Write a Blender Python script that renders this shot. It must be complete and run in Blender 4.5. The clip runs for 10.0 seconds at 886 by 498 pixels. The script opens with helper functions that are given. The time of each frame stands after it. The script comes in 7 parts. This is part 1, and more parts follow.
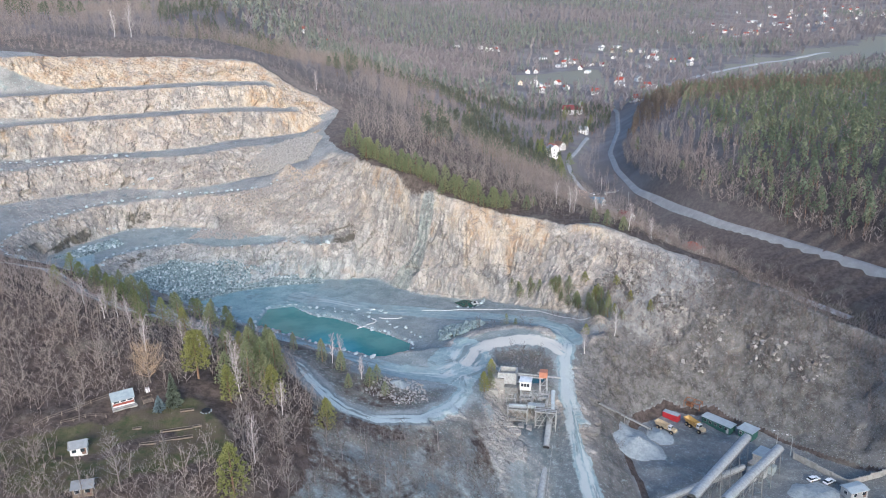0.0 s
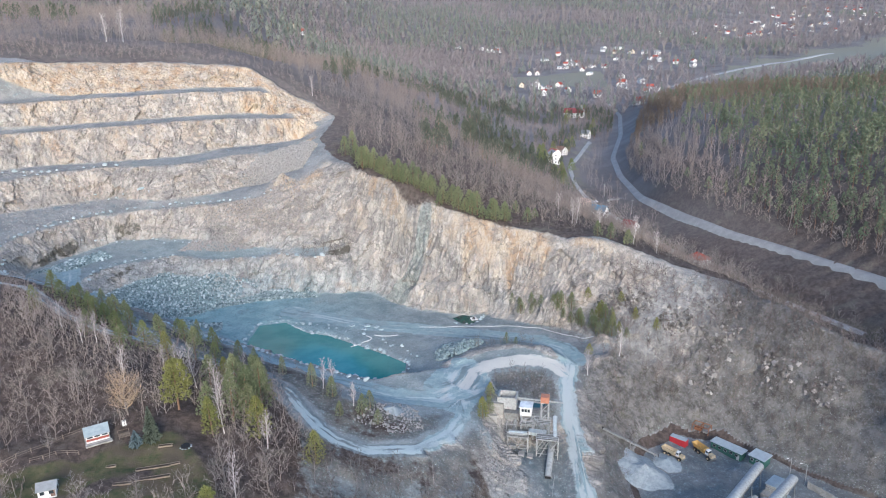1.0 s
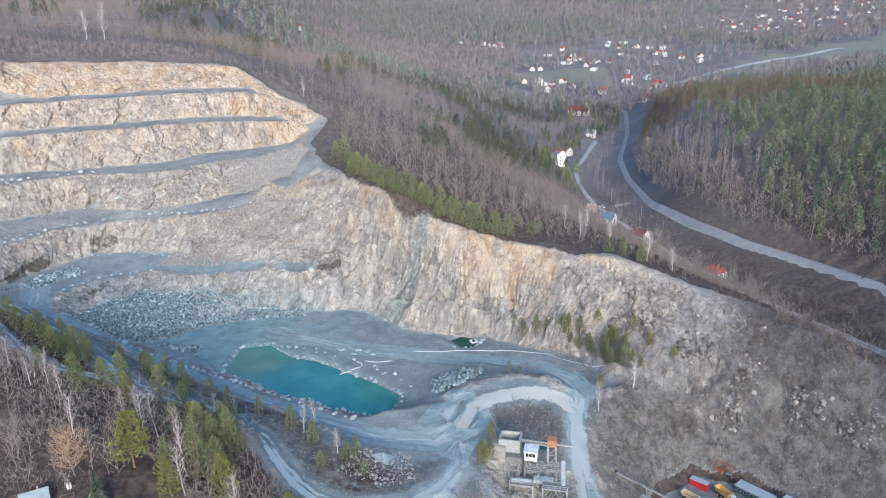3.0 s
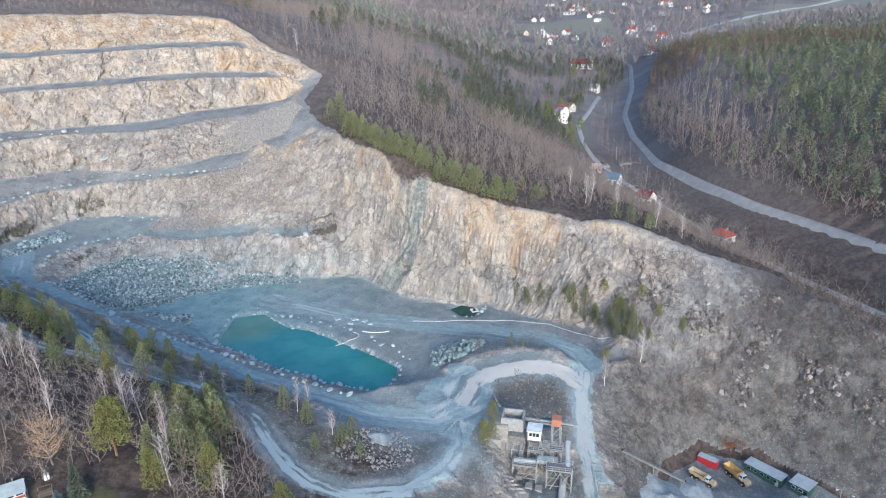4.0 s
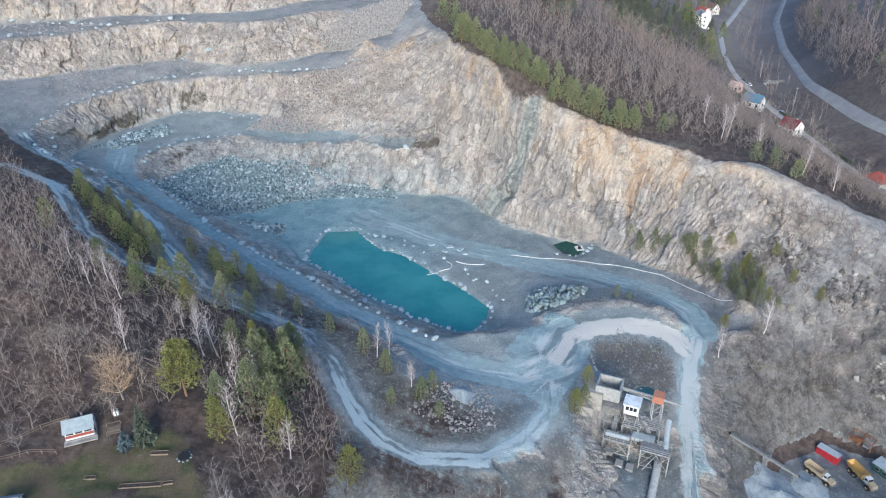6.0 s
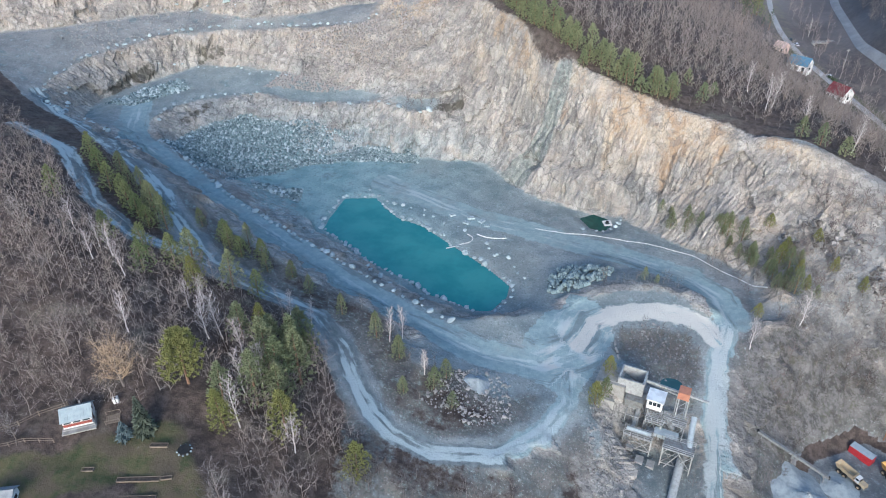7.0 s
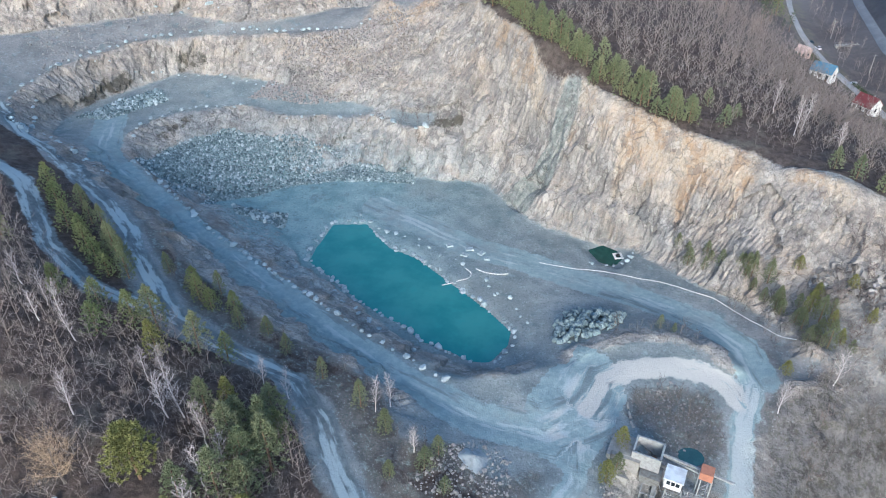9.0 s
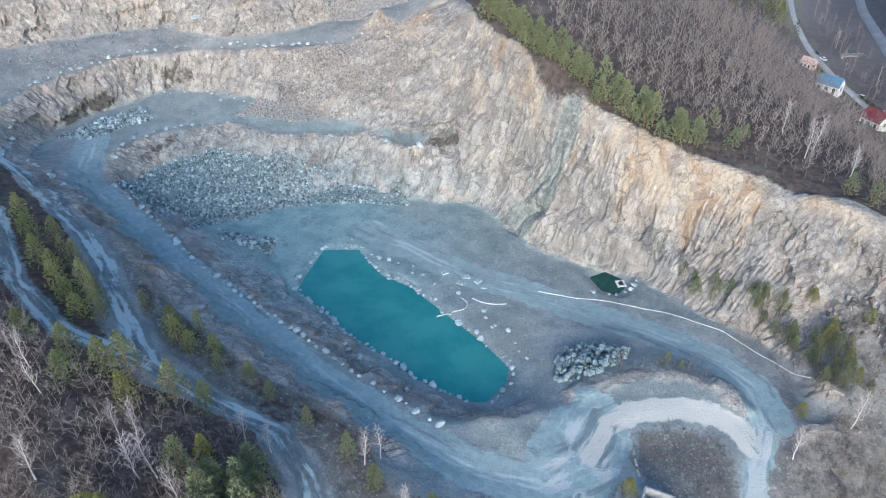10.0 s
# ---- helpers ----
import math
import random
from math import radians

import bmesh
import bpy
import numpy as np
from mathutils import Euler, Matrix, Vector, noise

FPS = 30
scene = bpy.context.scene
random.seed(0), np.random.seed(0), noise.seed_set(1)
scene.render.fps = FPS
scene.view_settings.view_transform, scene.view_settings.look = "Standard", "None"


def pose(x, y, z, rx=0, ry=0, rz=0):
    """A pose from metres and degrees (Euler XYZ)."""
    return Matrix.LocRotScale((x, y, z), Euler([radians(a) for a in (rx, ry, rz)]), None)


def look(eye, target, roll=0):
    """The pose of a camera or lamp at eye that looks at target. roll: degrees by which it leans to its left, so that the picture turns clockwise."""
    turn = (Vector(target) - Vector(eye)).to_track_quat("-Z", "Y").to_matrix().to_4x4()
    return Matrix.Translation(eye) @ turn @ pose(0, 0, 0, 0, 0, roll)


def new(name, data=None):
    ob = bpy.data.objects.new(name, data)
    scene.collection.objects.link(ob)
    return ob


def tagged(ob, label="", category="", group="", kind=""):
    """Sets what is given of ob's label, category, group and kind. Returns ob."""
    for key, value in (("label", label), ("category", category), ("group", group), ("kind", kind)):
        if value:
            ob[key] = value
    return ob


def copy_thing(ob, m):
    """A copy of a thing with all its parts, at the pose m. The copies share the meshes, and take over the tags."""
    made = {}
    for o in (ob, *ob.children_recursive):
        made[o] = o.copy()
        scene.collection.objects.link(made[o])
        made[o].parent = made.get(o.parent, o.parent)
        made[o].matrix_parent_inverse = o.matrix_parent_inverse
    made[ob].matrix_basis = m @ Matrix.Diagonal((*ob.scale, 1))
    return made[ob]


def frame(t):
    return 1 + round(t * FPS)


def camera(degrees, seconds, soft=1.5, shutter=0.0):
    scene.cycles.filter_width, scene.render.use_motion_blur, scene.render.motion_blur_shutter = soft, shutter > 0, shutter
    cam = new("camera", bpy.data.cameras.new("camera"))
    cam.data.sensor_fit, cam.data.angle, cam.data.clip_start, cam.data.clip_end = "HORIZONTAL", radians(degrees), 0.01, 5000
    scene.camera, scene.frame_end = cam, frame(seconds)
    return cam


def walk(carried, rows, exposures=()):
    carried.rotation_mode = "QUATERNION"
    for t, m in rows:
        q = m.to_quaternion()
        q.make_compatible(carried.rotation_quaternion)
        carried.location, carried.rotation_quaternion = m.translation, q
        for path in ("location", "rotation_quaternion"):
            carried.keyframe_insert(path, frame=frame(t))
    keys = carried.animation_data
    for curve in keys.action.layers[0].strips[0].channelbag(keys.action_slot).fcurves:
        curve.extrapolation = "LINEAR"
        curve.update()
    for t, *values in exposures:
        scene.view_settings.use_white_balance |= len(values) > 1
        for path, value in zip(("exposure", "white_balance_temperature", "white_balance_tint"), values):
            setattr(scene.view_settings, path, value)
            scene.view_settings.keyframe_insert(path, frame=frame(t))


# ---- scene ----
cam = camera(63.6, 10.0, soft=1.1)
PATH = [
    (0, (0.394, 0.484, 100.383), (0.369, 2.394, 99.789), -1.6),
    (0.5, (1.088, 5.717, 101.402), (1.061, 7.627, 100.809), -1.7),
    (1, (1.854, 10.998, 102.277), (1.824, 12.908, 101.684), -1.7),
    (1.5, (2.447, 16.364, 102.63), (2.415, 18.275, 102.039), -1.8),
    (2, (2.986, 21.7, 102.867), (2.953, 23.611, 102.278), -1.8),
    (3.3, (3.521, 35.741, 103.682), (3.483, 37.639, 103.051), -1.8),
    (3.5, (3.461, 37.884, 103.74), (3.423, 39.773, 103.082), -1.8),
    (4, (3.227, 43.263, 104.164), (3.189, 45.124, 103.434), -1.8),
    (4.5, (3.032, 48.506, 104.7), (2.946, 50.338, 103.903), -1.7),
    (5, (2.914, 53.609, 105.695), (2.738, 55.403, 104.831), -1.4),
    (5.5, (3.149, 58.847, 106.723), (2.886, 60.597, 105.791), -1.2),
    (7, (2.77, 74.859, 109.301), (2.387, 76.468, 108.175), -1.0),
    (7.5, (2.328, 80.252, 110.002), (1.938, 81.833, 108.841), -1.0),
    (8, (1.631, 85.689, 110.451), (1.243, 87.266, 109.283), -1.0),
    (8.5, (0.635, 90.987, 110.796), (0.249, 92.564, 109.629), -1.0),
    (9, (-0.321, 96.083, 111.199), (-0.705, 97.662, 110.033), -0.9),
    (9.5, (-1.185, 101.414, 111.606), (-1.57, 102.993, 110.441), -0.9),
    (10, (-1.936, 106.597, 111.809), (-2.315, 108.179, 110.646), -1.0),
]
PLAN = 1.25   # metres to one unit of the plan below
walk(cam, [(t, look(Vector(eye) * PLAN, Vector(target) * PLAN, roll)) for t, eye, target, roll in PATH], [(0, 0.87, 5020, 6), (5, 0.82, 4950, 4), (10, 0.90, 4900, 3)])

# ---- light ----
world = bpy.data.worlds.new("sky")
scene.world = world
world.use_nodes = True
wn = world.node_tree
sky = wn.nodes.new("ShaderNodeTexSky")
sky.sky_type = "NISHITA"
sky.sun_disc = False
SUN_ELEV, SUN_AZ = 18.0, 172.0   # degrees; azimuth clockwise from +y
sky.sun_elevation, sky.sun_rotation = radians(SUN_ELEV), radians(SUN_AZ)
sky.dust_density, sky.ozone_density = 3.0, 1.0
wn.links.new(sky.outputs[0], wn.nodes["Background"].inputs[0])
wn.nodes["Background"].inputs[1].default_value = 0.15
sun = new("sun", bpy.data.lights.new("sun", "SUN"))
sun.data.energy, sun.data.angle, sun.data.color = 1.6, radians(24), (1.0, 0.74, 0.52)
az, el = radians(SUN_AZ), radians(SUN_ELEV)
sun.matrix_world = look((math.sin(az) * math.cos(el) * 300, math.cos(az) * math.cos(el) * 300, math.sin(el) * 300), (0, 0, 0))


# ---- plan: break lines of the land, (x, y, z) along crests, toes and roads ----
POND = [(-70, 234), (-70.3, 240), (-69.6, 251.7), (-60.5, 253.7), (-51, 244), (-42.7, 241), (-32.2, 233), (-21, 224.5),
        (-14.2, 218), (-14.2, 213.8), (-17.2, 207.5), (-21, 206.7), (-26.8, 209), (-33.4, 210.7), (-39.5, 215.2), (-46, 217.9),
        (-53.5, 222.3), (-60, 227.2)]
POOL = [(0.7, 254.2), (4.3, 257.3), (8.3, 255.3), (9.9, 252.3), (7.8, 248.3), (4, 249.4)]
FLOOR = [(-96, 258, 0.8), (-85, 247, 0.8), (-76, 240, 0.8), (-72, 232, 0.8), (-60, 224.5, 0.8), (-45, 215, 0.9), (-33, 207.5, 1.0),
         (-20, 203.5, 1.2), (-11, 206, 1.2), (-10, 216, 0.8), (-18, 227, 0.7), (-30, 236, 0.7), (-43, 244, 0.7), (-58, 257, 0.7), (-72, 255, 0.7)]
RUBBLE_TOP = [(-130, 257, 9), (-127, 270, 9.5), (-113, 281, 10.5), (-99, 282.5, 8)]
FLOOR_BACK = [(-112, 247, 2.0), (-106, 257, 1.6), (-95, 266, 1.5), (-84, 274, 1.4), (-75, 283, 1.4), (-51, 279.5, 1.8), (-32, 280.5, 1.3),
              (-23, 270.5, 1.2), (-12.5, 262.5, 0.5), (0, 258.5, 0.6), (13, 255.5, 0.8), (17, 250.5, 1), (26, 243, 2.3), (37.7, 236, 3.3), (43, 226, 4), (45, 217, 4)]
LEDGE_EDGE = [(-136, 262, 16.9), (-135, 272, 16.7), (-127, 282, 16.6), (-110, 289, 16.2), (-97, 287, 14.5), (-85, 291, 14), (-70, 292, 14.5), (-55, 286, 15), (-42, 288, 13)]
LEDGE_BACK = [(-155, 251, 17), (-160, 260, 16.8), (-161.5, 272, 16.5), (-155, 285, 17.5), (-141, 302, 19.5), (-122, 302, 19.8), (-108, 303, 19), (-95, 299, 17.5), (-80, 298, 16), (-62, 293, 16.5), (-50, 294, 17)]
BENCH_A = [(-152, 240.5, 25.8), (-165, 249, 26.5), (-170, 259, 27.5), (-169, 270, 28.5), (-164, 283, 29.6), (-151, 300, 30.8), (-129, 308.5, 31), (-104, 313.5, 31.7), (-90, 316, 32.5), (-78, 318.5, 33.5)]
BENCH_A_BACK = [(-225, 264, 36), (-200, 277, 35.5), (-181, 292, 34.8), (-168, 306, 34.3), (-160, 313, 34), (-148, 319, 34), (-140, 316, 34), (-127, 314, 33.8), (-112, 317, 33.5), (-100, 328, 34), (-90, 335, 35), (-74, 328, 41)]
BENCH_B = [(-240, 266, 49), (-208, 283, 48), (-186, 299, 47.3), (-176, 309, 47), (-167, 319, 47), (-148.5, 326.3, 47), (-127, 326.5, 47), (-115, 331, 47), (-106, 342, 47.5), (-90, 352, 48), (-70, 366, 48)]
BENCH_B_BACK = [(-240, 284, 50), (-212, 300, 49), (-186, 318, 48.5), (-174, 326, 48.3), (-152, 333.5, 48), (-131.5, 338, 48), (-119.7, 345, 48), (-109, 356, 49), (-90, 368, 49), (-73.5, 380, 49)]
BENCH_C = [(-240, 292, 63), (-212, 309, 63), (-180, 332.5, 63), (-160, 339.5, 63), (-145, 346, 63), (-118, 360, 63), (-98, 370, 62), (-82, 378, 60), (-68, 385, 57)]
BENCH_C_BACK = [(-240, 304, 64), (-214, 318, 64), (-180, 340, 64), (-148.5, 353.5, 64), (-121.5, 367.5, 64), (-101.5, 377.5, 63), (-85.5, 385.5, 61)]
BENCH_D = [(-235, 322, 75), (-178, 349, 75), (-148, 363, 75), (-122, 375, 75), (-96, 384, 74), (-88, 390, 70)]
BENCH_D_BACK = [(-238, 329, 76), (-181, 356, 76), (-151, 370, 76), (-125, 382, 76), (-99, 391, 75)]
TOP = [(-260, 330, 93), (-192, 366, 91.5), (-162, 385, 90.5), (-132, 398, 88), (-105, 399, 85.5), (-84, 399, 72), (-58, 389, 58.7)]
TOP_BACK = [(-300, 420, 103), (-200, 440, 102), (-140, 450, 97), (-95, 450, 84), (-50, 440, 66), (-20, 430, 52)]
CREST = [(-58, 389, 58.7), (-62, 360, 52.5), (-53, 333, 48), (-39, 311, 46.2), (-29, 299, 44.5), (-18, 286, 43), (-9.5, 280, 41), (4, 271, 35.5),
         (20, 263, 31.5), (36, 259, 30.5), (56, 249.5, 30.5), (80, 243, 21.5), (98, 238, 16.2), (108, 218, 15), (125, 205, 10), (150, 190, 2)]
CREST_BACK = [(-30, 392, 57), (-36, 350, 51), (-24, 318, 49), (-8, 298, 45), (10, 286, 37), (30, 276, 32), (58, 264, 29), (84, 256, 19), (104, 246, 14)]
FACE_MID = [(-74, 325, 43), (-48, 301, 26), (-28, 289.5, 22), (-18, 281.5, 13.5)]
TOE_EDGE = [(-20, 271.5, 6.5), (-12, 266, 8.5), (0, 261.6, 9), (13, 258.6, 9), (24, 252.5, 9)]
TOE_BACK = [(-18, 273.6, 8), (-11, 268.2, 9.8), (1, 263.8, 10.4), (14.5, 260.6, 10.4), (26, 254.6, 10.4)]
GULLY = [(-9, 277, 37), (-13, 272, 22), (-19, 270, 9), (-24, 270.5, 2)]
SLOPE_R = [(50, 238, 14), (66, 226, 11), (89, 215, 8), (104, 200, 2), (118, 185, -4)]
SLOPE_LOW = [(48, 219, 8.5), (61, 218, 3), (72, 208, -6), (85, 199, -9), (100, 187, -12), (112, 172, -14)]
MOUND = [(44, 210, 5.5), (48, 211, 4.6), (50, 206, 0)]
YARD = [(48, 176, -15.5), (56, 190, -15.8), (68, 198, -16), (80, 193, -16), (92, 182, -16), (104, 170, -16), (116, 162, -16.5),
        (130, 150, -17), (120, 120, -17), (90, 110, -17), (60, 120, -17), (50, 150, -16.5), (48, 176, -15.5)]
ROAD_DOWN = [(38, 216, 2.9), (36.5, 208, 2.8), (34, 200, 2), (33, 186, -1), (33, 172, -4.5), (33, 160, -8), (34, 145, -11), (38, 125, -14), (46, 105, -16)]
LOOP = [(2, 190, 4), (5.5, 198, 4), (7, 203, 4.2), (12, 207.3, 4.6), (19, 209.5, 4.6), (26, 210.2, 4.1), (31.5, 208.3, 3.3), (34.5, 203.5, 2.6)]
LOOP_BANK = [(-1, 208, 4.2), (6, 214.5, 5.2), (13, 218, 5.9), (21, 218.6, 6.2), (28, 216.5, 5.8), (33, 213, 4.6)]
ROAD_EAST = [(-60, 262, 0.9), (-30, 248, 0.9), (-16, 245, 0.9), (0, 239, 1.1), (10, 236, 1.4), (20, 231.5, 2), (29, 226.5, 2.6), (35, 220, 2.9), (37.5, 212, 2.7)]
HAUL = [(-150, 276, 16.8), (-138, 252, 17), (-126, 241, 16.5), (-114, 234.5, 14.5), (-104, 229, 13), (-82, 217, 11.6), (-58.5, 203.5, 10), (-33, 190.5, 8.5), (-16, 185.5, 6), (-3, 186, 4.3), (2, 190, 4)]
HAUL_RIM = [(-126, 248, 16.5), (-113, 241, 14.5), (-94, 227.5, 12.2), (-79, 219.5, 11.2), (-59, 209.5, 10), (-44, 202, 9), (-34, 198, 8), (-24, 194, 7), (-12, 197, 7), (-5, 204, 5)]
ROAD_W = [(-168, 252, 25.5), (-151, 240, 26), (-134, 231, 26.5), (-118, 220, 26.3), (-108, 214, 25.8), (-97, 205, 25), (-93, 200.6, 24.7), (-79.5, 188, 24.8), (-73, 182.5, 24),
          (-60, 179, 21), (-47.6, 178, 17.5), (-41, 172, 15.8), (-36, 165, 14.8), (-31, 159, 13.5), (-26.6, 156.8, 11), (-19.5, 156, 8.5), (-8, 159.6, 6.5), (-1, 167.5, 5), (3, 177, 4.5), (2.3, 188, 4)]
ROAD_W2 = [(-150, 222, 31), (-126, 211, 31.5), (-114, 200, 31), (-104, 191, 30.2), (-89, 182.5, 28.5), (-73, 182.5, 24.2)]
RIM_W = [(-112, 222, 24), (-96, 210, 24.5), (-78, 199, 21), (-60, 190, 20), (-48, 189, 15), (-34, 184, 13), (-27, 173, 12.5), (-16, 179, 7.5)]
ISLAND = [(-27, 165, 12), (-19, 170, 8.5), (-12.5, 172.7, 7.5), (-6, 170, 6)]
HILL_W = [(-205, 225, 37), (-170, 210, 38), (-140, 195, 38), (-115, 180, 36.5), (-95, 168.5, 34.6), (-80, 158, 30), (-66, 150, 26), (-57, 148, 23.6), (-46, 146, 21.5), (-38, 150, 15.5)]
GARDEN = [(-95, 128, 25), (-82, 131, 24), (-72, 136, 23.6), (-62, 138, 23), (-50, 135, 22)]
GARDEN_LOW = [(-95, 112, 22), (-80, 116, 21.5), (-66, 116, 21), (-52, 118, 19.5), (-40, 122, 17)]
HILL_S = [(-160, 130, 34), (-130, 105, 28), (-90, 80, 18), (-50, 85, 12), (-25, 100, 6), (-15, 125, 2), (-18, 145, 6)]
CRUSHER = [(8, 194, 4), (13, 189, 4.2), (16, 186, 3.8)]
CRUSHER_LOW = [(14, 178, -6), (24, 176, -6.5), (28, 183, -4.5), (27, 165, -9), (24, 150, -13), (20, 130, -15)]
CRUSHER_SLOPE = [(9, 186, 3), (9, 176, 2.5), (11, 171, 1.5), (13, 160, -5), (12, 145, -9)]
LOOP_IN = [(14, 199.5, 2.5), (20, 202.5, 2.2), (27, 201.5, 1.5), (29, 194, 0)]
LANE = [(150, 250, -9), (128, 288, -6), (112, 318, -4), (98, 360, -1), (85, 400, 2), (80, 430, 3.5), (80, 461, 5), (85, 511, 5), (98, 550, 5), (120, 620, 6)]
MAIN_ROAD = [(210, 200, -3), (175, 258, 1), (160.5, 286, 3), (148, 313, 3), (132, 340.5, 3), (120, 373, 3.2), (111, 412, 3.6), (114, 482, 4), (123, 545, 4.5), (151, 641, 5.5), (177, 759, 7), (185, 850, 10)]
RIVER = [(190, 190, -12), (150, 262, -8), (124, 325, -5), (108, 365, -3), (98, 410, -1), (95, 470, 1), (108, 545, 2), (135, 640, 3)]
RIDGE = [(-20, 430, 52), (0, 400, 44), (10, 360, 41), (24, 320, 36), (48, 290, 30), (75, 275, 22)]
RIDGE_FOOT = [(20, 560, 20), (40, 500, 14), (50, 450, 12), (58, 410, 10), (75, 360, 6), (95, 320, 2), (115, 280, 0), (135, 240, -4), (140, 205, -6)]
RIDGE_FAR = [(-60, 520, 70), (-90, 640, 72), (-60, 760, 55), (0, 860, 35), (50, 950, 22)]
HILL_E = [(235, 215, 25), (200, 300, 28), (175, 380, 33), (163, 430, 32), (165, 520, 38), (200, 620, 40), (240, 720, 32)]
HILL_E_TOP = [(420, 200, 55), (380, 330, 50), (330, 450, 46), (290, 560, 45), (250, 650, 42), (330, 700, 32), (420, 760, 26)]
VILLAGE = [(60, 900, 14), (140, 860, 13), (220, 900, 14), (300, 950, 17), (420, 1050, 22), (620, 1200, 38), (900, 1300, 52)]
VILLAGE_FAR = [(-200, 1500, 60), (100, 1300, 32), (300, 1400, 42), (600, 1600, 62), (1200, 1900, 95)]
HILL_N = [(-3500, 2400, 260), (-1200, 1500, 190), (-700, 1000, 140), (-350, 700, 118), (-200, 560, 108)]
MOUNT_N = [(-3500, 3400, 420), (-1500, 2600, 330), (-400, 2300, 230), (300, 2300, 190), (1200, 2500, 185), (3500, 2700, 300)]
MOUNT_TOP = [(-3600, 3900, 520), (-800, 3600, 460), (600, 3500, 420), (2000, 3600, 400), (3600, 3800, 420)]
EAST_FAR = [(1500, -500, 120), (1400, 600, 110), (1800, 1500, 130), (3500, 1500, 240)]
# unseen ridge behind the camera, added to keep low sun off the pit floor
SHADE_RIDGE = [(-1500, -500, 170), (-700, -380, 120), (-250, -350, 90), (50, -360, 85), (400, -380, 110), (900, -500, 150)]
SOUTH = [(-3500, -3000, 200), (-800, -900, 90), (-150, -150, 15), (0, 40, -8), (60, 60, -15), (150, 40, -17), (300, -300, -10), (900, -900, 60), (3500, -3000, 200)]
WEST_FAR = [(-3500, 300, 260), (-900, 300, 140), (-420, 300, 100), (-320, 260, 55)]
LINES = [FLOOR, FLOOR_BACK, RUBBLE_TOP, LEDGE_EDGE, LEDGE_BACK, BENCH_A, BENCH_A_BACK, BENCH_B, BENCH_B_BACK, BENCH_C, BENCH_C_BACK, BENCH_D, BENCH_D_BACK,
         TOP, TOP_BACK, CREST, CREST_BACK, FACE_MID, TOE_EDGE, TOE_BACK, SLOPE_R, SLOPE_LOW, MOUND, YARD, ROAD_DOWN, LOOP, LOOP_BANK, ROAD_EAST, HAUL, HAUL_RIM,
         ROAD_W, ROAD_W2, RIM_W, ISLAND, HILL_W, GARDEN, GARDEN_LOW, HILL_S, CRUSHER, CRUSHER_LOW, CRUSHER_SLOPE, LOOP_IN, LANE, MAIN_ROAD, RIVER,
         RIDGE, RIDGE_FOOT, RIDGE_FAR, HILL_E, HILL_E_TOP, VILLAGE, VILLAGE_FAR, HILL_N, MOUNT_N, MOUNT_TOP, EAST_FAR, SHADE_RIDGE, SOUTH, WEST_FAR]


# ---- land ----
def axis(lo, hi, step, far_lo, far_hi, grow=1.095):
    """Even steps from lo to hi, then ever longer ones out to far_lo and far_hi."""
    mid = list(np.arange(lo, hi + 0.01, step))
    s, up = step, []
    while (up[-1] if up else hi) < far_hi:
        s *= grow
        up.append((up[-1] if up else hi) + s)
    s, down = step, []
    while (down[-1] if down else lo) > far_lo:
        s *= grow
        down.append((down[-1] if down else lo) - s)
    return np.array(down[::-1] + mid + up)


AX = axis(-204, 120, 0.68, -3900, 3900)
AY = axis(128, 402, 0.68, -3300, 4100)
NX, NY = len(AX), len(AY)


def along(line, step):
    """Evenly spaced points on a polyline of 2 or 3 coordinates."""
    line = np.array(line, float)
    out = []
    for a, b in zip(line[:-1], line[1:]):
        n = max(1, int(np.hypot(*(b - a)[:2]) / step))
        out.append(a + (b - a) * (np.arange(n) / n)[:, None])
    out.append(line[-1:])
    return np.concatenate(out)


def index_of(ax, v):
    return np.interp(v, ax, np.arange(len(ax)))


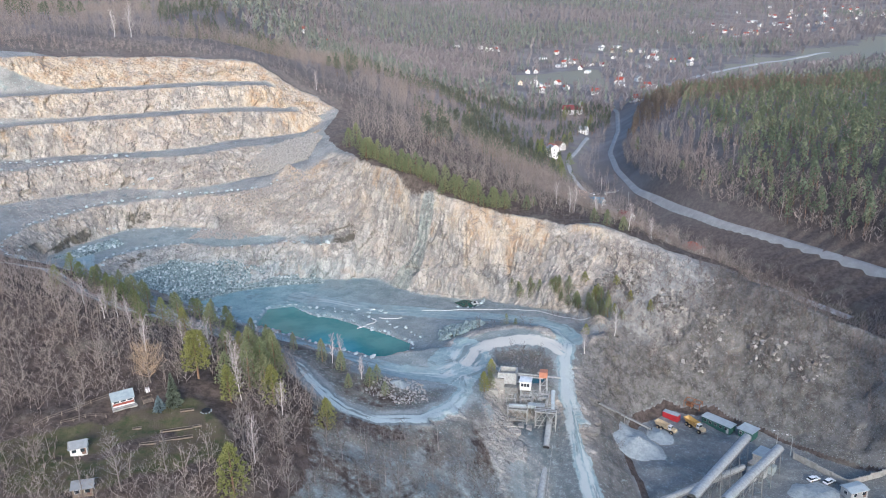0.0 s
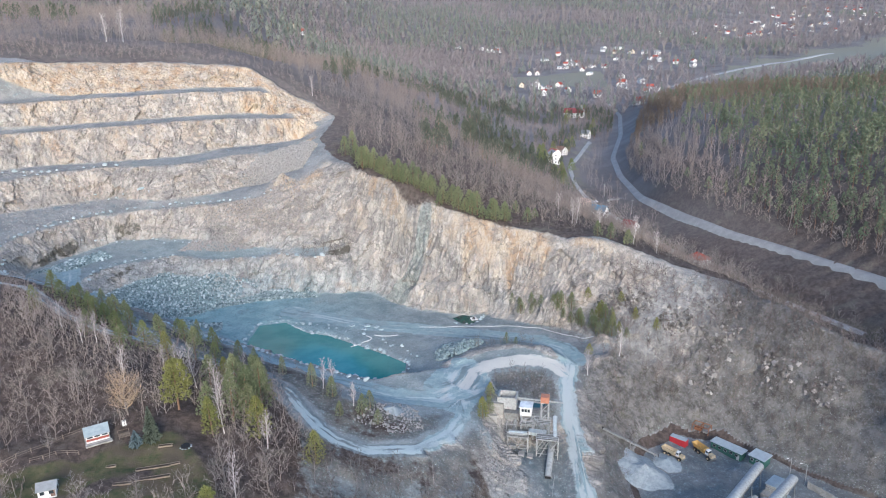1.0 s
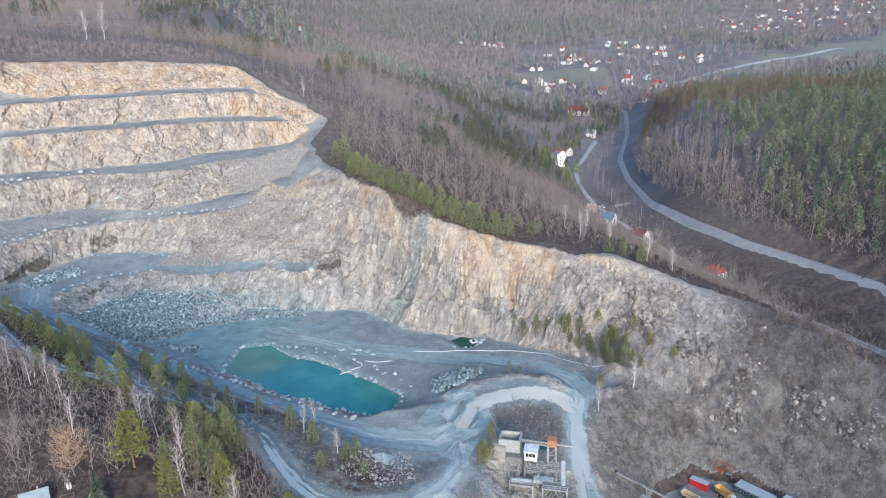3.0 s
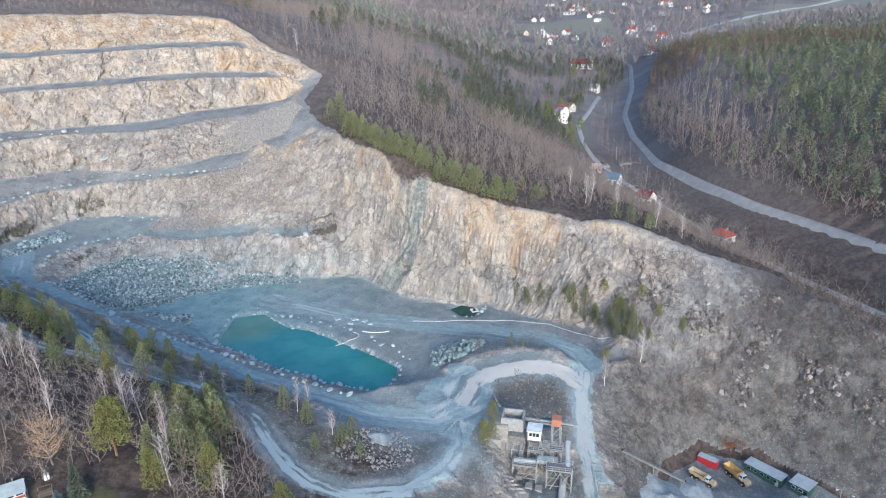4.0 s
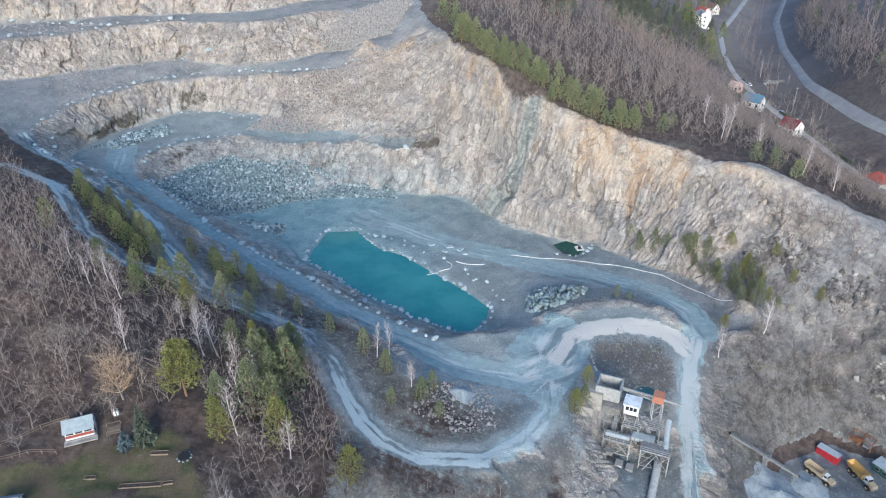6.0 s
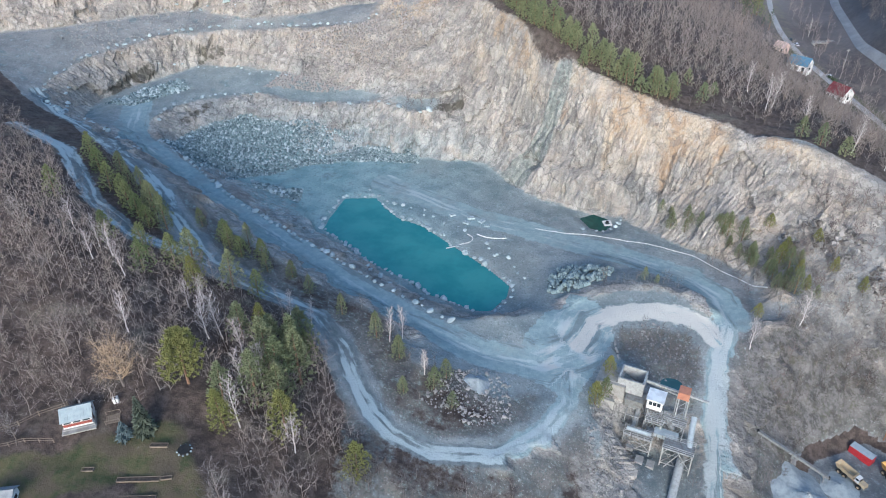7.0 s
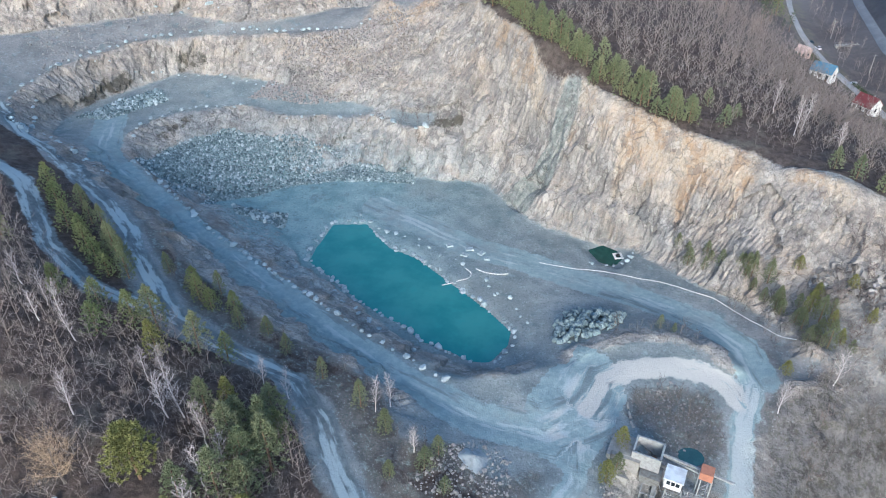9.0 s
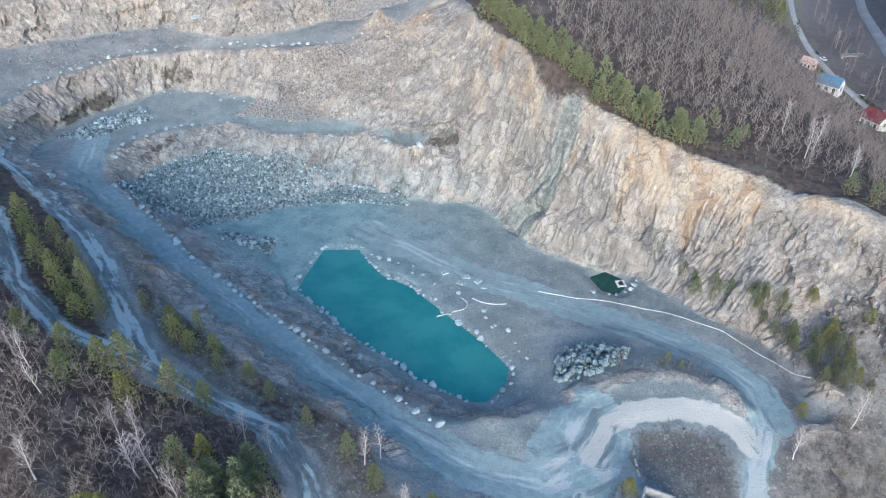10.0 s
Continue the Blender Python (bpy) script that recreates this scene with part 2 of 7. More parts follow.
def spread(lines):
    """Heights on the whole grid, stretched like a skin between the break lines, from a coarse grid to the fine one."""
    pts = []
    for line in lines:
        line = np.array(line, float)
        for a, b in zip(line[:-1], line[1:]):
            i0, i1 = index_of(AX, [a[0], b[0]]), index_of(AY, [a[1], b[1]])
            n = max(2, int(2 * max(abs(i0[1] - i0[0]), abs(i1[1] - i1[0]))))
            k = np.linspace(0, 1, n)
            pts.append(np.stack([i0[0] + (i0[1] - i0[0]) * k, i1[0] + (i1[1] - i1[0]) * k, a[2] + (b[2] - a[2]) * k], 1))
    pts = np.concatenate(pts)
    z = None
    for s in (32, 16, 8, 4, 2, 1):
        nx, ny = (NX - 1) // s + 2, (NY - 1) // s + 2
        i, j = np.clip(np.rint(pts[:, 0] / s).astype(int), 0, nx - 1), np.clip(np.rint(pts[:, 1] / s).astype(int), 0, ny - 1)
        total, count = np.zeros((nx, ny)), np.zeros((nx, ny))
        np.add.at(total, (i, j), pts[:, 2])
        np.add.at(count, (i, j), 1)
        held = count > 0
        value = total / np.maximum(count, 1)
        if z is None:
            z = np.full((nx, ny), 40.0)
        else:
            u, v = np.minimum(np.arange(nx) / 2, z.shape[0] - 1), np.minimum(np.arange(ny) / 2, z.shape[1] - 1)
            a, b = np.floor(u).astype(int), np.floor(v).astype(int)
            a1, b1 = np.minimum(a + 1, z.shape[0] - 1), np.minimum(b + 1, z.shape[1] - 1)
            fu, fv = (u - a)[:, None], (v - b)[None]
            z = (z[a][:, b] * (1 - fu) + z[a1][:, b] * fu) * (1 - fv) + (z[a][:, b1] * (1 - fu) + z[a1][:, b1] * fu) * fv
        for _ in range(900 if s > 4 else 220):
            p = np.pad(z, 1, mode="edge")
            z = np.where(held, value, (p[:-2, 1:-1] + p[2:, 1:-1] + p[1:-1, :-2] + p[1:-1, 2:]) / 4)
    return z[:NX, :NY]


def value_noise(x, y, seed=0):
    """Smooth noise from -1 to 1 with cells of one unit."""
    xi, yi = np.floor(x).astype(np.int64), np.floor(y).astype(np.int64)
    fx, fy = x - xi, y - yi
    fx, fy = fx * fx * (3 - 2 * fx), fy * fy * (3 - 2 * fy)

    def h(a, b):
        n = (a * 374761393 + b * 668265263 + seed * 974634777) & 0x7FFFFFFF
        n = ((n ^ (n >> 13)) * 1274126177) & 0x7FFFFFFF
        return ((n ^ (n >> 16)) & 0xFFFF) / 32767.5 - 1
    return (h(xi, yi) * (1 - fx) + h(xi + 1, yi) * fx) * (1 - fy) + (h(xi, yi + 1) * (1 - fx) + h(xi + 1, yi + 1) * fx) * fy


def fractal(x, y, size, octaves=4, seed=0, fall=0.5):
    out, amp, tot = 0, 1.0, 0
    for k in range(octaves):
        out = out + amp * value_noise(x / size * 2 ** k + 17.3 * k, y / size * 2 ** k - 9.1 * k, seed + k)
        tot, amp = tot + amp, amp * fall
    return out / tot


def away(line, x, y):
    """Distance in plan from a polyline."""
    best = np.full(np.shape(x), 1e9)
    for a, b in zip(line[:-1], line[1:]):
        dx, dy = b[0] - a[0], b[1] - a[1]
        t = np.clip(((x - a[0]) * dx + (y - a[1]) * dy) / (dx * dx + dy * dy + 1e-9), 0, 1)
        best = np.minimum(best, np.hypot(x - a[0] - t * dx, y - a[1] - t * dy))
    return best


def inside(poly, x, y):
    """True where a place lies in a polygon, in plan."""
    hit = np.zeros(np.shape(x), bool)
    for a, b in zip(poly, poly[1:] + poly[:1]):
        cross = (a[1] > y) != (b[1] > y)
        hit ^= cross & (x < (b[0] - a[0]) * (y - a[1]) / (b[1] - a[1] + 1e-12) + a[0])
    return hit


def step01(lo, hi, v):
    t = np.clip((v - lo) / (hi - lo), 0, 1)
    return t * t * (3 - 2 * t)


GX, GY = np.meshgrid(AX, AY, indexing="ij")
Z = spread(LINES)
for _ in range(3):
    p = np.pad(Z, 1, mode="edge")
    Z = (p[:-2, 1:-1] + p[2:, 1:-1] + p[1:-1, :-2] + p[1:-1, 2:] + 4 * Z) / 8
# far hills roll gently across the valley
xs = np.arange(-1000, 1001, 10.0)
bell = np.exp(-(np.arange(-15, 16) / 6.0) ** 2)
for j in np.flatnonzero(AY > 640):
    row = np.interp(xs, AX, Z[:, j])
    row = np.convolve(np.pad(row, 15, mode="edge"), bell / bell.sum(), "valid")
    mix = float(step01(640, 800, AY[j])) * step01(960, 700, np.abs(AX)) * step01(6, 40, np.minimum(away(MAIN_ROAD, AX, AY[j] + 0 * AX), away(LANE, AX, AY[j] + 0 * AX)))
    Z[:, j] += (np.interp(AX, xs, row) - Z[:, j]) * mix
soft = Z
for _ in range(14):
    p = np.pad(soft, 1, mode="edge")
    soft = (p[:-2, 1:-1] + p[2:, 1:-1] + p[1:-1, :-2] + p[1:-1, 2:] + 4 * soft) / 8
Z = Z + (soft - Z) * np.maximum(step01(6, 2, away(CREST, GX, GY)), step01(5, 2, away(YARD, GX, GY)))
QUARRY = [p[:2] for p in CREST[:13]] + [(92, 222), (70, 212), (56, 212), (46, 200), (41, 184), (40, 160), (38, 130), (12, 130), (10, 150), (4, 165), (-8, 156), (-28, 152), (-40, 164),
          (-52, 175), (-74, 178), (-96, 198), (-112, 212), (-140, 232), (-172, 250), (-235, 285)] + [p[:2] for p in TOP]
QUARRY = [tuple(p) for p in QUARRY]
wob = fractal(GX, GY, 14, 3, 5)
in_pit = inside(QUARRY, GX + 2.5 * wob, GY + 2.5 * fractal(GX, GY, 14, 3, 6))
lanes = [(HAUL, 4.6), (ROAD_EAST, 4.4), (LOOP, 2.5), (ROAD_DOWN[:9], 2.5), (ROAD_W, 2.1), (ROAD_W2, 2.0)]
road_d = np.minimum.reduce([away(line, GX, GY) - half for line, half in lanes])
road = step01(1.4, -0.6, road_d + 0.8 * wob)
gx, gy = np.gradient(Z, AX, AY)
steep = np.hypot(gx, gy)
rock = in_pit * step01(0.35, 0.8, steep)
slope_r = inside([(56, 251), (82, 245), (110, 240), (112, 216), (150, 190), (120, 160), (100, 176), (80, 197), (64, 201), (50, 188), (42, 184), (40, 205), (52, 216)], GX, GY)
patchy = fractal(GX, GY, 20, 3, 71)
rock = rock * np.where(GX > 50, step01(-0.75, 0.1, patchy - 0.5 * step01(60, 110, GX)), 1.0)
rock = np.maximum(rock, slope_r * (0.55 + 0.35 * patchy))
for edge, back in ((BENCH_A, BENCH_A_BACK), (BENCH_B, BENCH_B_BACK), (BENCH_C, BENCH_C_BACK), (BENCH_D, BENCH_D_BACK)):
    rock = np.where(inside([p[:2] for p in edge] + [p[:2] for p in back[::-1]], GX, GY) & (GX < -93), 0.0, rock)
rock = np.maximum(rock, 0.8 * step01(3.4, 1.4, away(LOOP_BANK, GX, GY) + 0.8 * wob))
rock = rock * step01(1.0, 5.0, away(YARD, GX, GY))
for _ in range(4):
    p = np.pad(rock, 1, mode="edge")
    rock = (p[:-2, 1:-1] + p[2:, 1:-1] + p[1:-1, :-2] + p[1:-1, 2:] + 4 * rock) / 8
far = step01(450, 900, np.hypot(GX, GY - 220)) * step01(8, 40, np.minimum(away(MAIN_ROAD, GX, GY), away(LANE, GX, GY)))


def cells(x, y, z, seed):
    """Random value of the nearest cell centre in space, and how near the next one comes: the blocks that rock breaks into."""
    xi, yi, zi = np.floor(x).astype(np.int64), np.floor(y).astype(np.int64), np.floor(z).astype(np.int64)
    d1, d2, val = np.full(x.shape, 9.0), np.full(x.shape, 9.0), np.zeros(x.shape)
    for a in (-1, 0, 1):
        for b in (-1, 0, 1):
            for c in (-1, 0, 1):
                n = ((xi + a) * 374761393 + (yi + b) * 668265263 + (zi + c) * 1440662683 + seed * 974634777) & 0x7FFFFFFF
                n = ((n ^ (n >> 13)) * 1274126177) & 0x7FFFFFFF
                r1, r2, r3, r4 = (n & 255) / 255, ((n >> 8) & 255) / 255, ((n >> 16) & 255) / 255, ((n >> 20) & 255) / 255
                d = (xi + a + r1 - x) ** 2 + (yi + b + r2 - y) ** 2 + (zi + c + r3 - z) ** 2
                near = d < d1
                d2 = np.where(near, d1, np.minimum(d2, d))
                val, d1 = np.where(near, r4, val), np.where(near, d, d1)
    return val, np.sqrt(d2) - np.sqrt(d1)


calm = 1 - step01(11, 5, np.minimum(away(MAIN_ROAD, GX, GY), away(LANE, GX, GY)))
edge_d = np.minimum.reduce([away(line, GX, GY) for line in (BENCH_A, BENCH_A_BACK, BENCH_B, BENCH_B_BACK, BENCH_C, BENCH_C_BACK, BENCH_D, BENCH_D_BACK, TOP, LEDGE_EDGE, LEDGE_BACK)])
held = 0.12 + 0.88 * step01(1.0, 7.0, edge_d)
ribs = fractal(GX * 0.9 + GY * 0.35, GY * 0.25 + Z * 0.12, 9, 3, 91)
Z = Z + rock * (0.8 * ribs * held - 2.6 * np.exp(-(away(GULLY, GX, GY) / 2.6) ** 2) * step01(0, 6, away(CREST, GX, GY)))
# uneven ground: broken blocks on the walls, ruts and dust on the floor, humps in the woods
Z = Z + (1 - far) * (rock * held * 1.6 * fractal(GX, GY, 13, 3, 21) + (1 - rock) * (1 - road) * (0.3 + 0.55 * ~in_pit) * fractal(GX, GY, 6, 4, 41) * 1.3 * calm)
Z = Z + road * 0.10 * fractal(GX, GY, 2.5, 2, 51)
Z = Z + far * 9 * fractal(GX, GY, 160, 4, 61)
PX, PY, PZ = GX.copy(), GY.copy(), Z
k = rock > 0.05
nx, ny = -gx[k] / np.maximum(steep[k], 0.1), -gy[k] / np.maximum(steep[k], 0.1)
big, crack = cells(GX[k] / 7, GY[k] / 7, Z[k] / 8, 3)
mid, crack2 = cells(GX[k] / 2.6, GY[k] / 2.6, Z[k] / 3.6, 4)
small, _ = cells(GX[k] / 1.25, GY[k] / 1.25, Z[k] / 1.7, 9)
out = rock[k] * (2.8 * (big - 0.5) + 1.0 * (mid - 0.5) + 0.55 * (small - 0.5) - 0.35 * step01(0.12, 0, crack2) + 0.6 * fractal(GX[k] + GY[k], Z[k] * 0.35, 5, 3, 8))
crest_d = away(CREST + TOP[::-1], GX[k], GY[k])
out = out * step01(1, 5, crest_d)
PX[k] += nx * out
PY[k] += ny * out
# ponds
bowl = np.minimum(np.where(inside(POND, GX, GY), -1, 1) * away(POND + POND[:1], GX, GY), np.where(inside(POOL, GX, GY), -1, 1) * away(POOL + POOL[:1], GX, GY))
Z = np.where(bowl < 2.2, np.minimum(Z, 0.75 * step01(0.1, 2.2, bowl) + 0.05 - 1.6 * step01(0.15, -2.0, bowl)), Z)


PUDDLE = (24.2, 191.0, -0.1)
pud = np.hypot((GX - PUDDLE[0]) / 1.15, GY - PUDDLE[1])
Z = Z + (PUDDLE[2] + 0.25 - 0.7 * step01(2.6, 1.4, pud) - Z) * step01(5.0, 3.0, pud)


def ground(x, y):
    """Height of the land at a place."""
    u, v = float(index_of(AX, x)), float(index_of(AY, y))
    a, b = min(int(u), NX - 2), min(int(v), NY - 2)
    fu, fv = u - a, v - b
    return float((Z[a, b] * (1 - fu) + Z[a + 1, b] * fu) * (1 - fv) + (Z[a, b + 1] * (1 - fu) + Z[a + 1, b + 1] * fu) * fv)


# ---- materials ----
class Nodes:
    """Short hand for building a node material."""

    def __init__(self, name, rough=0.85, metal=0.0):
        self.mat = bpy.data.materials.new(name)
        self.mat.use_nodes = True
        self.tree = self.mat.node_tree
        self.bsdf = self.tree.nodes["Principled BSDF"]
        self.bsdf.inputs["Roughness"].default_value, self.bsdf.inputs["Metallic"].default_value = rough, metal
        self.bsdf.inputs["Specular IOR Level"].default_value = 0.3

    def node(self, kind, **values):
        n = self.tree.nodes.new("ShaderNode" + kind)
        for key, v in values.items():
            setattr(n, key, v)
        return n

    def link(self, a, b):
        self.tree.links.new(a, b)

    def put(self, socket, v):
        if hasattr(v, "is_linked"):
            self.link(v, socket)
        else:
            socket.default_value = (*v, 1) if isinstance(v, tuple) and len(v) == 3 and socket.type == "RGBA" else v

    def coords(self, scale=(1, 1, 1)):
        g = self.node("NewGeometry")
        m = self.node("Mapping")
        m.inputs["Scale"].default_value = scale
        self.link(g.outputs["Position"], m.inputs[0])
        return m.outputs[0]

    def noise(self, size, detail=4.0, rough=0.6, scale=(1, 1, 1), vector=None):
        n = self.node("TexNoise")
        n.inputs["Scale"].default_value, n.inputs["Detail"].default_value, n.inputs["Roughness"].default_value = 1 / size, detail, rough
        self.link(vector if vector is not None else self.coords(scale), n.inputs["Vector"])
        return n.outputs[0]

    def ramp(self, v, lo, hi):
        n = self.node("MapRange")
        n.interpolation_type = "SMOOTHSTEP"
        self.put(n.inputs[0], v)
        n.inputs[1].default_value, n.inputs[2].default_value = lo, hi
        return n.outputs[0]

    def math(self, op, a, b=0.0):
        n = self.node("Math", operation=op)
        self.put(n.inputs[0], a)
        self.put(n.inputs[1], b)
        return n.outputs[0]

    def mix(self, f, a, b, blend="MIX"):
        n = self.node("Mix", data_type="RGBA", blend_type=blend)
        self.put(n.inputs[0], f)
        self.put(n.inputs[6], a)
        self.put(n.inputs[7], b)
        return n.outputs[2]

    def blocks(self, size, vector):
        """Broken blocks: a random value for each, and the distance to its edge."""
        out = []
        for feature, socket in (("F1", "Color"), ("DISTANCE_TO_EDGE", "Distance")):
            v = self.node("TexVoronoi", feature=feature)
            v.inputs["Scale"].default_value = 1 / size
            self.link(vector, v.inputs["Vector"])
            out.append(v.outputs[socket])
        sep = self.node("SeparateColor")
        self.link(out[0], sep.inputs[0])
        return sep.outputs[0], out[1]

    def bump(self, height, strength, distance):
        n = self.node("Bump")
        n.inputs["Strength"].default_value, n.inputs["Distance"].default_value = strength, distance
        self.link(height, n.inputs["Height"])
        self.link(n.outputs[0], self.bsdf.inputs["Normal"])

    def colour(self, v):
        self.put(self.bsdf.inputs["Base Color"], v)
        return self.mat


def plain(name, a, b=None, size=1.5, rough=0.8, metal=0.0, bump=0.0, stain=0.35):
    """Painted, rusty or dusty stuff: two tones in large patches, and fine grain."""
    n = Nodes(name, rough, metal)
    b = b or tuple(c * 0.72 for c in a)
    big, fine = n.noise(size, 5), n.noise(size * 0.12, 4)
    c = n.mix(n.ramp(big, 0.38, 0.68), a, b)
    c = n.mix(n.math("MULTIPLY", n.ramp(fine, 0.45, 0.75), stain), c, tuple(v * 0.55 for v in b))
    if bump:
        n.bump(fine, bump, 0.05)
    return n.colour(c)


def leafy(name, a, b, dark, rough=0.85):
    """Twigs, bark or needles: each tree and each clump a little different."""
    n = Nodes(name, rough)
    r = n.node("NewGeometry").outputs["Random Per Island"]
    t = n.node("Attribute", attribute_name="tint").outputs["Fac"]
    o = n.node("ObjectInfo").outputs["Random"]
    c = n.mix(n.math("FRACT", n.math("ADD", t, o)), a, b)
    c = n.mix(n.math("MULTIPLY", r, 0.6), c, dark)
    return n.colour(c)


def land_material():
    n = Nodes("land", 0.95)
    a1, a2, a3, lane = (n.node("Attribute", attribute_name=k) for k in ("cover", "cover_more", "marks", "lane"))
    s1, s2, s4, s3 = n.node("SeparateColor"), n.node("SeparateColor"), n.node("SeparateColor"), n.node("SeparateXYZ")
    n.link(a1.outputs["Color"], s1.inputs[0]), n.link(a2.outputs["Color"], s2.inputs[0]), n.link(a3.outputs["Color"], s4.inputs[0]), n.link(lane.outputs["Vector"], s3.inputs[0])
    rocky, roadness, ochre = s1.outputs
    pit, grass, blue = s2.outputs
    wash, earth, ledge = s4.outputs
    tarred = a3.outputs["Alpha"]
    n40, n9, n2, n05, n015 = n.noise(42, 4), n.noise(9, 5, 0.65), n.noise(2.2, 5, 0.7), n.noise(0.6, 4, 0.7), n.noise(0.17, 3, 0.7)
    less = lambda v, k: n.math("MULTIPLY", v, k)
    off = lambda v, k: n.math("MULTIPLY", n.math("SUBTRACT", v, 0.5), k)
    # woods: leaf litter, moss and bare earth
    litter = n.mix(n.ramp(n2, 0.35, 0.65), (0.060, 0.046, 0.040), (0.135, 0.105, 0.088))
    litter = n.mix(n.ramp(n9, 0.5, 0.72), litter, (0.165, 0.142, 0.112))
    litter = n.mix(less(n.ramp(n05, 0.45, 0.7), 0.6), litter, (0.05, 0.04, 0.035))
    # litter, and grass below, go paler with distance: haze put into the colour
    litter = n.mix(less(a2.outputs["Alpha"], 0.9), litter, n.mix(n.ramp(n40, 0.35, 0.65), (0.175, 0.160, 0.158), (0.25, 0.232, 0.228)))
    green = n.mix(n.ramp(n2, 0.3, 0.65), (0.060, 0.074, 0.030), (0.118, 0.105, 0.056))
    green = n.mix(less(n.ramp(n9, 0.46, 0.6), 0.75), green, (0.115, 0.088, 0.066))
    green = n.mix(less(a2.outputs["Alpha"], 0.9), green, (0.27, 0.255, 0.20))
    c = n.mix(n.ramp(n.math("ADD", grass, off(n9, 0.9)), 0.4, 0.62), litter, green)
    # pit floor: blue-grey crushed stone and dust, its teal deepened by painted cool shade, brown earth banks
    n5 = n.noise(5.0, 5, 0.65)
    floor = n.mix(n.ramp(n9, 0.34, 0.64), (0.205, 0.318, 0.325), (0.315, 0.430, 0.430))
    floor = n.mix(blue, n.mix(n.ramp(n9, 0.32, 0.66), (0.205, 0.205, 0.202), (0.315, 0.305, 0.295)), floor)
    floor = n.mix(less(n.ramp(n40, 0.54, 0.66), 0.45), floor, (0.30, 0.31, 0.285))
    floor = n.mix(less(n.ramp(n5, 0.55, 0.68), 0.65), floor, (0.155, 0.208, 0.218))
    soil = n.mix(n.ramp(n5, 0.36, 0.62), (0.105, 0.098, 0.090), (0.200, 0.186, 0.170))
    soil = n.mix(less(n.ramp(n2, 0.5, 0.66), 0.7), soil, (0.125, 0.118, 0.078))
    soil = n.mix(less(n.ramp(n2, 0.44, 0.34), 0.45), soil, (0.285, 0.282, 0.272))
    soil = n.mix(less(n.ramp(n05, 0.54, 0.64), 0.5), soil, (0.085, 0.073, 0.062))
    soil = n.mix(less(n.ramp(n05, 0.42, 0.34), 0.3), soil, (0.36, 0.348, 0.33))
    floor = n.mix(n.ramp(n.math("ADD", earth, off(n5, 0.9)), 0.35, 0.65), floor, soil)
    # darker in the yard, below the crusher and beside the west road
    floor = n.mix(less(a1.outputs["Alpha"], 0.85), floor, n.mix(n.ramp(n2, 0.35, 0.65), (0.098, 0.112, 0.118), (0.175, 0.188, 0.19)))
    floor = n.mix(less(n.ramp(n2, 0.54, 0.70), 0.4), floor, (0.44, 0.53, 0.53))
    floor = n.mix(less(n.ramp(n05, 0.53, 0.66), 0.6), floor, (0.10, 0.128, 0.133))
    floor = n.mix(less(n.ramp(n05, 0.42, 0.32), 0.5), floor, (0.50, 0.55, 0.54))
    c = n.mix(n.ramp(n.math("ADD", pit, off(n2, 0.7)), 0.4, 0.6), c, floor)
    # rock walls: tan and grey masses, pale fallen dust, darker bands along ledges and wall feet, streaks of ochre
    mass = n.noise(17, 5, 0.62, (1, 1, 0.7))
    drape = n.noise(6.5, 6, 0.68, (1, 1, 0.42))
    bed = n.noise(4.2, 5, 0.7, (0.22, 0.22, 1.5))
    grain = n.noise(1.5, 5, 0.75, (1, 1, 0.5))
    # blocks that the rock breaks into, at two sizes, with open joints between
    jog = n.node("VectorMath", operation="SCALE")
    warp = n.node("TexNoise")
    warp.inputs["Scale"].default_value, warp.inputs["Detail"].default_value = 0.35, 3.0
    n.link(n.coords((1, 1, 0.6)), warp.inputs["Vector"]), n.link(warp.outputs["Color"], jog.inputs[0])
    jog.inputs["Scale"].default_value = 3.0
    bent = n.node("VectorMath", operation="ADD")
    n.link(n.coords((1, 1, 0.62)), bent.inputs[0]), n.link(jog.outputs[0], bent.inputs[1])
    block, joint = n.blocks(4.6, bent.outputs[0])
    chip, split = n.blocks(1.5, bent.outputs[0])
    wall = n.mix(n.ramp(mass, 0.42, 0.58), (0.430, 0.365, 0.302), (0.318, 0.292, 0.265))
    wall = n.mix(n.ramp(drape, 0.53, 0.62), wall, (0.535, 0.472, 0.402))
    wall = n.mix(less(n.ramp(drape, 0.46, 0.37), 0.75), wall, (0.225, 0.210, 0.194))
    wall = n.mix(less(n.ramp(block, 0.55, 1.0), 0.4), wall, (0.53, 0.488, 0.435))
    wall = n.mix(less(n.ramp(block, 0.4, 0.0), 0.45), wall, (0.21, 0.197, 0.184))
    broken = n.ramp(n.noise(13, 3, 0.6), 0.42, 0.6)
    # low walls: bluish rock, with the pit's cool shade put into the colour
    wall = n.mix(less(blue, n.ramp(n9, 0.30, 0.55)), wall, n.mix(n.ramp(drape, 0.42, 0.6), (0.285, 0.335, 0.340), (0.52, 0.555, 0.545)))
    yellow = n.mix(n.ramp(drape, 0.42, 0.56), (0.43, 0.305, 0.195), (0.550, 0.455, 0.340))
    yellow = n.mix(less(n.ramp(n2, 0.52, 0.64), 0.7), yellow, (0.42, 0.375, 0.315))
    wall = n.mix(n.ramp(n.math("ADD", ochre, off(n.noise(8, 5, 0.7, (1, 1, 0.3)), 2.3)), 0.5, 1.1), wall, yellow)
    wall = n.mix(n.ramp(n.math("ADD", wash, off(grain, 0.8)), 0.35, 0.75), wall, n.mix(n.ramp(n2, 0.4, 0.6), (0.20, 0.222, 0.205), (0.32, 0.335, 0.31)))
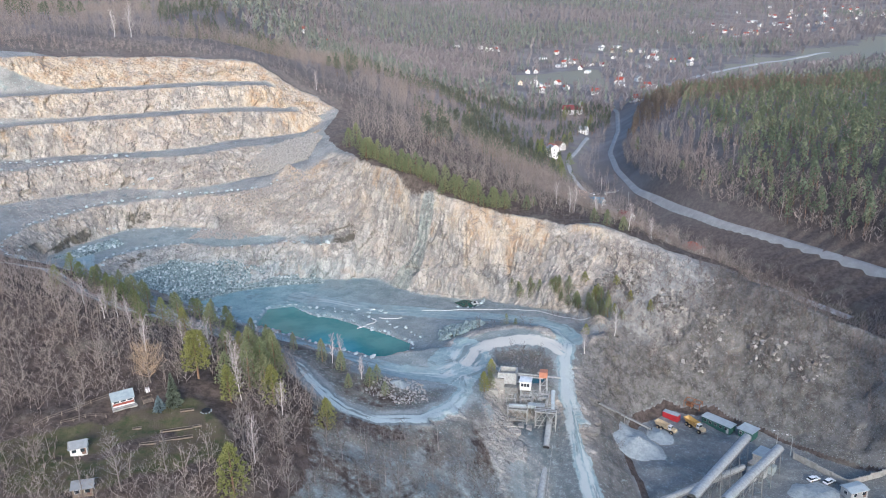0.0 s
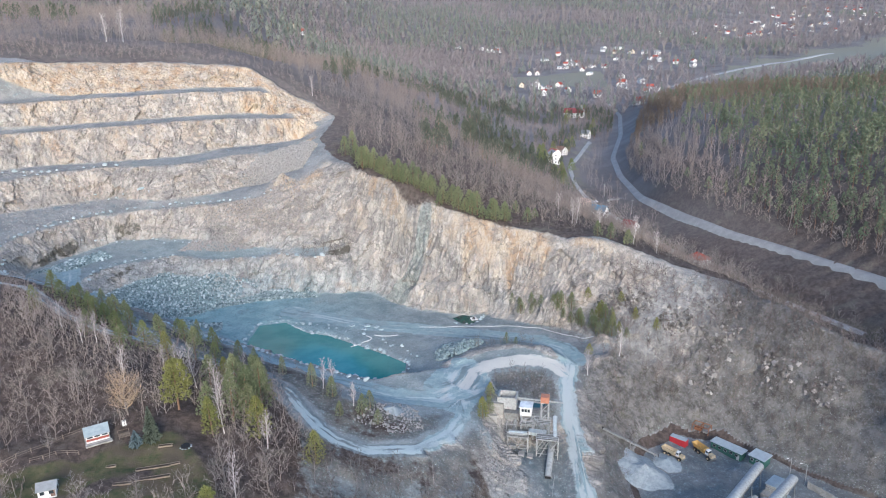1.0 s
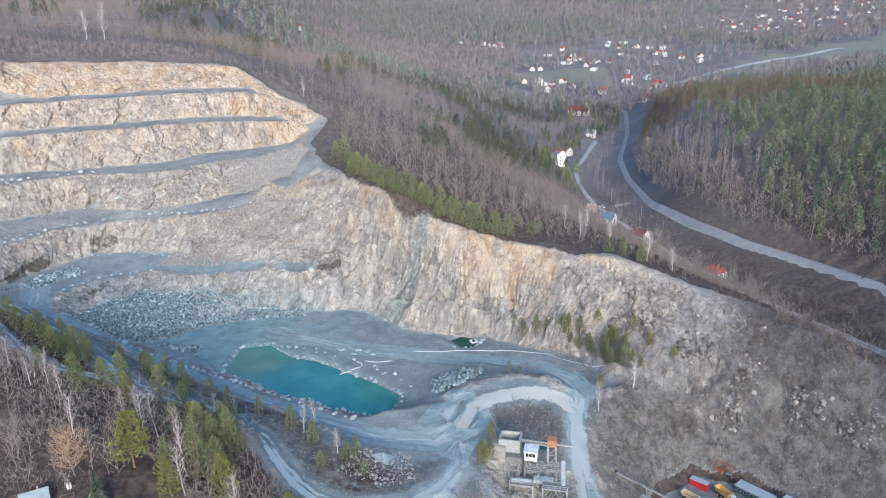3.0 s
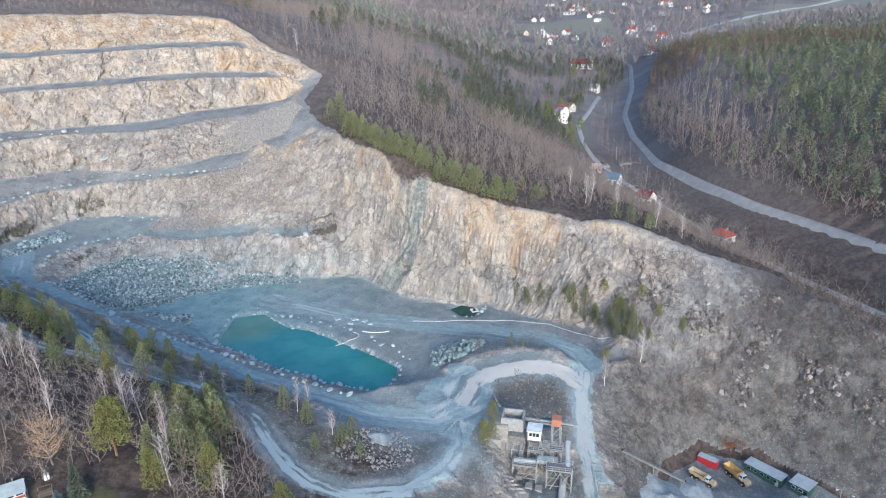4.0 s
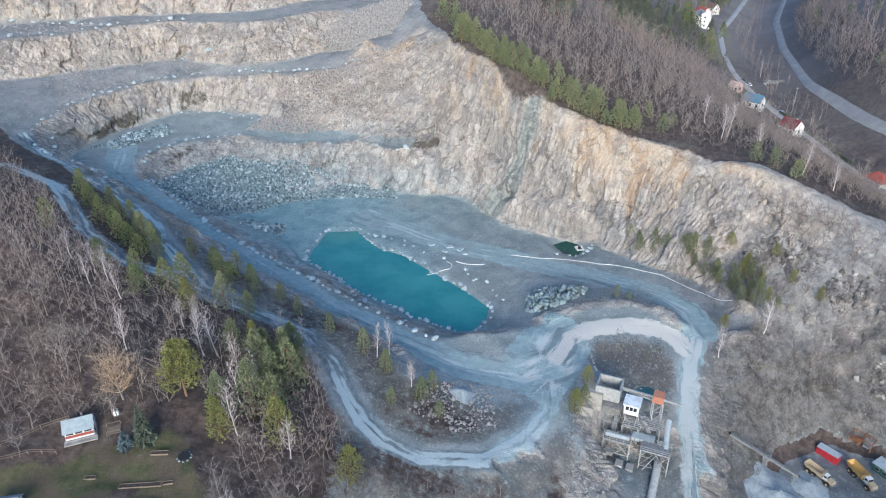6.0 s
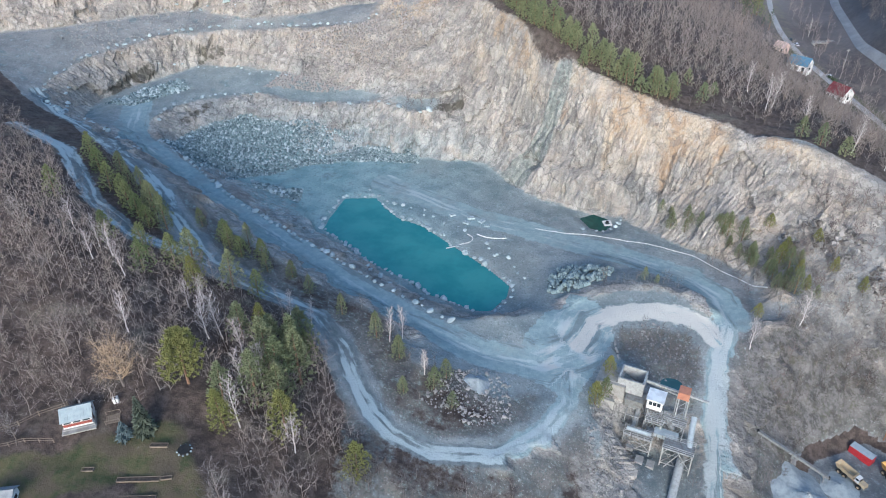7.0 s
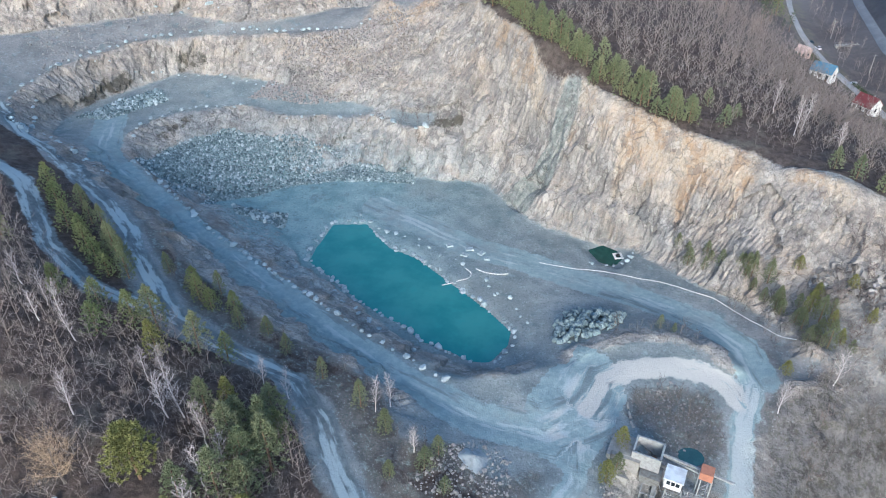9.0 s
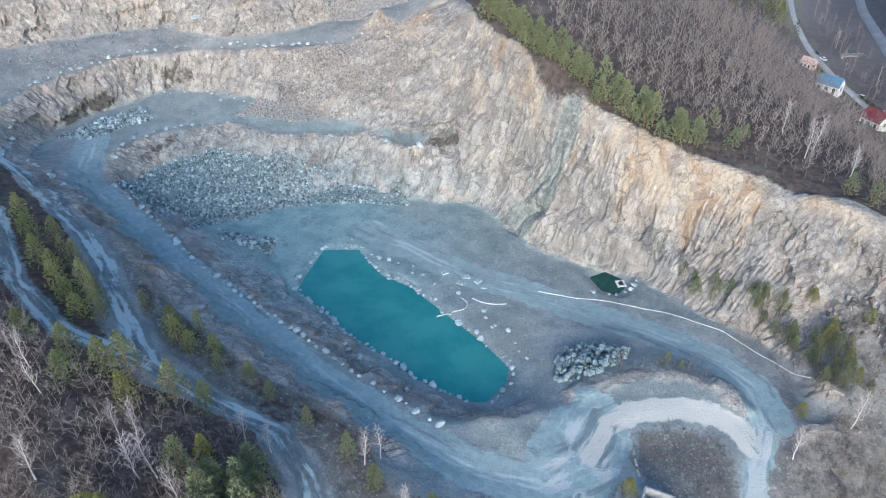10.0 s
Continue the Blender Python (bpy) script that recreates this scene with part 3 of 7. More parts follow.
    wall = n.mix(less(n.ramp(bed, 0.56, 0.66), 0.5), wall, (0.19, 0.172, 0.155))
    wall = n.mix(n.math("MULTIPLY", less(n.ramp(chip, 0.6, 1.0), 0.42), broken), wall, (0.64, 0.60, 0.55))
    wall = n.mix(n.math("MULTIPLY", less(n.ramp(chip, 0.4, 0.0), 0.55), broken), wall, (0.19, 0.178, 0.165))
    wall = n.mix(n.math("MULTIPLY", less(n.ramp(joint, 0.06, 0.0), 0.6), n.ramp(n9, 0.45, 0.6)), wall, (0.10, 0.092, 0.085))
    wall = n.mix(n.math("MULTIPLY", less(n.ramp(split, 0.08, 0.0), 0.4), broken), wall, (0.10, 0.094, 0.088))
    wall = n.mix(less(n.ramp(grain, 0.54, 0.62), 0.32), wall, (0.165, 0.152, 0.14))
    wall = n.mix(less(n.ramp(grain, 0.44, 0.36), 0.4), wall, (0.56, 0.525, 0.48))
    wall = n.mix(less(n.ramp(n05, 0.54, 0.62), 0.28), wall, (0.125, 0.117, 0.108))
    wall = n.mix(less(n.ramp(n05, 0.43, 0.35), 0.28), wall, (0.60, 0.57, 0.525))
    wall = n.mix(n.ramp(n.math("ADD", earth, off(n5, 1.1)), 0.45, 0.8), wall, n.mix(less(n.ramp(grain, 0.45, 0.6), 0.8), soil, (0.255, 0.24, 0.225)))
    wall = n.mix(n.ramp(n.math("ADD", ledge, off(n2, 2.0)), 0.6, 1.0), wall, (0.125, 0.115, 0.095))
    c = n.mix(n.ramp(n.math("ADD", rocky, less(n.math("ADD", off(n2, 1.0), off(n05, 1.0)), 1.1)), 0.2, 0.7), c, wall)
    # haul roads: packed gravel, two paler wheel tracks, washed dust
    u, v, pale = s3.outputs
    lv = n.node("CombineXYZ")
    n.link(less(u, 0.40), lv.inputs[0]), n.link(less(v, 0.06), lv.inputs[1]), n.link(pale, lv.inputs[2])
    runs = n.noise(1.0, 4, 0.65, vector=lv.outputs[0])
    gravel = n.mix(n.ramp(n2, 0.35, 0.68), (0.258, 0.335, 0.345), (0.355, 0.428, 0.432))
    gravel = n.mix(less(n.ramp(n9, 0.5, 0.65), 0.4), gravel, (0.27, 0.285, 0.27))
    gravel = n.mix(tarred, gravel, n.mix(n.ramp(n2, 0.35, 0.65), (0.125, 0.142, 0.148), (0.21, 0.232, 0.238)))
    track = n.ramp(n.math("ABSOLUTE", n.math("SUBTRACT", n.math("ABSOLUTE", n.math("ADD", u, off(n9, 2.2))), 0.85)), 0.95, 0.15)
    amount = n.math("ADD", less(track, 0.22), n.math("ADD", off(runs, 1.5), n.math("ADD", off(n5, 0.5), less(pale, 0.54))))
    gravel = n.mix(n.ramp(amount, 0.36, 0.56), gravel, n.mix(n.ramp(pale, 0.6, 0.95), (0.44, 0.50, 0.505), (0.565, 0.545, 0.495)))
    gravel = n.mix(less(n.ramp(runs, 0.44, 0.36), 0.5), gravel, (0.125, 0.14, 0.145))
    c = n.mix(n.ramp(n.math("ADD", roadness, n.math("ADD", off(n2, 0.30), off(n5, 0.25))), 0.46, 0.54), c, gravel)
    rough_rock = n.math("ADD", n.math("ADD", drape, less(chip, 0.35)), n.math("ADD", less(grain, 0.8), less(bed, 0.4)))
    h = n.math("ADD", less(n05, 0.25), n.math("ADD", n.math("MULTIPLY", rough_rock, less(rocky, 1.25)), less(n015, 0.15)))
    n.bump(h, 1.0, 0.8)
    return n.colour(c)


LAND = land_material()
def broken_stone(name, dark, mid_tone, pale):
    """Blasted rock: every stone its own shade, a few of them pale."""
    n = Nodes(name, 0.9)
    r = n.node("NewGeometry").outputs["Random Per Island"]
    c = n.mix(n.ramp(r, 0.0, 0.6), dark, mid_tone)
    c = n.mix(n.ramp(r, 0.62, 1.0), c, pale)
    return n.colour(n.mix(n.math("MULTIPLY", n.ramp(n.noise(9, 3), 0.45, 0.65), 0.4), c, dark))


STONE = broken_stone("blue_grey_stone", (0.115, 0.155, 0.165), (0.27, 0.335, 0.345), (0.60, 0.66, 0.665))
PALE_STONE = plain("pale_stone", (0.31, 0.37, 0.385), (0.52, 0.575, 0.585), 0.9, 0.9, bump=0.5)
BARK = leafy("brown_bark", (0.18, 0.15, 0.13), (0.27, 0.235, 0.21), (0.12, 0.10, 0.085))
THICKET_TWIG = leafy("thicket_twigs", (0.275, 0.225, 0.196), (0.44, 0.378, 0.335), (0.15, 0.12, 0.104))
TWIG = leafy("bare_twigs", (0.265, 0.215, 0.188), (0.39, 0.33, 0.295), (0.17, 0.135, 0.118))
RIDGE_TWIG = leafy("ridge_twigs", (0.24, 0.202, 0.180), (0.345, 0.298, 0.268), (0.15, 0.122, 0.108))
# twigs of the far hills: bluish grey of aerial haze put into the colour
HAZE_TWIG = leafy("far_twigs", (0.205, 0.182, 0.187), (0.265, 0.242, 0.246), (0.165, 0.145, 0.15))
TAN_TWIG = leafy("tan_twigs", (0.46, 0.34, 0.22), (0.52, 0.40, 0.27), (0.3, 0.215, 0.14))
GREY_TWIG = leafy("grey_twigs", (0.225, 0.195, 0.180), (0.325, 0.288, 0.268), (0.145, 0.125, 0.115))
BIRCH = leafy("white_birch_bark", (0.70, 0.67, 0.64), (0.80, 0.77, 0.73), (0.36, 0.33, 0.31))
BIRCH_TWIG = leafy("pale_birch_twigs", (0.52, 0.46, 0.43), (0.62, 0.56, 0.53), (0.34, 0.29, 0.27))
PINE_BARK = leafy("pine_bark", (0.20, 0.12, 0.075), (0.27, 0.17, 0.11), (0.10, 0.07, 0.05))
PINE = leafy("pine_needles", (0.175, 0.202, 0.108), (0.265, 0.278, 0.155), (0.105, 0.128, 0.066))
GOLD_PINE = leafy("yellow_green_needles", (0.225, 0.235, 0.075), (0.28, 0.27, 0.09), (0.13, 0.14, 0.05))
DARK_PINE = leafy("dark_needles", (0.190, 0.225, 0.095), (0.27, 0.285, 0.125), (0.105, 0.13, 0.055))
VALLEY_PINE = leafy("valley_conifers", (0.090, 0.108, 0.080), (0.145, 0.155, 0.108), (0.058, 0.074, 0.056))
# far conifers, paled and greyed in colour to stand in for haze
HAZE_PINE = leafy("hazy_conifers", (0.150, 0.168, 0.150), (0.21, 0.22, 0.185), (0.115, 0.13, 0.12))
FAR_PINE = leafy("far_conifers", (0.140, 0.170, 0.112), (0.235, 0.250, 0.155), (0.095, 0.120, 0.082))
BLUE_SPRUCE = leafy("blue_needles", (0.11, 0.15, 0.16), (0.14, 0.18, 0.19), (0.06, 0.08, 0.09))


# ---- mesh helpers ----
def mesh_of(name, verts, faces, mats, index=None, tint=None, smooth=False):
    """A mesh from arrays of vertices and triangles or quads."""
    verts, faces = np.asarray(verts, np.float32), np.asarray(faces, np.int32)
    k = faces.shape[1]
    me = bpy.data.meshes.new(name)
    me.vertices.add(len(verts))
    me.vertices.foreach_set("co", verts.reshape(-1))
    me.loops.add(len(faces) * k)
    me.loops.foreach_set("vertex_index", faces.reshape(-1))
    me.polygons.add(len(faces))
    me.polygons.foreach_set("loop_start", np.arange(0, len(faces) * k, k, dtype=np.int32))
    if index is not None:
        me.polygons.foreach_set("material_index", np.asarray(index, np.int32))
    for m in mats:
        me.materials.append(m)
    if tint is not None:
        me.attributes.new("tint", "FLOAT", "POINT").data.foreach_set("value", np.asarray(tint, np.float32))
    me.polygons.foreach_set("use_smooth", np.full(len(faces), smooth))
    me.update()
    return me


class Geo:
    """Gathers triangles."""

    def __init__(self):
        self.v, self.f, self.count = [], [], 0

    def add(self, verts, faces):
        self.v.append(np.asarray(verts, float))
        self.f.append(np.asarray(faces, int) + self.count)
        self.count += len(verts)

    def quads(self, verts, faces):
        faces = np.asarray(faces, int)
        self.add(verts, np.concatenate([faces[:, [0, 1, 2]], faces[:, [0, 2, 3]]]))

    def box(self, centre, size, turn=0.0, m=None, taper=1.0):
        """A box; taper narrows its top."""
        x, y, z = np.array(size) / 2
        t = taper
        v = np.array([(-x, -y, -z), (x, -y, -z), (x, y, -z), (-x, y, -z), (-x * t, -y * t, z), (x * t, -y * t, z), (x * t, y * t, z), (-x * t, y * t, z)])
        c, s = math.cos(turn), math.sin(turn)
        v = v @ np.array([(c, s, 0), (-s, c, 0), (0, 0, 1)]) + np.array(centre)
        if m is not None:
            v = v @ np.array(m.to_3x3()).T + np.array(m.translation)
        self.quads(v, [(3, 2, 1, 0), (4, 5, 6, 7), (0, 1, 5, 4), (1, 2, 6, 5), (2, 3, 7, 6), (3, 0, 4, 7)])

    def tube(self, points, radii, n=5, cap=True):
        """A tapered tube along points."""
        points = np.asarray(points, float)
        rings = []
        for i, p in enumerate(points):
            d = points[min(i + 1, len(points) - 1)] - points[max(i - 1, 0)]
            d = d / (np.linalg.norm(d) + 1e-9)
            a = np.cross(d, (0.31, 0.95, 0.05) if abs(d[1]) < 0.9 else (1, 0, 0))
            a = a / np.linalg.norm(a)
            b = np.cross(d, a)
            w = np.arange(n) * 2 * math.pi / n
            rings.append(p + radii[i] * (np.cos(w)[:, None] * a + np.sin(w)[:, None] * b))
        faces = [(i * n + j, i * n + (j + 1) % n, (i + 1) * n + (j + 1) % n, (i + 1) * n + j) for i in range(len(points) - 1) for j in range(n)]
        self.quads(np.concatenate(rings), faces)
        if cap and n > 2:
            top = (len(points) - 1) * n
            self.add(np.concatenate([rings[0], rings[-1]]), [(0, j + 1, j) for j in range(1, n - 1)] + [(n, n + j, n + j + 1) for j in range(1, n - 1)])

    def beam(self, a, b, w, h=None):
        """A square bar from a to b."""
        a, b = Vector(a), Vector(b)
        m = look((a + b) / 2, b)
        self.box((0, 0, 0), (w, h or w, (b - a).length), m=m)

    def arrays(self):
        return np.concatenate(self.v), np.concatenate(self.f)

    def mesh(self, name, mats, smooth=False):
        v, f = self.arrays()
        return mesh_of(name, v, f, mats if isinstance(mats, list) else [mats], smooth=smooth)


def part(name, data, parent, label="", material=None, place=None):
    """One mesh object under a thing or a part."""
    if isinstance(data, Geo):
        data = data.mesh(name, material)
    ob = new(name, data)
    ob.parent = parent
    if place is not None:
        ob.matrix_basis = place
    return tagged(ob, label)


def thing(name, label, category, m, group="", kind=""):
    """An empty at the base of a thing, which carries its parts."""
    ob = new(name)
    ob.matrix_basis = m
    return tagged(ob, label, category, group, kind)


def stand(x, y, turn=0.0, sink=0.0, scale=1.0):
    return pose(x, y, ground(x, y) - sink, 0, 0, turn) @ Matrix.Scale(scale, 4)


# ---- the land as one sheet, cut into woods, walls, floor and roads that share their seams ----
u_lane, v_lane, kind_lane, best = np.zeros_like(Z), np.zeros_like(Z), np.zeros_like(Z), np.full(Z.shape, 1e9)
for (line, half), pale in zip(lanes, (0.26, 0.36, 1.0, 0.74, 0.54, 0.58)):
    run = 0.0
    for a, b in zip(line[:-1], line[1:]):
        dx, dy = b[0] - a[0], b[1] - a[1]
        length = math.hypot(dx, dy)
        t = np.clip(((GX - a[0]) * dx + (GY - a[1]) * dy) / length ** 2, 0, 1)
        ox, oy = GX - a[0] - t * dx, GY - a[1] - t * dy
        d = np.hypot(ox, oy) - half
        near = d < best
        best = np.where(near, d, best)
        u_lane = np.where(near, (dx * oy - dy * ox) / length, u_lane)
        v_lane, kind_lane = np.where(near, run + t * length, v_lane), np.where(near, pale, kind_lane)
        run += length
junction = inside([(-6, 182), (4, 178), (9, 190), (12, 200), (8, 210), (2, 212), (-4, 204), (-8, 194)], GX, GY)
road_d = np.where(junction, np.minimum(road_d, -1.0), road_d)
kind_lane = np.where(junction & (away(LOOP, GX, GY) > 2.6), 0.40 + 0.45 * step01(10, 3, away(LOOP[:3], GX, GY)), kind_lane)
tarred = step01(4.5, 1.6, np.minimum(away(ROAD_W[:-3], GX, GY), away(ROAD_W2, GX, GY))) * 0.9
for _ in range(4):
    p = np.pad(kind_lane, 1, mode="edge")
    kind_lane = (p[:-2, 1:-1] + p[2:, 1:-1] + p[1:-1, :-2] + p[1:-1, 2:] + 4 * kind_lane) / 8
yard = inside([p[:2] for p in YARD[:-1]], GX, GY)
crest_line = CREST[:11]
ochre = 0.8 * step01(8, 1, away(crest_line[3:], GX, GY)) * step01(12, 26, Z) + 1.25 * step01(30, 6, away(TOP, GX, GY)) + 1.3 * step01(18, 3, away([(-75, 350), (-60, 372), (-58, 389), (-70, 340), (-64, 325)], GX, GY))
for a, b in (((9, 268), (4, 262)), ((24, 262), (21, 252)), ((35, 259), (33, 250)), ((80, 243), (76, 232)), ((-9.5, 279), (-8, 272)), ((-60, 356), (-66, 346)), ((-20, 276), (-16, 264))):
    ochre += 0.4 * step01(2.6, 0.5, away([a, b], GX, GY))
ochre += 0.42 * step01(12, 3, away([(10, 268), (30, 258)], GX, GY)) + 0.35 * step01(20, 5, away(BENCH_C, GX, GY))
ochre += 0.3 * step01(40, 62, Z) * in_pit
# bluish stone plus painted sky-lit shade, strongest low down and to the west
blue = (0.35 * step01(34, 12, Z) + 0.65 * step01(14, 5, Z)) * (0.25 + 0.75 * step01(-5, -85, GX)) * step01(45, 20, GX)
# where the floor is darker
dark_floor = 0.55 * yard + 0.8 * inside([(13, 182), (30, 184), (31, 160), (30, 130), (16, 130), (18, 165)], GX, GY) + 0.5 * step01(7, 3, away(ROAD_W, GX, GY)) * step01(1, 2.5, road_d)
pitness = np.where(in_pit | yard, 1.0, 0.0)
garden = step01(9, 0, away([(-88, 122), (-72, 128), (-58, 137), (-50, 128), (-66, 118), (-80, 116)], GX, GY))
field = inside([(330, 1010), (380, 1090), (485, 1215), (690, 1330), (900, 1420), (860, 1250), (590, 985), (534, 1030), (490, 1060), (425, 1030)], GX, GY) | inside([(80, 985), (100, 1190), (235, 1130), (205, 950)], GX, GY)
grassy = np.maximum(garden * 0.95, np.where(field, 0.9, 0.0)) + 0.5 * step01(14, 4, away(LANE, GX, GY)) + 0.15 * step01(0, 0.6, fractal(GX, GY, 60, 3, 77))
scrub_pit = inside([tuple(p[:2]) for p in RIM_W] + [(-8, 166), (-18, 160), (-28, 162), (-40, 176), (-62, 182), (-80, 194), (-98, 210), (-114, 226)], GX, GY)
pitness = np.where(slope_r & ~yard, 0.75 + 0.3 * patchy, pitness)
pitness = np.where(scrub_pit, 0.62 + 0.35 * fractal(GX, GY, 8, 3, 79), pitness)
west_bank = step01(13, 9, away(ROAD_W[2:18], GX, GY)) * step01(2.4, 3.4, away(ROAD_W, GX, GY)) * step01(4.8, 6.5, away(HAUL, GX, GY))
loop_in = inside([(9, 197), (13, 204), (20, 206.5), (28, 206), (32, 199), (31, 186), (17, 185), (12, 192)], GX, GY)
bank = step01(5.5, 2.5, away([(-100, 233), (-80, 221.5), (-60, 212), (-44, 205), (-30, 200.5), (-16, 200)], GX, GY) - 1.5)
south = inside([(-36, 160), (-26, 156), (-8, 160), (4, 168), (14, 166), (18, 130), (18, 85), (-40, 85), (-32, 130)], GX, GY)
pitness = np.where(south, 0.6 + 0.3 * fractal(GX, GY, 9, 3, 80), np.clip(pitness, 0, 1))
for _ in range(4):
    p = np.pad(pitness, 1, mode="edge")
    pitness = (p[:-2, 1:-1] + p[2:, 1:-1] + p[1:-1, :-2] + p[1:-1, 2:] + 4 * pitness) / 8
rim_yard = inside([(38, 200), (50, 206), (70, 206), (100, 192), (134, 165), (134, 140), (120, 160), (104, 172), (80, 196), (66, 200), (54, 192), (46, 176), (48, 150), (58, 118), (38, 110), (36, 150)], GX, GY) & ~yard
pitness = np.where(rim_yard, 0.85, pitness)
earth = np.maximum.reduce([0.5 * south, 0.7 * rim_yard, (0.72 + 0.6 * patchy + 0.3 * step01(70, 115, GX) - 0.35 * step01(212, 242, GY) + 0.25 * step01(206, 190, GY)) * slope_r, 0.85 * scrub_pit, 0.65 * west_bank, 0.6 * loop_in, 0.55 * bank, 0.5 * step01(9, 4, away(ROAD_DOWN, GX, GY)) * (GX > 34), 0.55 * step01(70, 105, GX)])
for _ in range(16):
    p = np.pad(earth, 1, mode="edge")
    earth = (p[:-2, 1:-1] + p[2:, 1:-1] + p[1:-1, :-2] + p[1:-1, 2:] + 4 * earth) / 8
wash = step01(4.6, 1.4, away(GULLY, GX, GY)) + 0.8 * step01(2.0, 0.5, away([(-11, 276), (-17, 273), (-27, 272)], GX, GY))
# where broken darker bands follow ledges and wall feet
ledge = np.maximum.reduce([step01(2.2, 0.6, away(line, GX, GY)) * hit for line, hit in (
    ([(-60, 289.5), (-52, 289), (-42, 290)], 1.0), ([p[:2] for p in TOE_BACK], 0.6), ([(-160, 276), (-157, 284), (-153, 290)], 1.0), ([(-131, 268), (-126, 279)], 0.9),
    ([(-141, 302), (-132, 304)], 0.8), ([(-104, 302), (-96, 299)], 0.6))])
heap = inside([(9, 186), (11, 171), (13, 158), (18, 160), (17, 176), (14, 184)], GX, GY)
idx = np.arange(NX * NY).reshape(NX, NY)
quads = np.stack([idx[:-1, :-1], idx[1:, :-1], idx[1:, 1:], idx[:-1, 1:]], -1).reshape(-1, 4)
cover = np.stack([np.clip(rock + 0.5 * heap, 0, 1), np.clip(0.5 - road_d / 8, 0, 1), np.clip(ochre, 0, 1), np.clip(dark_floor, 0, 1)], -1).reshape(-1, 4)
# last channel: distance from the viewpoint, drives the haze painted on the ground
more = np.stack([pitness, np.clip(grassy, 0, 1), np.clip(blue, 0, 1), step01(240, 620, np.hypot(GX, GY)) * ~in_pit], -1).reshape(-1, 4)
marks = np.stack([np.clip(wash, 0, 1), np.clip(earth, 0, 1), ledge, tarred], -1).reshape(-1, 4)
lane_uv = np.stack([u_lane, v_lane, kind_lane], -1).reshape(-1, 3)
points = np.stack([PX, PY, Z], -1).reshape(-1, 3)
mid_of = lambda a: (a[:-1, :-1] + a[1:, :-1] + a[1:, 1:] + a[:-1, 1:]).reshape(-1) / 4
sort = np.where(mid_of(road_d) < 0, 3, np.where(mid_of(rock) * mid_of(in_pit * 1.0) > 0.4, 1, np.where(mid_of(np.maximum(in_pit, yard) * 1.0) > 0.5, 2, 0)))
for code, name, label in ((0, "ground", "wooded brown hillsides with leaf litter and grass"), (1, "quarry_wall", "stepped quarry walls of beige and grey rock, ochre at the top"),
                          (2, "quarry_floor", "blue-grey quarry floor of crushed stone and dust"), (3, "haul_road", "pale gravel haul roads winding through the quarry")):
    use = quads[sort == code]
    keep, inverse = np.unique(use, return_inverse=True)
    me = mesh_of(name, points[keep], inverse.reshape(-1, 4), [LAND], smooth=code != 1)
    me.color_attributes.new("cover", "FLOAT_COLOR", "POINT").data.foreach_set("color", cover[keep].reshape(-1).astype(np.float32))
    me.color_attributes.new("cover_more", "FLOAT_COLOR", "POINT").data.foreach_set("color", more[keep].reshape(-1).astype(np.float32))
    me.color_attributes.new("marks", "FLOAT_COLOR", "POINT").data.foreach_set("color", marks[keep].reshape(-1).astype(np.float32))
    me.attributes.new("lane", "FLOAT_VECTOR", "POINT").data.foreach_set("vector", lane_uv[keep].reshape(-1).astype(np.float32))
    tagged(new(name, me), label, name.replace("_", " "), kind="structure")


# ---- water ----
def water_material():
    n = Nodes("teal_water", 0.08)
    c = n.mix(n.ramp(n.noise(14, 4), 0.35, 0.65), (0.042, 0.205, 0.202), (0.075, 0.262, 0.245))
    c = n.mix(n.math("MULTIPLY", n.ramp(n.noise(3.5, 4), 0.5, 0.75), 0.4), c, (0.05, 0.26, 0.245))
    n.bsdf.inputs["Specular IOR Level"].default_value = 0.4
    n.bump(n.noise(0.5, 3), 0.12, 0.02)
    return n.colour(c)


WATER = water_material()


def sheet(name, poly, z, material, label, category, out=1.03):
    c = np.mean(poly, 0)
    bm = bmesh.new()
    bm.faces.new([bm.verts.new((c[0] + (x - c[0]) * out, c[1] + (y - c[1]) * out, z)) for x, y in poly])
    bmesh.ops.recalc_face_normals(bm, faces=bm.faces)
    me = bpy.data.meshes.new(name)
    bm.to_mesh(me)
    if me.polygons[0].normal.z < 0:
        me.flip_normals()
    me.materials.append(material)
    return tagged(new(name, me), label, category, kind="structure")


sheet("water", POND, 0.0, WATER, "long teal pond on the quarry floor, ringed with boulders", "pond")
sheet("water", POOL, 0.0, plain("dark_water", (0.012, 0.06, 0.05), (0.02, 0.085, 0.07), 3, 0.08), "small dark green pool at the foot of the wall", "pool")


sheet("water", [(PUDDLE[0] + 3.1 * math.cos(a) * (1 + 0.12 * math.sin(3 * a)), PUDDLE[1] + 2.5 * math.sin(a)) for a in np.linspace(0, 6.2, 20)], PUDDLE[2], plain("puddle_water", (0.045, 0.105, 0.115), (0.06, 0.13, 0.14), 3, 0.1), "small blue-green puddle behind the crusher", "puddle")


# ---- stones ----
def stone_mesh(name, seed, material, flat=0.75):
    """An angular block with broken corners."""
    rng = np.random.default_rng(seed)
    bm = bmesh.new()
    bmesh.ops.create_icosphere(bm, subdivisions=1, radius=0.5)
    for v in bm.verts:
        v.co = v.co * float(rng.uniform(0.75, 1.25))
        v.co.z *= flat
        v.co.x *= 1.15
    me = bpy.data.meshes.new(name)
    bm.to_mesh(me)
    me.materials.append(material)
    return me


rng = np.random.default_rng(11)
BOULDERS = [stone_mesh("boulder", k, PALE_STONE if k % 3 else STONE) for k in range(7)]


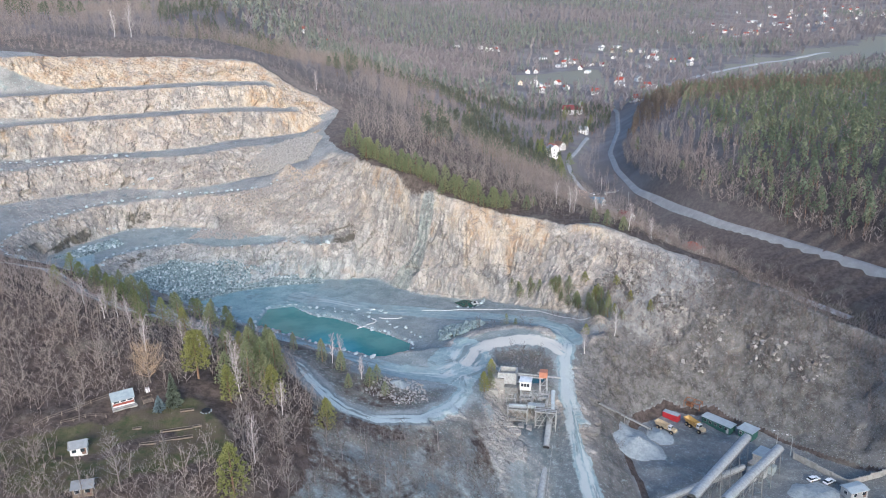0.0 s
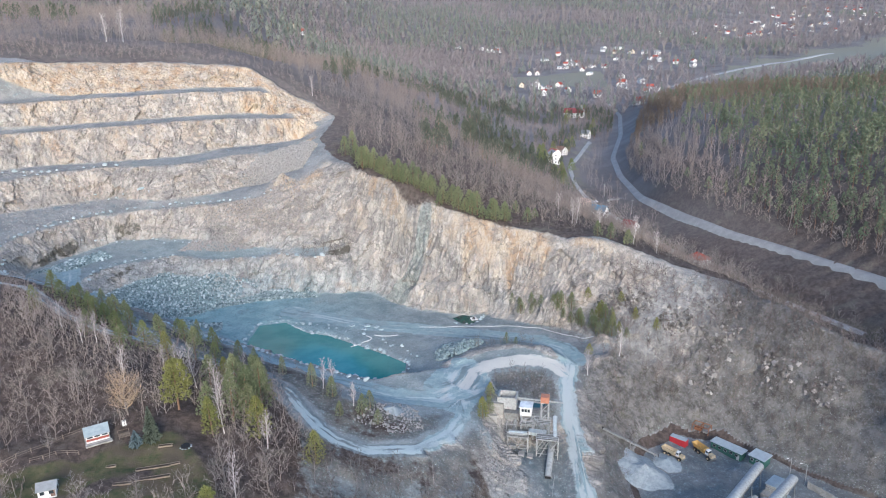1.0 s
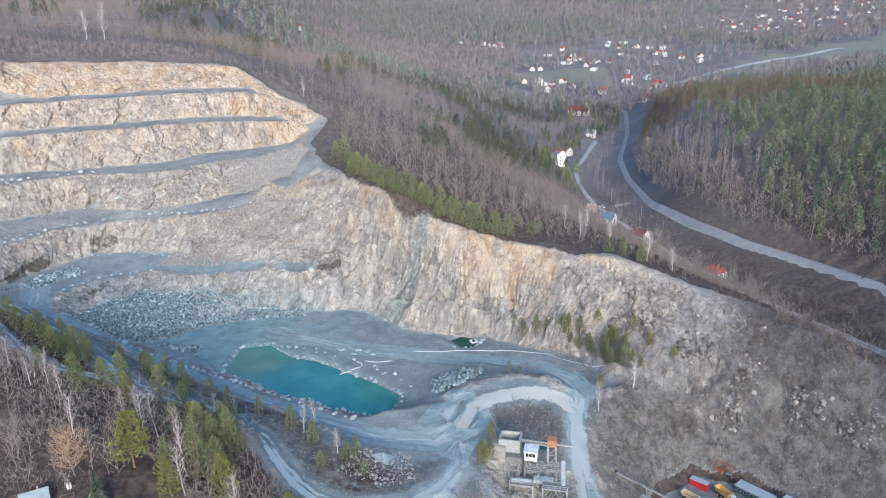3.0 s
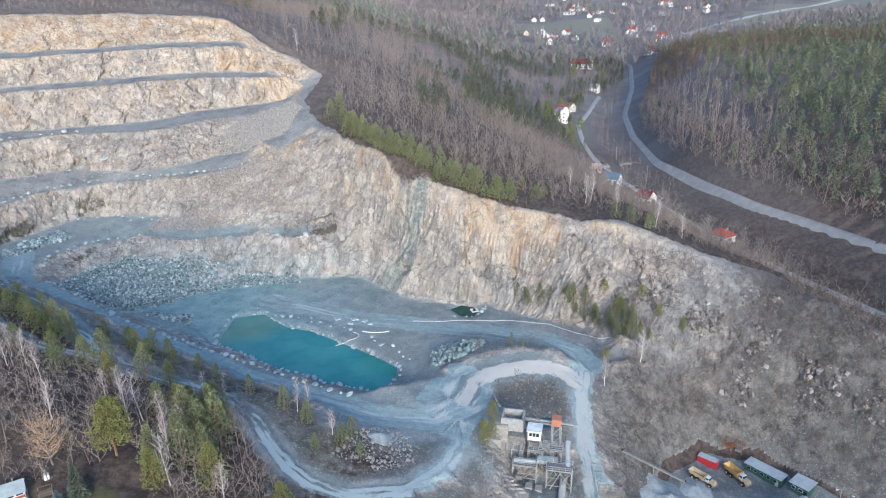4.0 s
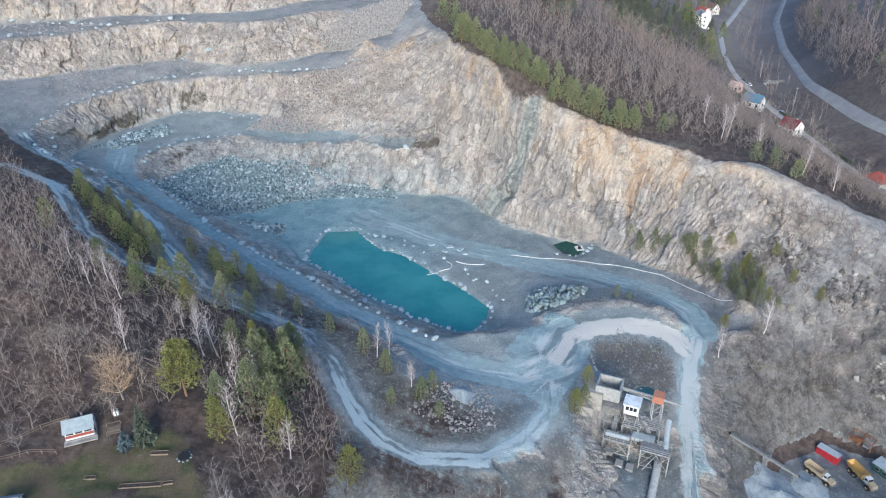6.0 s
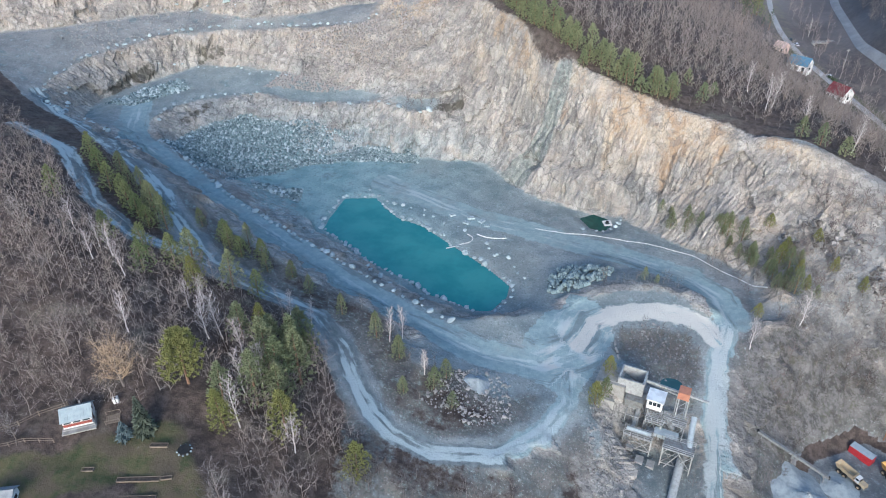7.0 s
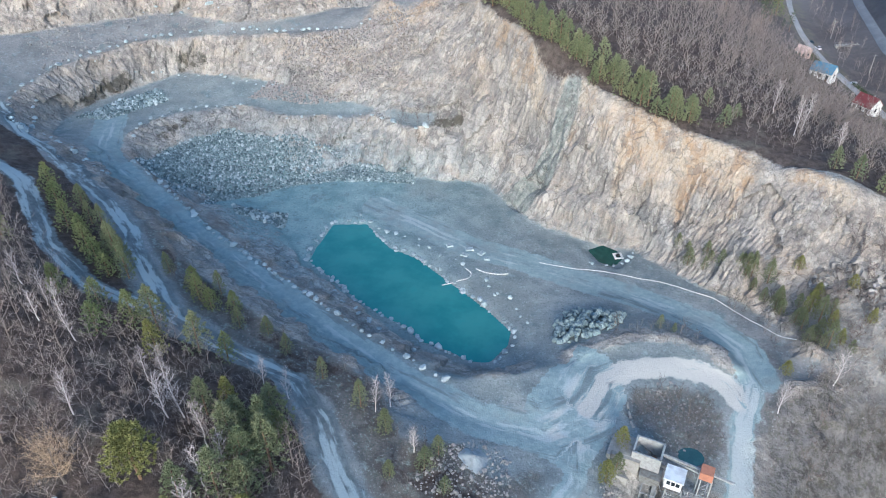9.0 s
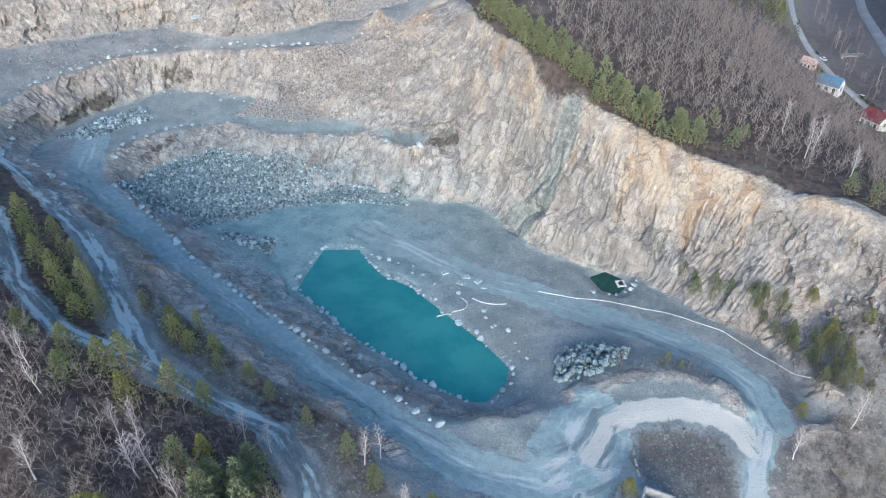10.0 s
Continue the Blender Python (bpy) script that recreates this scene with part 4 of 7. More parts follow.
def boulder(x, y, size, lift=0.0):
    ob = new("boulder", BOULDERS[int(rng.integers(len(BOULDERS)))])
    ob.matrix_basis = pose(x, y, ground(x, y) + size * 0.22 + lift, *rng.uniform(-20, 20, 2), rng.uniform(0, 360)) @ Matrix.Diagonal((size * rng.uniform(0.8, 1.3), size, size * rng.uniform(0.7, 1.0), 1))
    return ob


def boulder_row(line, gap, size, label, group, jitter=0.5, keep=1.0):
    pts = along([p[:2] for p in line], gap)
    for x, y in pts:
        if rng.random() > keep:
            continue
        s = float(np.clip(rng.lognormal(math.log(size), 0.28), size * 0.5, size * 2))
        ob = boulder(x + rng.normal(0, jitter), y + rng.normal(0, jitter), s)
        tagged(ob, label, "boulder", group)


ring = POND + POND[:1]
c0 = np.mean(POND, 0)
boulder_row([tuple(c0 + (np.array(p) - c0) * 1.035) for p in ring], 1.35, 1.05, "grey boulder on the bank of the teal pond", "boulders round the pond", 0.35, 0.85)
boulder_row([(-64, 258), (-54, 251), (-44, 247.5), (-32, 240), (-20, 231), (-11, 221)], 2.3, 1.0, "grey boulder beside the teal pond", "boulders round the pond", 0.7, 0.7)
boulder_row([(-74, 231), (-60, 221), (-48, 212.5), (-36, 205.5), (-26, 201.5)], 2.4, 1.0, "pale boulder on the dirt bank above the pond", "boulders round the pond", 0.5, 0.95)
boulder_row(HAUL_RIM[:8], 2.2, 1.2, "large pale boulder edging the haul road", "boulders along the haul road", 0.35, 0.99)
boulder_row([(-166, 262), (-158, 250), (-145, 243.5), (-133, 238), (-122, 232)], 2.6, 1.2, "large boulder edging the haul road", "boulders along the haul road", 0.4, 0.9)
boulder_row(LEDGE_EDGE[:4], 2.6, 1.2, "grey boulder along the lip of a bench", "boulders on the benches", 0.4, 0.85)
boulder_row(LEDGE_EDGE[4:], 3.4, 1.1, "grey boulder along the lip of a bench", "boulders on the benches", 0.6, 0.7)
boulder_row([(x, y + 1.5, z) for x, y, z in BENCH_A], 2.8, 1.2, "grey boulder along the lip of a bench", "boulders on the benches", 0.4, 0.85)
boulder_row([(x, y + 1.5, z) for x, y, z in BENCH_B[1:6]], 4.2, 1.3, "grey boulder along the lip of an upper bench", "boulders on the benches", 0.5, 0.8)
boulder_row([(-1, 247.5), (4, 246.5), (11, 250), (13, 254)], 1.6, 0.9, "grey boulder beside the small pool", "boulders at the small pool", 0.5, 0.9)


OUTCROP = broken_stone("outcrop_rock", (0.135, 0.122, 0.11), (0.255, 0.235, 0.215), (0.46, 0.43, 0.395))
SCREE = plain("scree_grey", (0.25, 0.24, 0.23), (0.36, 0.34, 0.325), 1, 0.9)


def strew(name, count, inside_of, size, label, seed, material=None, lift=0.25, spread_size=0.5):
    """Loose stones past counting, as one mesh."""
    r = np.random.default_rng(seed)
    (x0, y0), (x1, y1) = np.min(inside_of, 0), np.max(inside_of, 0)
    pts = []
    while len(pts) < count:
        xy = r.uniform((x0, y0), (x1, y1), (count * 2, 2))
        ok = inside([tuple(p) for p in inside_of], xy[:, 0], xy[:, 1])
        pts += list(xy[ok])
    shapes = []
    for k in range(4):
        g = Geo()
        g.box((0, 0, 0), (1, 0.85, 0.7))
        v, f = g.arrays()
        shapes.append((v * np.random.default_rng(90 + k).uniform(0.65, 1.25, v.shape), f))
    vs, fs, n = [], [], 0
    for x, y in pts[:count]:
        v, f = shapes[int(r.integers(4))]
        s = size * float(np.clip(r.lognormal(0, spread_size), 0.35, 3.0))
        q = np.array(Euler(r.uniform(0, 6.28, 3)).to_matrix())
        vs.append(v @ q.T * s + (x, y, ground(x, y) + s * lift))
        fs.append(f + n)
        n += len(v)
    me = mesh_of(name, np.concatenate(vs), np.concatenate(fs), [material or STONE])
    return tagged(new(name, me), label, "rubble", kind="stuff")


strew("blasted_rock", 15000, [(-130, 254), (-128, 270), (-114, 281), (-99, 283), (-82, 284), (-56, 281), (-52, 276), (-75, 273), (-90, 266), (-102, 254), (-110, 247), (-122, 247)], 0.31, "blue-grey blasted rock strewn over the pit floor", 1)
strew("blasted_rock", 1300, [(-95, 244), (-99, 250), (-84, 253), (-82, 246)], 0.38, "low heap of blue-grey broken rock", 2)
strew("blasted_rock", 1500, [(-158, 268), (-152, 280), (-142, 290), (-136, 284), (-148, 268)], 0.45, "blue-grey broken rock under a bench wall", 3)
strew("scree", 3500, [(-112, 292), (-104, 312), (-84, 318), (-66, 322), (-60, 308), (-72, 300), (-92, 294)], 0.36, "reddish grey scree running down over two benches", 4, plain("scree_stone", (0.27, 0.25, 0.24), (0.38, 0.35, 0.33), 1, 0.9))
strew("scree", 7000, [(-98, 335), (-84, 352), (-72, 368), (-62, 352), (-66, 330), (-82, 328)], 0.45, "grey scree below the upper benches", 5, SCREE)
strew("scree", 450, [(9, 186), (7, 174), (9, 160), (15, 157), (16, 170), (13, 182)], 0.24, "grey rubble on the bank below the crusher", 6, SCREE)
strew("scree", 500, [(-24, 166), (-20, 176), (-14, 181), (-8, 178), (-7, 168), (-14, 164)], 0.24, "grey rubble on the bank inside the road bend", 7, SCREE)
strew("scree", 420, [(46, 214), (60, 226), (84, 226), (100, 200), (80, 198), (62, 206)], 0.24, "loose stones on the scrubby slope", 8, SCREE)
for k, (x, y, rad) in enumerate(((72, 224, 6), (84, 216, 7), (96, 204, 6), (62, 232, 5), (90, 228, 6), (108, 196, 6), (78, 208, 4), (54, 234, 5))):
    strew("rock_outcrop", 130, [(x + rad * math.cos(a) * (1 + 0.25 * math.sin(3 * a + k)), y + 0.8 * rad * math.sin(a)) for a in np.linspace(0, 5.6, 9)], 0.5, "pale broken rock outcrop on the scrubby slope", 170 + k, OUTCROP, 0.1, 0.6)
strew("scree", 160, [(14, 198), (16, 206), (27, 207), (30, 196), (24, 190), (16, 193)], 0.22, "loose stones inside the loop of the road", 9, SCREE)

strew("blasted_rock", 1600, [(-225, 300), (-196, 296), (-168, 272), (-160, 292), (-150, 303), (-130, 311), (-112, 316), (-112, 326), (-130, 319), (-168, 318), (-215, 312)], 0.26, "loose grey stones on a wide bench", 12, SCREE)
boulder_row([(-214, 301), (-196, 309), (-172, 315), (-150, 317), (-130, 318)], 3.2, 1.1, "grey boulder at the foot of a bench wall", "boulders on the benches", 0.9, 0.8)
boulder_row([(-160, 286), (-146, 298), (-134, 300), (-120, 299.5), (-106, 300)], 3.4, 1.0, "grey boulder at the foot of a bench wall", "boulders on the benches", 0.9, 0.8)

# the heap of large stones beside the loop road
heap_thing = thing("rock_pile", "heap of large blue-grey quarried blocks beside the gravel road", "rock pile", pose(0, 0, 0))
HEAP = [(-4.2, 213.5), (-4.5, 221), (-2.5, 225.5), (4, 226.8), (10.8, 226.4), (9.5, 220.5), (4, 216), (0, 213.5)]
r_heap = np.random.default_rng(5)
placed = 0
QUARRIED = leafy("quarried_block", (0.175, 0.232, 0.246), (0.335, 0.405, 0.415), (0.15, 0.19, 0.20))
BLOCKS = [stone_mesh("stone", 40 + k, QUARRIED) for k in range(6)]
heap_edge = [tuple(p) for p in HEAP]
while placed < 210:
    x, y = r_heap.uniform((-5, 213), (11, 227))
    if not inside(heap_edge, np.array(x), np.array(y)):
        continue
    edge = float(away(heap_edge + heap_edge[:1], np.array(x), np.array(y)))
    s = float(r_heap.uniform(0.7, 1.7))
    ob = new("stone", BLOCKS[int(r_heap.integers(6))])
    ob.parent = heap_thing
    ob.matrix_basis = pose(x, y, ground(x, y) + 0.25 * s + min(edge, 2.2) * 0.55 * float(r_heap.uniform(0.1, 1)), *r_heap.uniform(0, 360, 3)) @ Matrix.Scale(s, 4)
    placed += 1


# ---- trees ----
def ribbon(g, p, d, length, w, r, droop=0.0):
    """A thin twig: one long triangle."""
    d = d / (np.linalg.norm(d) + 1e-9)
    side = np.cross(d, r.normal(0, 1, 3))
    side = side / (np.linalg.norm(side) + 1e-9) * w / 2
    tip = p + d * length + np.array((0, 0, -droop * length))
    g.add([p - side, p + side, tip], [(0, 1, 2)])
    return tip


def bare_tree(seed, height, spread, limbs, twigs, radius, rise=0.6, low=0.25, w=0.05, fine=3, sides=5, short=1.0):
    """A leafless tree: a bent tapered trunk, and a crown of limbs, branches and twigs."""
    r = np.random.default_rng(seed)
    trunk, crown = Geo(), Geo()
    n = 5
    line = np.zeros((n + 1, 3))
    for i in range(1, n + 1):
        line[i] = line[i - 1] + (r.normal(0, 0.035 * height / n * 2), r.normal(0, 0.035 * height / n * 2), height * 0.92 / n)
    rad = radius * (1 - 0.9 * np.arange(n + 1) / n)
    trunk.tube(line, rad, sides, cap=False)
    for k in range(limbs):
        t = low + (1 - low) * (k + r.random()) / limbs * 0.98
        i = min(int(t * n), n - 1)
        p = line[i] + (line[i + 1] - line[i]) * (t * n - i)
        a = k * 2.4 + r.uniform(-0.5, 0.5)
        reach = spread * (1.05 - 0.75 * abs(t - 0.45)) * r.uniform(0.7, 1.15)
        d = np.array((math.cos(a), math.sin(a), rise * r.uniform(0.6, 1.4) + 0.5 * t))
        d /= np.linalg.norm(d)
        q1 = p + d * reach * 0.5
        d2 = d + np.array((r.normal(0, 0.2), r.normal(0, 0.2), 0.35))
        d2 /= np.linalg.norm(d2)
        q2 = q1 + d2 * reach * 0.55
        lr = radius * 0.38 * (1.1 - t)
        if sides > 3:
            crown.tube([p, q1, q2], [lr + w * 0.3, lr * 0.6 + w * 0.2, w * 0.15], 3, cap=False)
        else:
            ribbon(crown, p, q2 - p, np.linalg.norm(q2 - p), lr * 1.6 + w * 0.6, r)
        for j in range(twigs):
            s = 0.2 + 0.8 * (j + r.random()) / twigs
            b = p + (q1 - p) * min(1, s * 2) if s < 0.5 else q1 + (q2 - q1) * (s - 0.5) * 2
            e = d2 * 0.7 + r.normal(0, 0.55, 3) + (0, 0, 0.3)
            e /= np.linalg.norm(e)
            length = reach * r.uniform(0.3, 0.6) * short
            tip = ribbon(crown, b, e, length, w, r)
            for m in range(fine):
                c = b + (tip - b) * r.uniform(0.2, 0.95)
                ribbon(crown, c, e * 0.8 + r.normal(0, 0.6, 3), length * r.uniform(0.35, 0.7), w * 0.6, r)
    return trunk, crown


def pine_tree(seed, height, width, clumps, spiky=12, low=0.2, cone=0.6, tri=0.75):
    """A conifer: a straight trunk and a ragged crown of needle clumps with gaps between."""
    r = np.random.default_rng(seed)
    trunk, crown = Geo(), Geo()
    top = np.array((r.normal(0, 0.02) * height, r.normal(0, 0.02) * height, height))
    trunk.tube([(0, 0, -0.3), top * 0.5, top * 0.97], [0.022 * height, 0.015 * height, 0.003 * height], 6, cap=False)
    lobes = r.uniform(0.65, 1.25, 7)
    for k in range(clumps):
        t = low + (1 - low) * ((k + r.random()) / clumps) ** 0.85
        a = k * 2.39996 + r.uniform(-0.3, 0.3)
        env = (1 - t) ** cone * (0.55 + 0.45 * min(1, (t - low) * 6 + 0.15))
        rad = width * 0.5 * env * lobes[int(a * 7 / 6.283) % 7] * math.sqrt(r.uniform(0.25, 1.0))
        p = top * t + (math.cos(a) * rad, math.sin(a) * rad, 0.12 * rad + r.normal(0, 0.2))
        if rad > 0.5 and k % 3 == 0 and spiky > 5:
            crown.tube([top * max(0.05, t - 0.05), p], [0.05, 0.02], 3, cap=False)
        size = tri * r.uniform(0.7, 1.25)
        for _ in range(spiky):
            d = r.normal(0, 1, 3) + (math.cos(a) * 0.8, math.sin(a) * 0.8, 0.55)
            d /= np.linalg.norm(d)
            ribbon(crown, p - d * size * 0.25, d, size * r.uniform(0.7, 1.2), size * 0.42, r)
    return trunk, crown


def spruce_tree(seed, height, width, layers=15, arms=11):
    """A spruce: drooping whorls of boughs on a straight stem."""
    r = np.random.default_rng(seed)
    trunk, crown = Geo(), Geo()
    trunk.tube([(0, 0, -0.2), (0, 0, height * 0.97)], [0.02 * height, 0.01], 6, cap=False)
    for k in range(layers):
        t = 0.06 + 0.92 * k / layers
        rad = width / 2 * (1 - t) ** 0.9 + 0.1
        for j in range(arms):
            a = j * 6.283 / arms + k * 0.7 + r.uniform(-0.2, 0.2)
            o = np.array((math.cos(a), math.sin(a), 0))
            p = np.array((0, 0, height * t + r.normal(0, 0.05)))
            for m in range(3):
                e = o + r.normal(0, 0.22, 3)
                ribbon(crown, p + o * rad * 0.2 * m, e + (0, 0, -0.25), rad * r.uniform(0.45, 0.7), 0.42 * rad + 0.22, r)
    for _ in range(8):
        ribbon(crown, np.array((0, 0, height * 0.88)), np.array((r.normal(0, 0.25), r.normal(0, 0.25), 1)), height * 0.13, 0.12, r)
    return trunk, crown


def tree_kind(name, label, category, group, built, bark, leaf):
    """The first tree of a kind, with its parts; the others are copies of it."""
    ob = thing(name, label, category, pose(0, 0, 0), group)
    part("trunk", built[0], ob, material=bark)
    part("crown", built[1], ob, material=leaf)
    return ob


class Kind:
    """Trees of one kind: hands out the first and then copies, at a place."""

    def __init__(self, firsts):
        self.firsts, self.used, self.count = firsts, set(), 0

    def at(self, x, y, scale=1.0, turn=None, label="", pick=None):
        k = (self.count if pick is None else pick) % len(self.firsts)
        self.count += 1
        m = stand(x, y, (self.count * 77.7) % 360 if turn is None else turn, 0.15, scale)
        if k in self.used:
            ob = copy_thing(self.firsts[k], m)
            ob.matrix_basis = m
        else:
            ob = self.firsts[k]
            ob.matrix_basis = m
            self.used.add(k)
        return tagged(ob, label)


birches = Kind([tree_kind("birch_tree", "leafless birch with a white trunk among brown thicket", "birch tree", "birches", bare_tree(100 + k, 10.5 + k, 2.7, 21, 8, 0.16, 1.15, 0.22, 0.075, 3), BIRCH, BIRCH_TWIG) for k in range(4)])
pines = Kind([tree_kind("pine_tree", "young green pine with a ragged crown", "pine tree", "pines", pine_tree(200 + k, 8.6 + k * 0.8, 7.2, 210, 9, 0.05, 0.7, 0.62), PINE_BARK, PINE) for k in range(4)])
gold_pines = Kind([tree_kind("pine_tree", "yellow-green pine with a dense rounded crown", "pine tree", "yellow-green pines", pine_tree(230 + k, 10 + k, 7.6, 240, 9, 0.06, 0.7, 0.7), PINE_BARK, GOLD_PINE) for k in range(2)])
dark_pines = Kind([tree_kind("pine_tree", "dark green pine beside the gravel road", "pine tree", "dark pines", pine_tree(240 + k, 8.0 + k, 7.4, 200, 9, 0.02, 0.62, 0.62), PINE_BARK, DARK_PINE) for k in range(2)])
rim_pines = Kind([tree_kind("pine_tree", "green pine in the row along the quarry rim", "pine tree", "pines on the rim", pine_tree(220 + k, 7.6 + k * 0.7, 6.6 + 0.4 * k, 120, 8, 0.05, 0.7, 0.85), PINE_BARK, PINE) for k in range(5)])
round_pine = Kind([tree_kind("pine_tree", "broad yellow-green pine with a round crown above the garden", "pine tree", "yellow-green pines", pine_tree(250, 12, 9.0, 360, 13, 0.25, 0.38, 0.8), PINE_BARK, GOLD_PINE)])
spruces = Kind([tree_kind("spruce_tree", "dark green conical spruce in the garden", "spruce tree", "", spruce_tree(260, 8.2, 4.6, 34, 14), PINE_BARK, VALLEY_PINE)])
blue_spruces = Kind([tree_kind("spruce_tree", "low blue-grey spruce in the garden", "spruce tree", "", spruce_tree(261, 3.8, 3.6, 18, 11), PINE_BARK, BLUE_SPRUCE)])
tan_trees = Kind([tree_kind("bare_tree", "spreading leafless tree with tan twigs beside the cabin", "tree", "", bare_tree(270, 9, 4.2, 30, 12, 0.2, 0.5, 0.15, 0.07, 5), BARK, TAN_TWIG)])
tall_bare = Kind([tree_kind("bare_tree", "tall leafless tree with grey-brown branches", "tree", "bare trees", bare_tree(280 + k, 12 + k, 3.4, 20, 8, 0.2, 0.9, 0.25, 0.06, 4), BARK, GREY_TWIG) for k in range(3)])

for x, y in ((-88.8, 169.3), (-90.5, 173.5), (-87, 172.4), (-81.9, 168.3), (-68.7, 166.9), (-66.5, 168), (-61.6, 160.8), (-59.6, 162), (-72.6, 154.6), (-49, 155), (-50, 151), (-48, 144.6),
             (-51.9, 174.1), (-47.2, 173.5), (-53.5, 158), (-40.9, 127), (-39.2, 144.8), (-97, 176), (-31, 180), (-33, 177.5), (-24.5, 172)):
    birches.at(x, y, 0.66 if y > 165 else 0.85)
for x, y in ((43.1, 281.6), (46.5, 270.5), (49, 275), (55.5, 264.9), (41, 204), (52, 212), (66, 256), (74, 254)):
    birches.at(x, y, 0.8, label="leafless white birch on the rim of the quarry" if y > 240 else "leafless birch on the slope beside the road")
round_pine.at(-58.8, 148.9, 1.0)
for x, y, s in ((-49.3, 161, 1.4), (-45.5, 161.8, 1.3), (-48.6, 158, 1.3), (-43.5, 158.5, 1.2), (-57, 164.2, 1.0), (-64.5, 176, 0.95), (-73.3, 178.0, 1.0)):
    pines.at(x, y, s)
for x, y, s in ((-41.4, 146.9, 1.0), (-50.1, 143.6, 0.85), (-42.4, 117, 1.15), (-54.5, 166.5, 0.7), (-29.4, 146.2, 0.8), (-69.5, 172.0, 0.75)):
    gold_pines.at(x, y, s)
for x, y, s in ((-80.6, 172, 0.85), (-77.5, 177.5, 0.9), (-44.8, 164.5, 1.0), (-110, 187, 0.8), (-92, 178, 0.8), (-84, 178, 0.8), (-101, 197, 0.75), (-105.5, 198.5, 0.8), (-93.5, 190.5, 0.75), (-97, 193, 0.8), (-113, 205.5, 0.8), (-118, 210, 0.8), (-89.5, 188, 0.7),
                (-72.3, 190, 0.7), (-69, 188.5, 0.65), (-64.6, 189.5, 0.65), (-75, 193.5, 0.7), (-60, 177.2, 0.7)):
    dark_pines.at(x, y, s)
for x, y, s in ((-35.7, 177.6, 0.62), (-30, 174, 0.7), (-22.2, 170, 0.6), (-20.5, 173.5, 0.5), (18, 221, 0.35), (21, 220.5, 0.3), (45.9, 226.4, 0.5), (49.9, 222.5, 0.5), (53, 228, 0.4), (43.5, 229.5, 0.5), (40.5, 234, 0.45), (47, 219.5, 0.5), (36.8, 239.2, 0.4), (33.9, 240.5, 0.35), (56, 220, 0.4), (10.2, 183, 0.55)):
    pines.at(x, y, s, label="small green pine among rocks in the quarry")
for x, y, s in ((-99, 201, 0.7), (-95, 197, 0.8), (-92, 194.5, 0.85), (-88, 191.5, 0.8), (-86, 189, 0.7), (-109, 208, 0.7), (-104, 203.5, 0.6), (-82, 196, 0.5), (-70, 194, 0.55), (-57, 187, 0.55), (-52, 184, 0.5), (-62, 186, 0.5), (-44, 181, 0.5), (-27, 166, 0.5), (-18, 167, 0.45), (-46, 166, 1.1), (-47.5, 150, 1.1), (-44.5, 152.5, 1.1), (-46.3, 155.5, 1.2), (-52, 147.5, 0.9)):
    pines.at(x, y, s, label="bushy green pine in the scrub beside the road")
r_veg = np.random.default_rng(20)
for x, y in along([(22, 249), (30, 244), (38, 240), (43, 233), (47, 226), (50, 218)], 1.7):
    pines.at(x + r_veg.normal(0.8, 1.2), y + r_veg.normal(0.8, 1.2), float(r_veg.uniform(0.35, 0.7)), label="low green pine in the bushes at the foot of the slope")
for x, y, s in ((49, 229, 0.6), (52.5, 225, 0.45), (50.5, 232, 0.4), (54, 221, 0.4), (47, 238, 0.4), (60, 226, 0.4), (57, 233, 0.4), (66, 222, 0.4), (43, 213, 0.4), (8.5, 180, 0.6), (11, 188, 0.5)):
    gold_pines.at(x, y, s, label="yellow-green pine among rocks in the quarry")
r_veg = np.random.default_rng(21)
row = along([(-37.5, 313.5), (-27.5, 301), (-16.5, 288.3), (-8, 282), (5, 273.6), (12, 270), (22, 266)], 1.45)
for x, y in row:
    rim_pines.at(x + r_veg.normal(0, 1.0), y + r_veg.normal(0.9, 1.1), float(r_veg.uniform(0.55, 1.0)))
for x, y, s in ((29.6, 268.4, 0.65), (53.2, 256, 0.6), (57.2, 252.5, 0.6), (62.7, 250.5, 0.72), (-40, 322, 0.9), (-46, 331, 1.0), (-43, 336, 0.9), (26, 277, 0.5), (33, 275, 0.5)):
    rim_pines.at(x, y, s, label="green pine standing on the quarry rim")
for x, y in ((66, 500), (64, 512), (68, 524), (78, 545), (84, 498), (92, 570), (100, 590), (128, 660), (136, 690), (118, 730), (142, 770), (112, 700), (62, 488), (70, 440), (66, 452), (72, 462)):
    dark_pines.at(x, y, 1.1, label="dark conifer among the houses of the valley")
spruces.at(-60.9, 138.9)
blue_spruces.at(-63.6, 137.4)
tan_trees.at(-68.2, 145.2, 1.0)
for x, y, s in ((-61.9, 113.3, 1.0), (-44, 131, 0.9), (-36, 133, 0.8), (-80, 148, 0.8), (-90, 158, 0.8), (-78, 131.5, 0.55), (-56, 120, 0.7), (-33, 120, 0.9), (-100, 168, 0.8)):
    tall_bare.at(x, y, s)
for x, y, s in ((-186, 418, 1.3), (-178, 421, 1.5), (-72, 402, 0.8)):
    birches.at(x, y, s, label="tall white birch above the top of the quarry")


# ---- woods past counting ----
def ground_many(x, y):
    u, v = index_of(AX, x), index_of(AY, y)
    a, b = np.clip(u.astype(int), 0, NX - 2), np.clip(v.astype(int), 0, NY - 2)
    fu, fv = u - a, v - b
    return (Z[a, b] * (1 - fu) + Z[a + 1, b] * fu) * (1 - fv) + (Z[a, b + 1] * (1 - fu) + Z[a + 1, b + 1] * fu) * fv


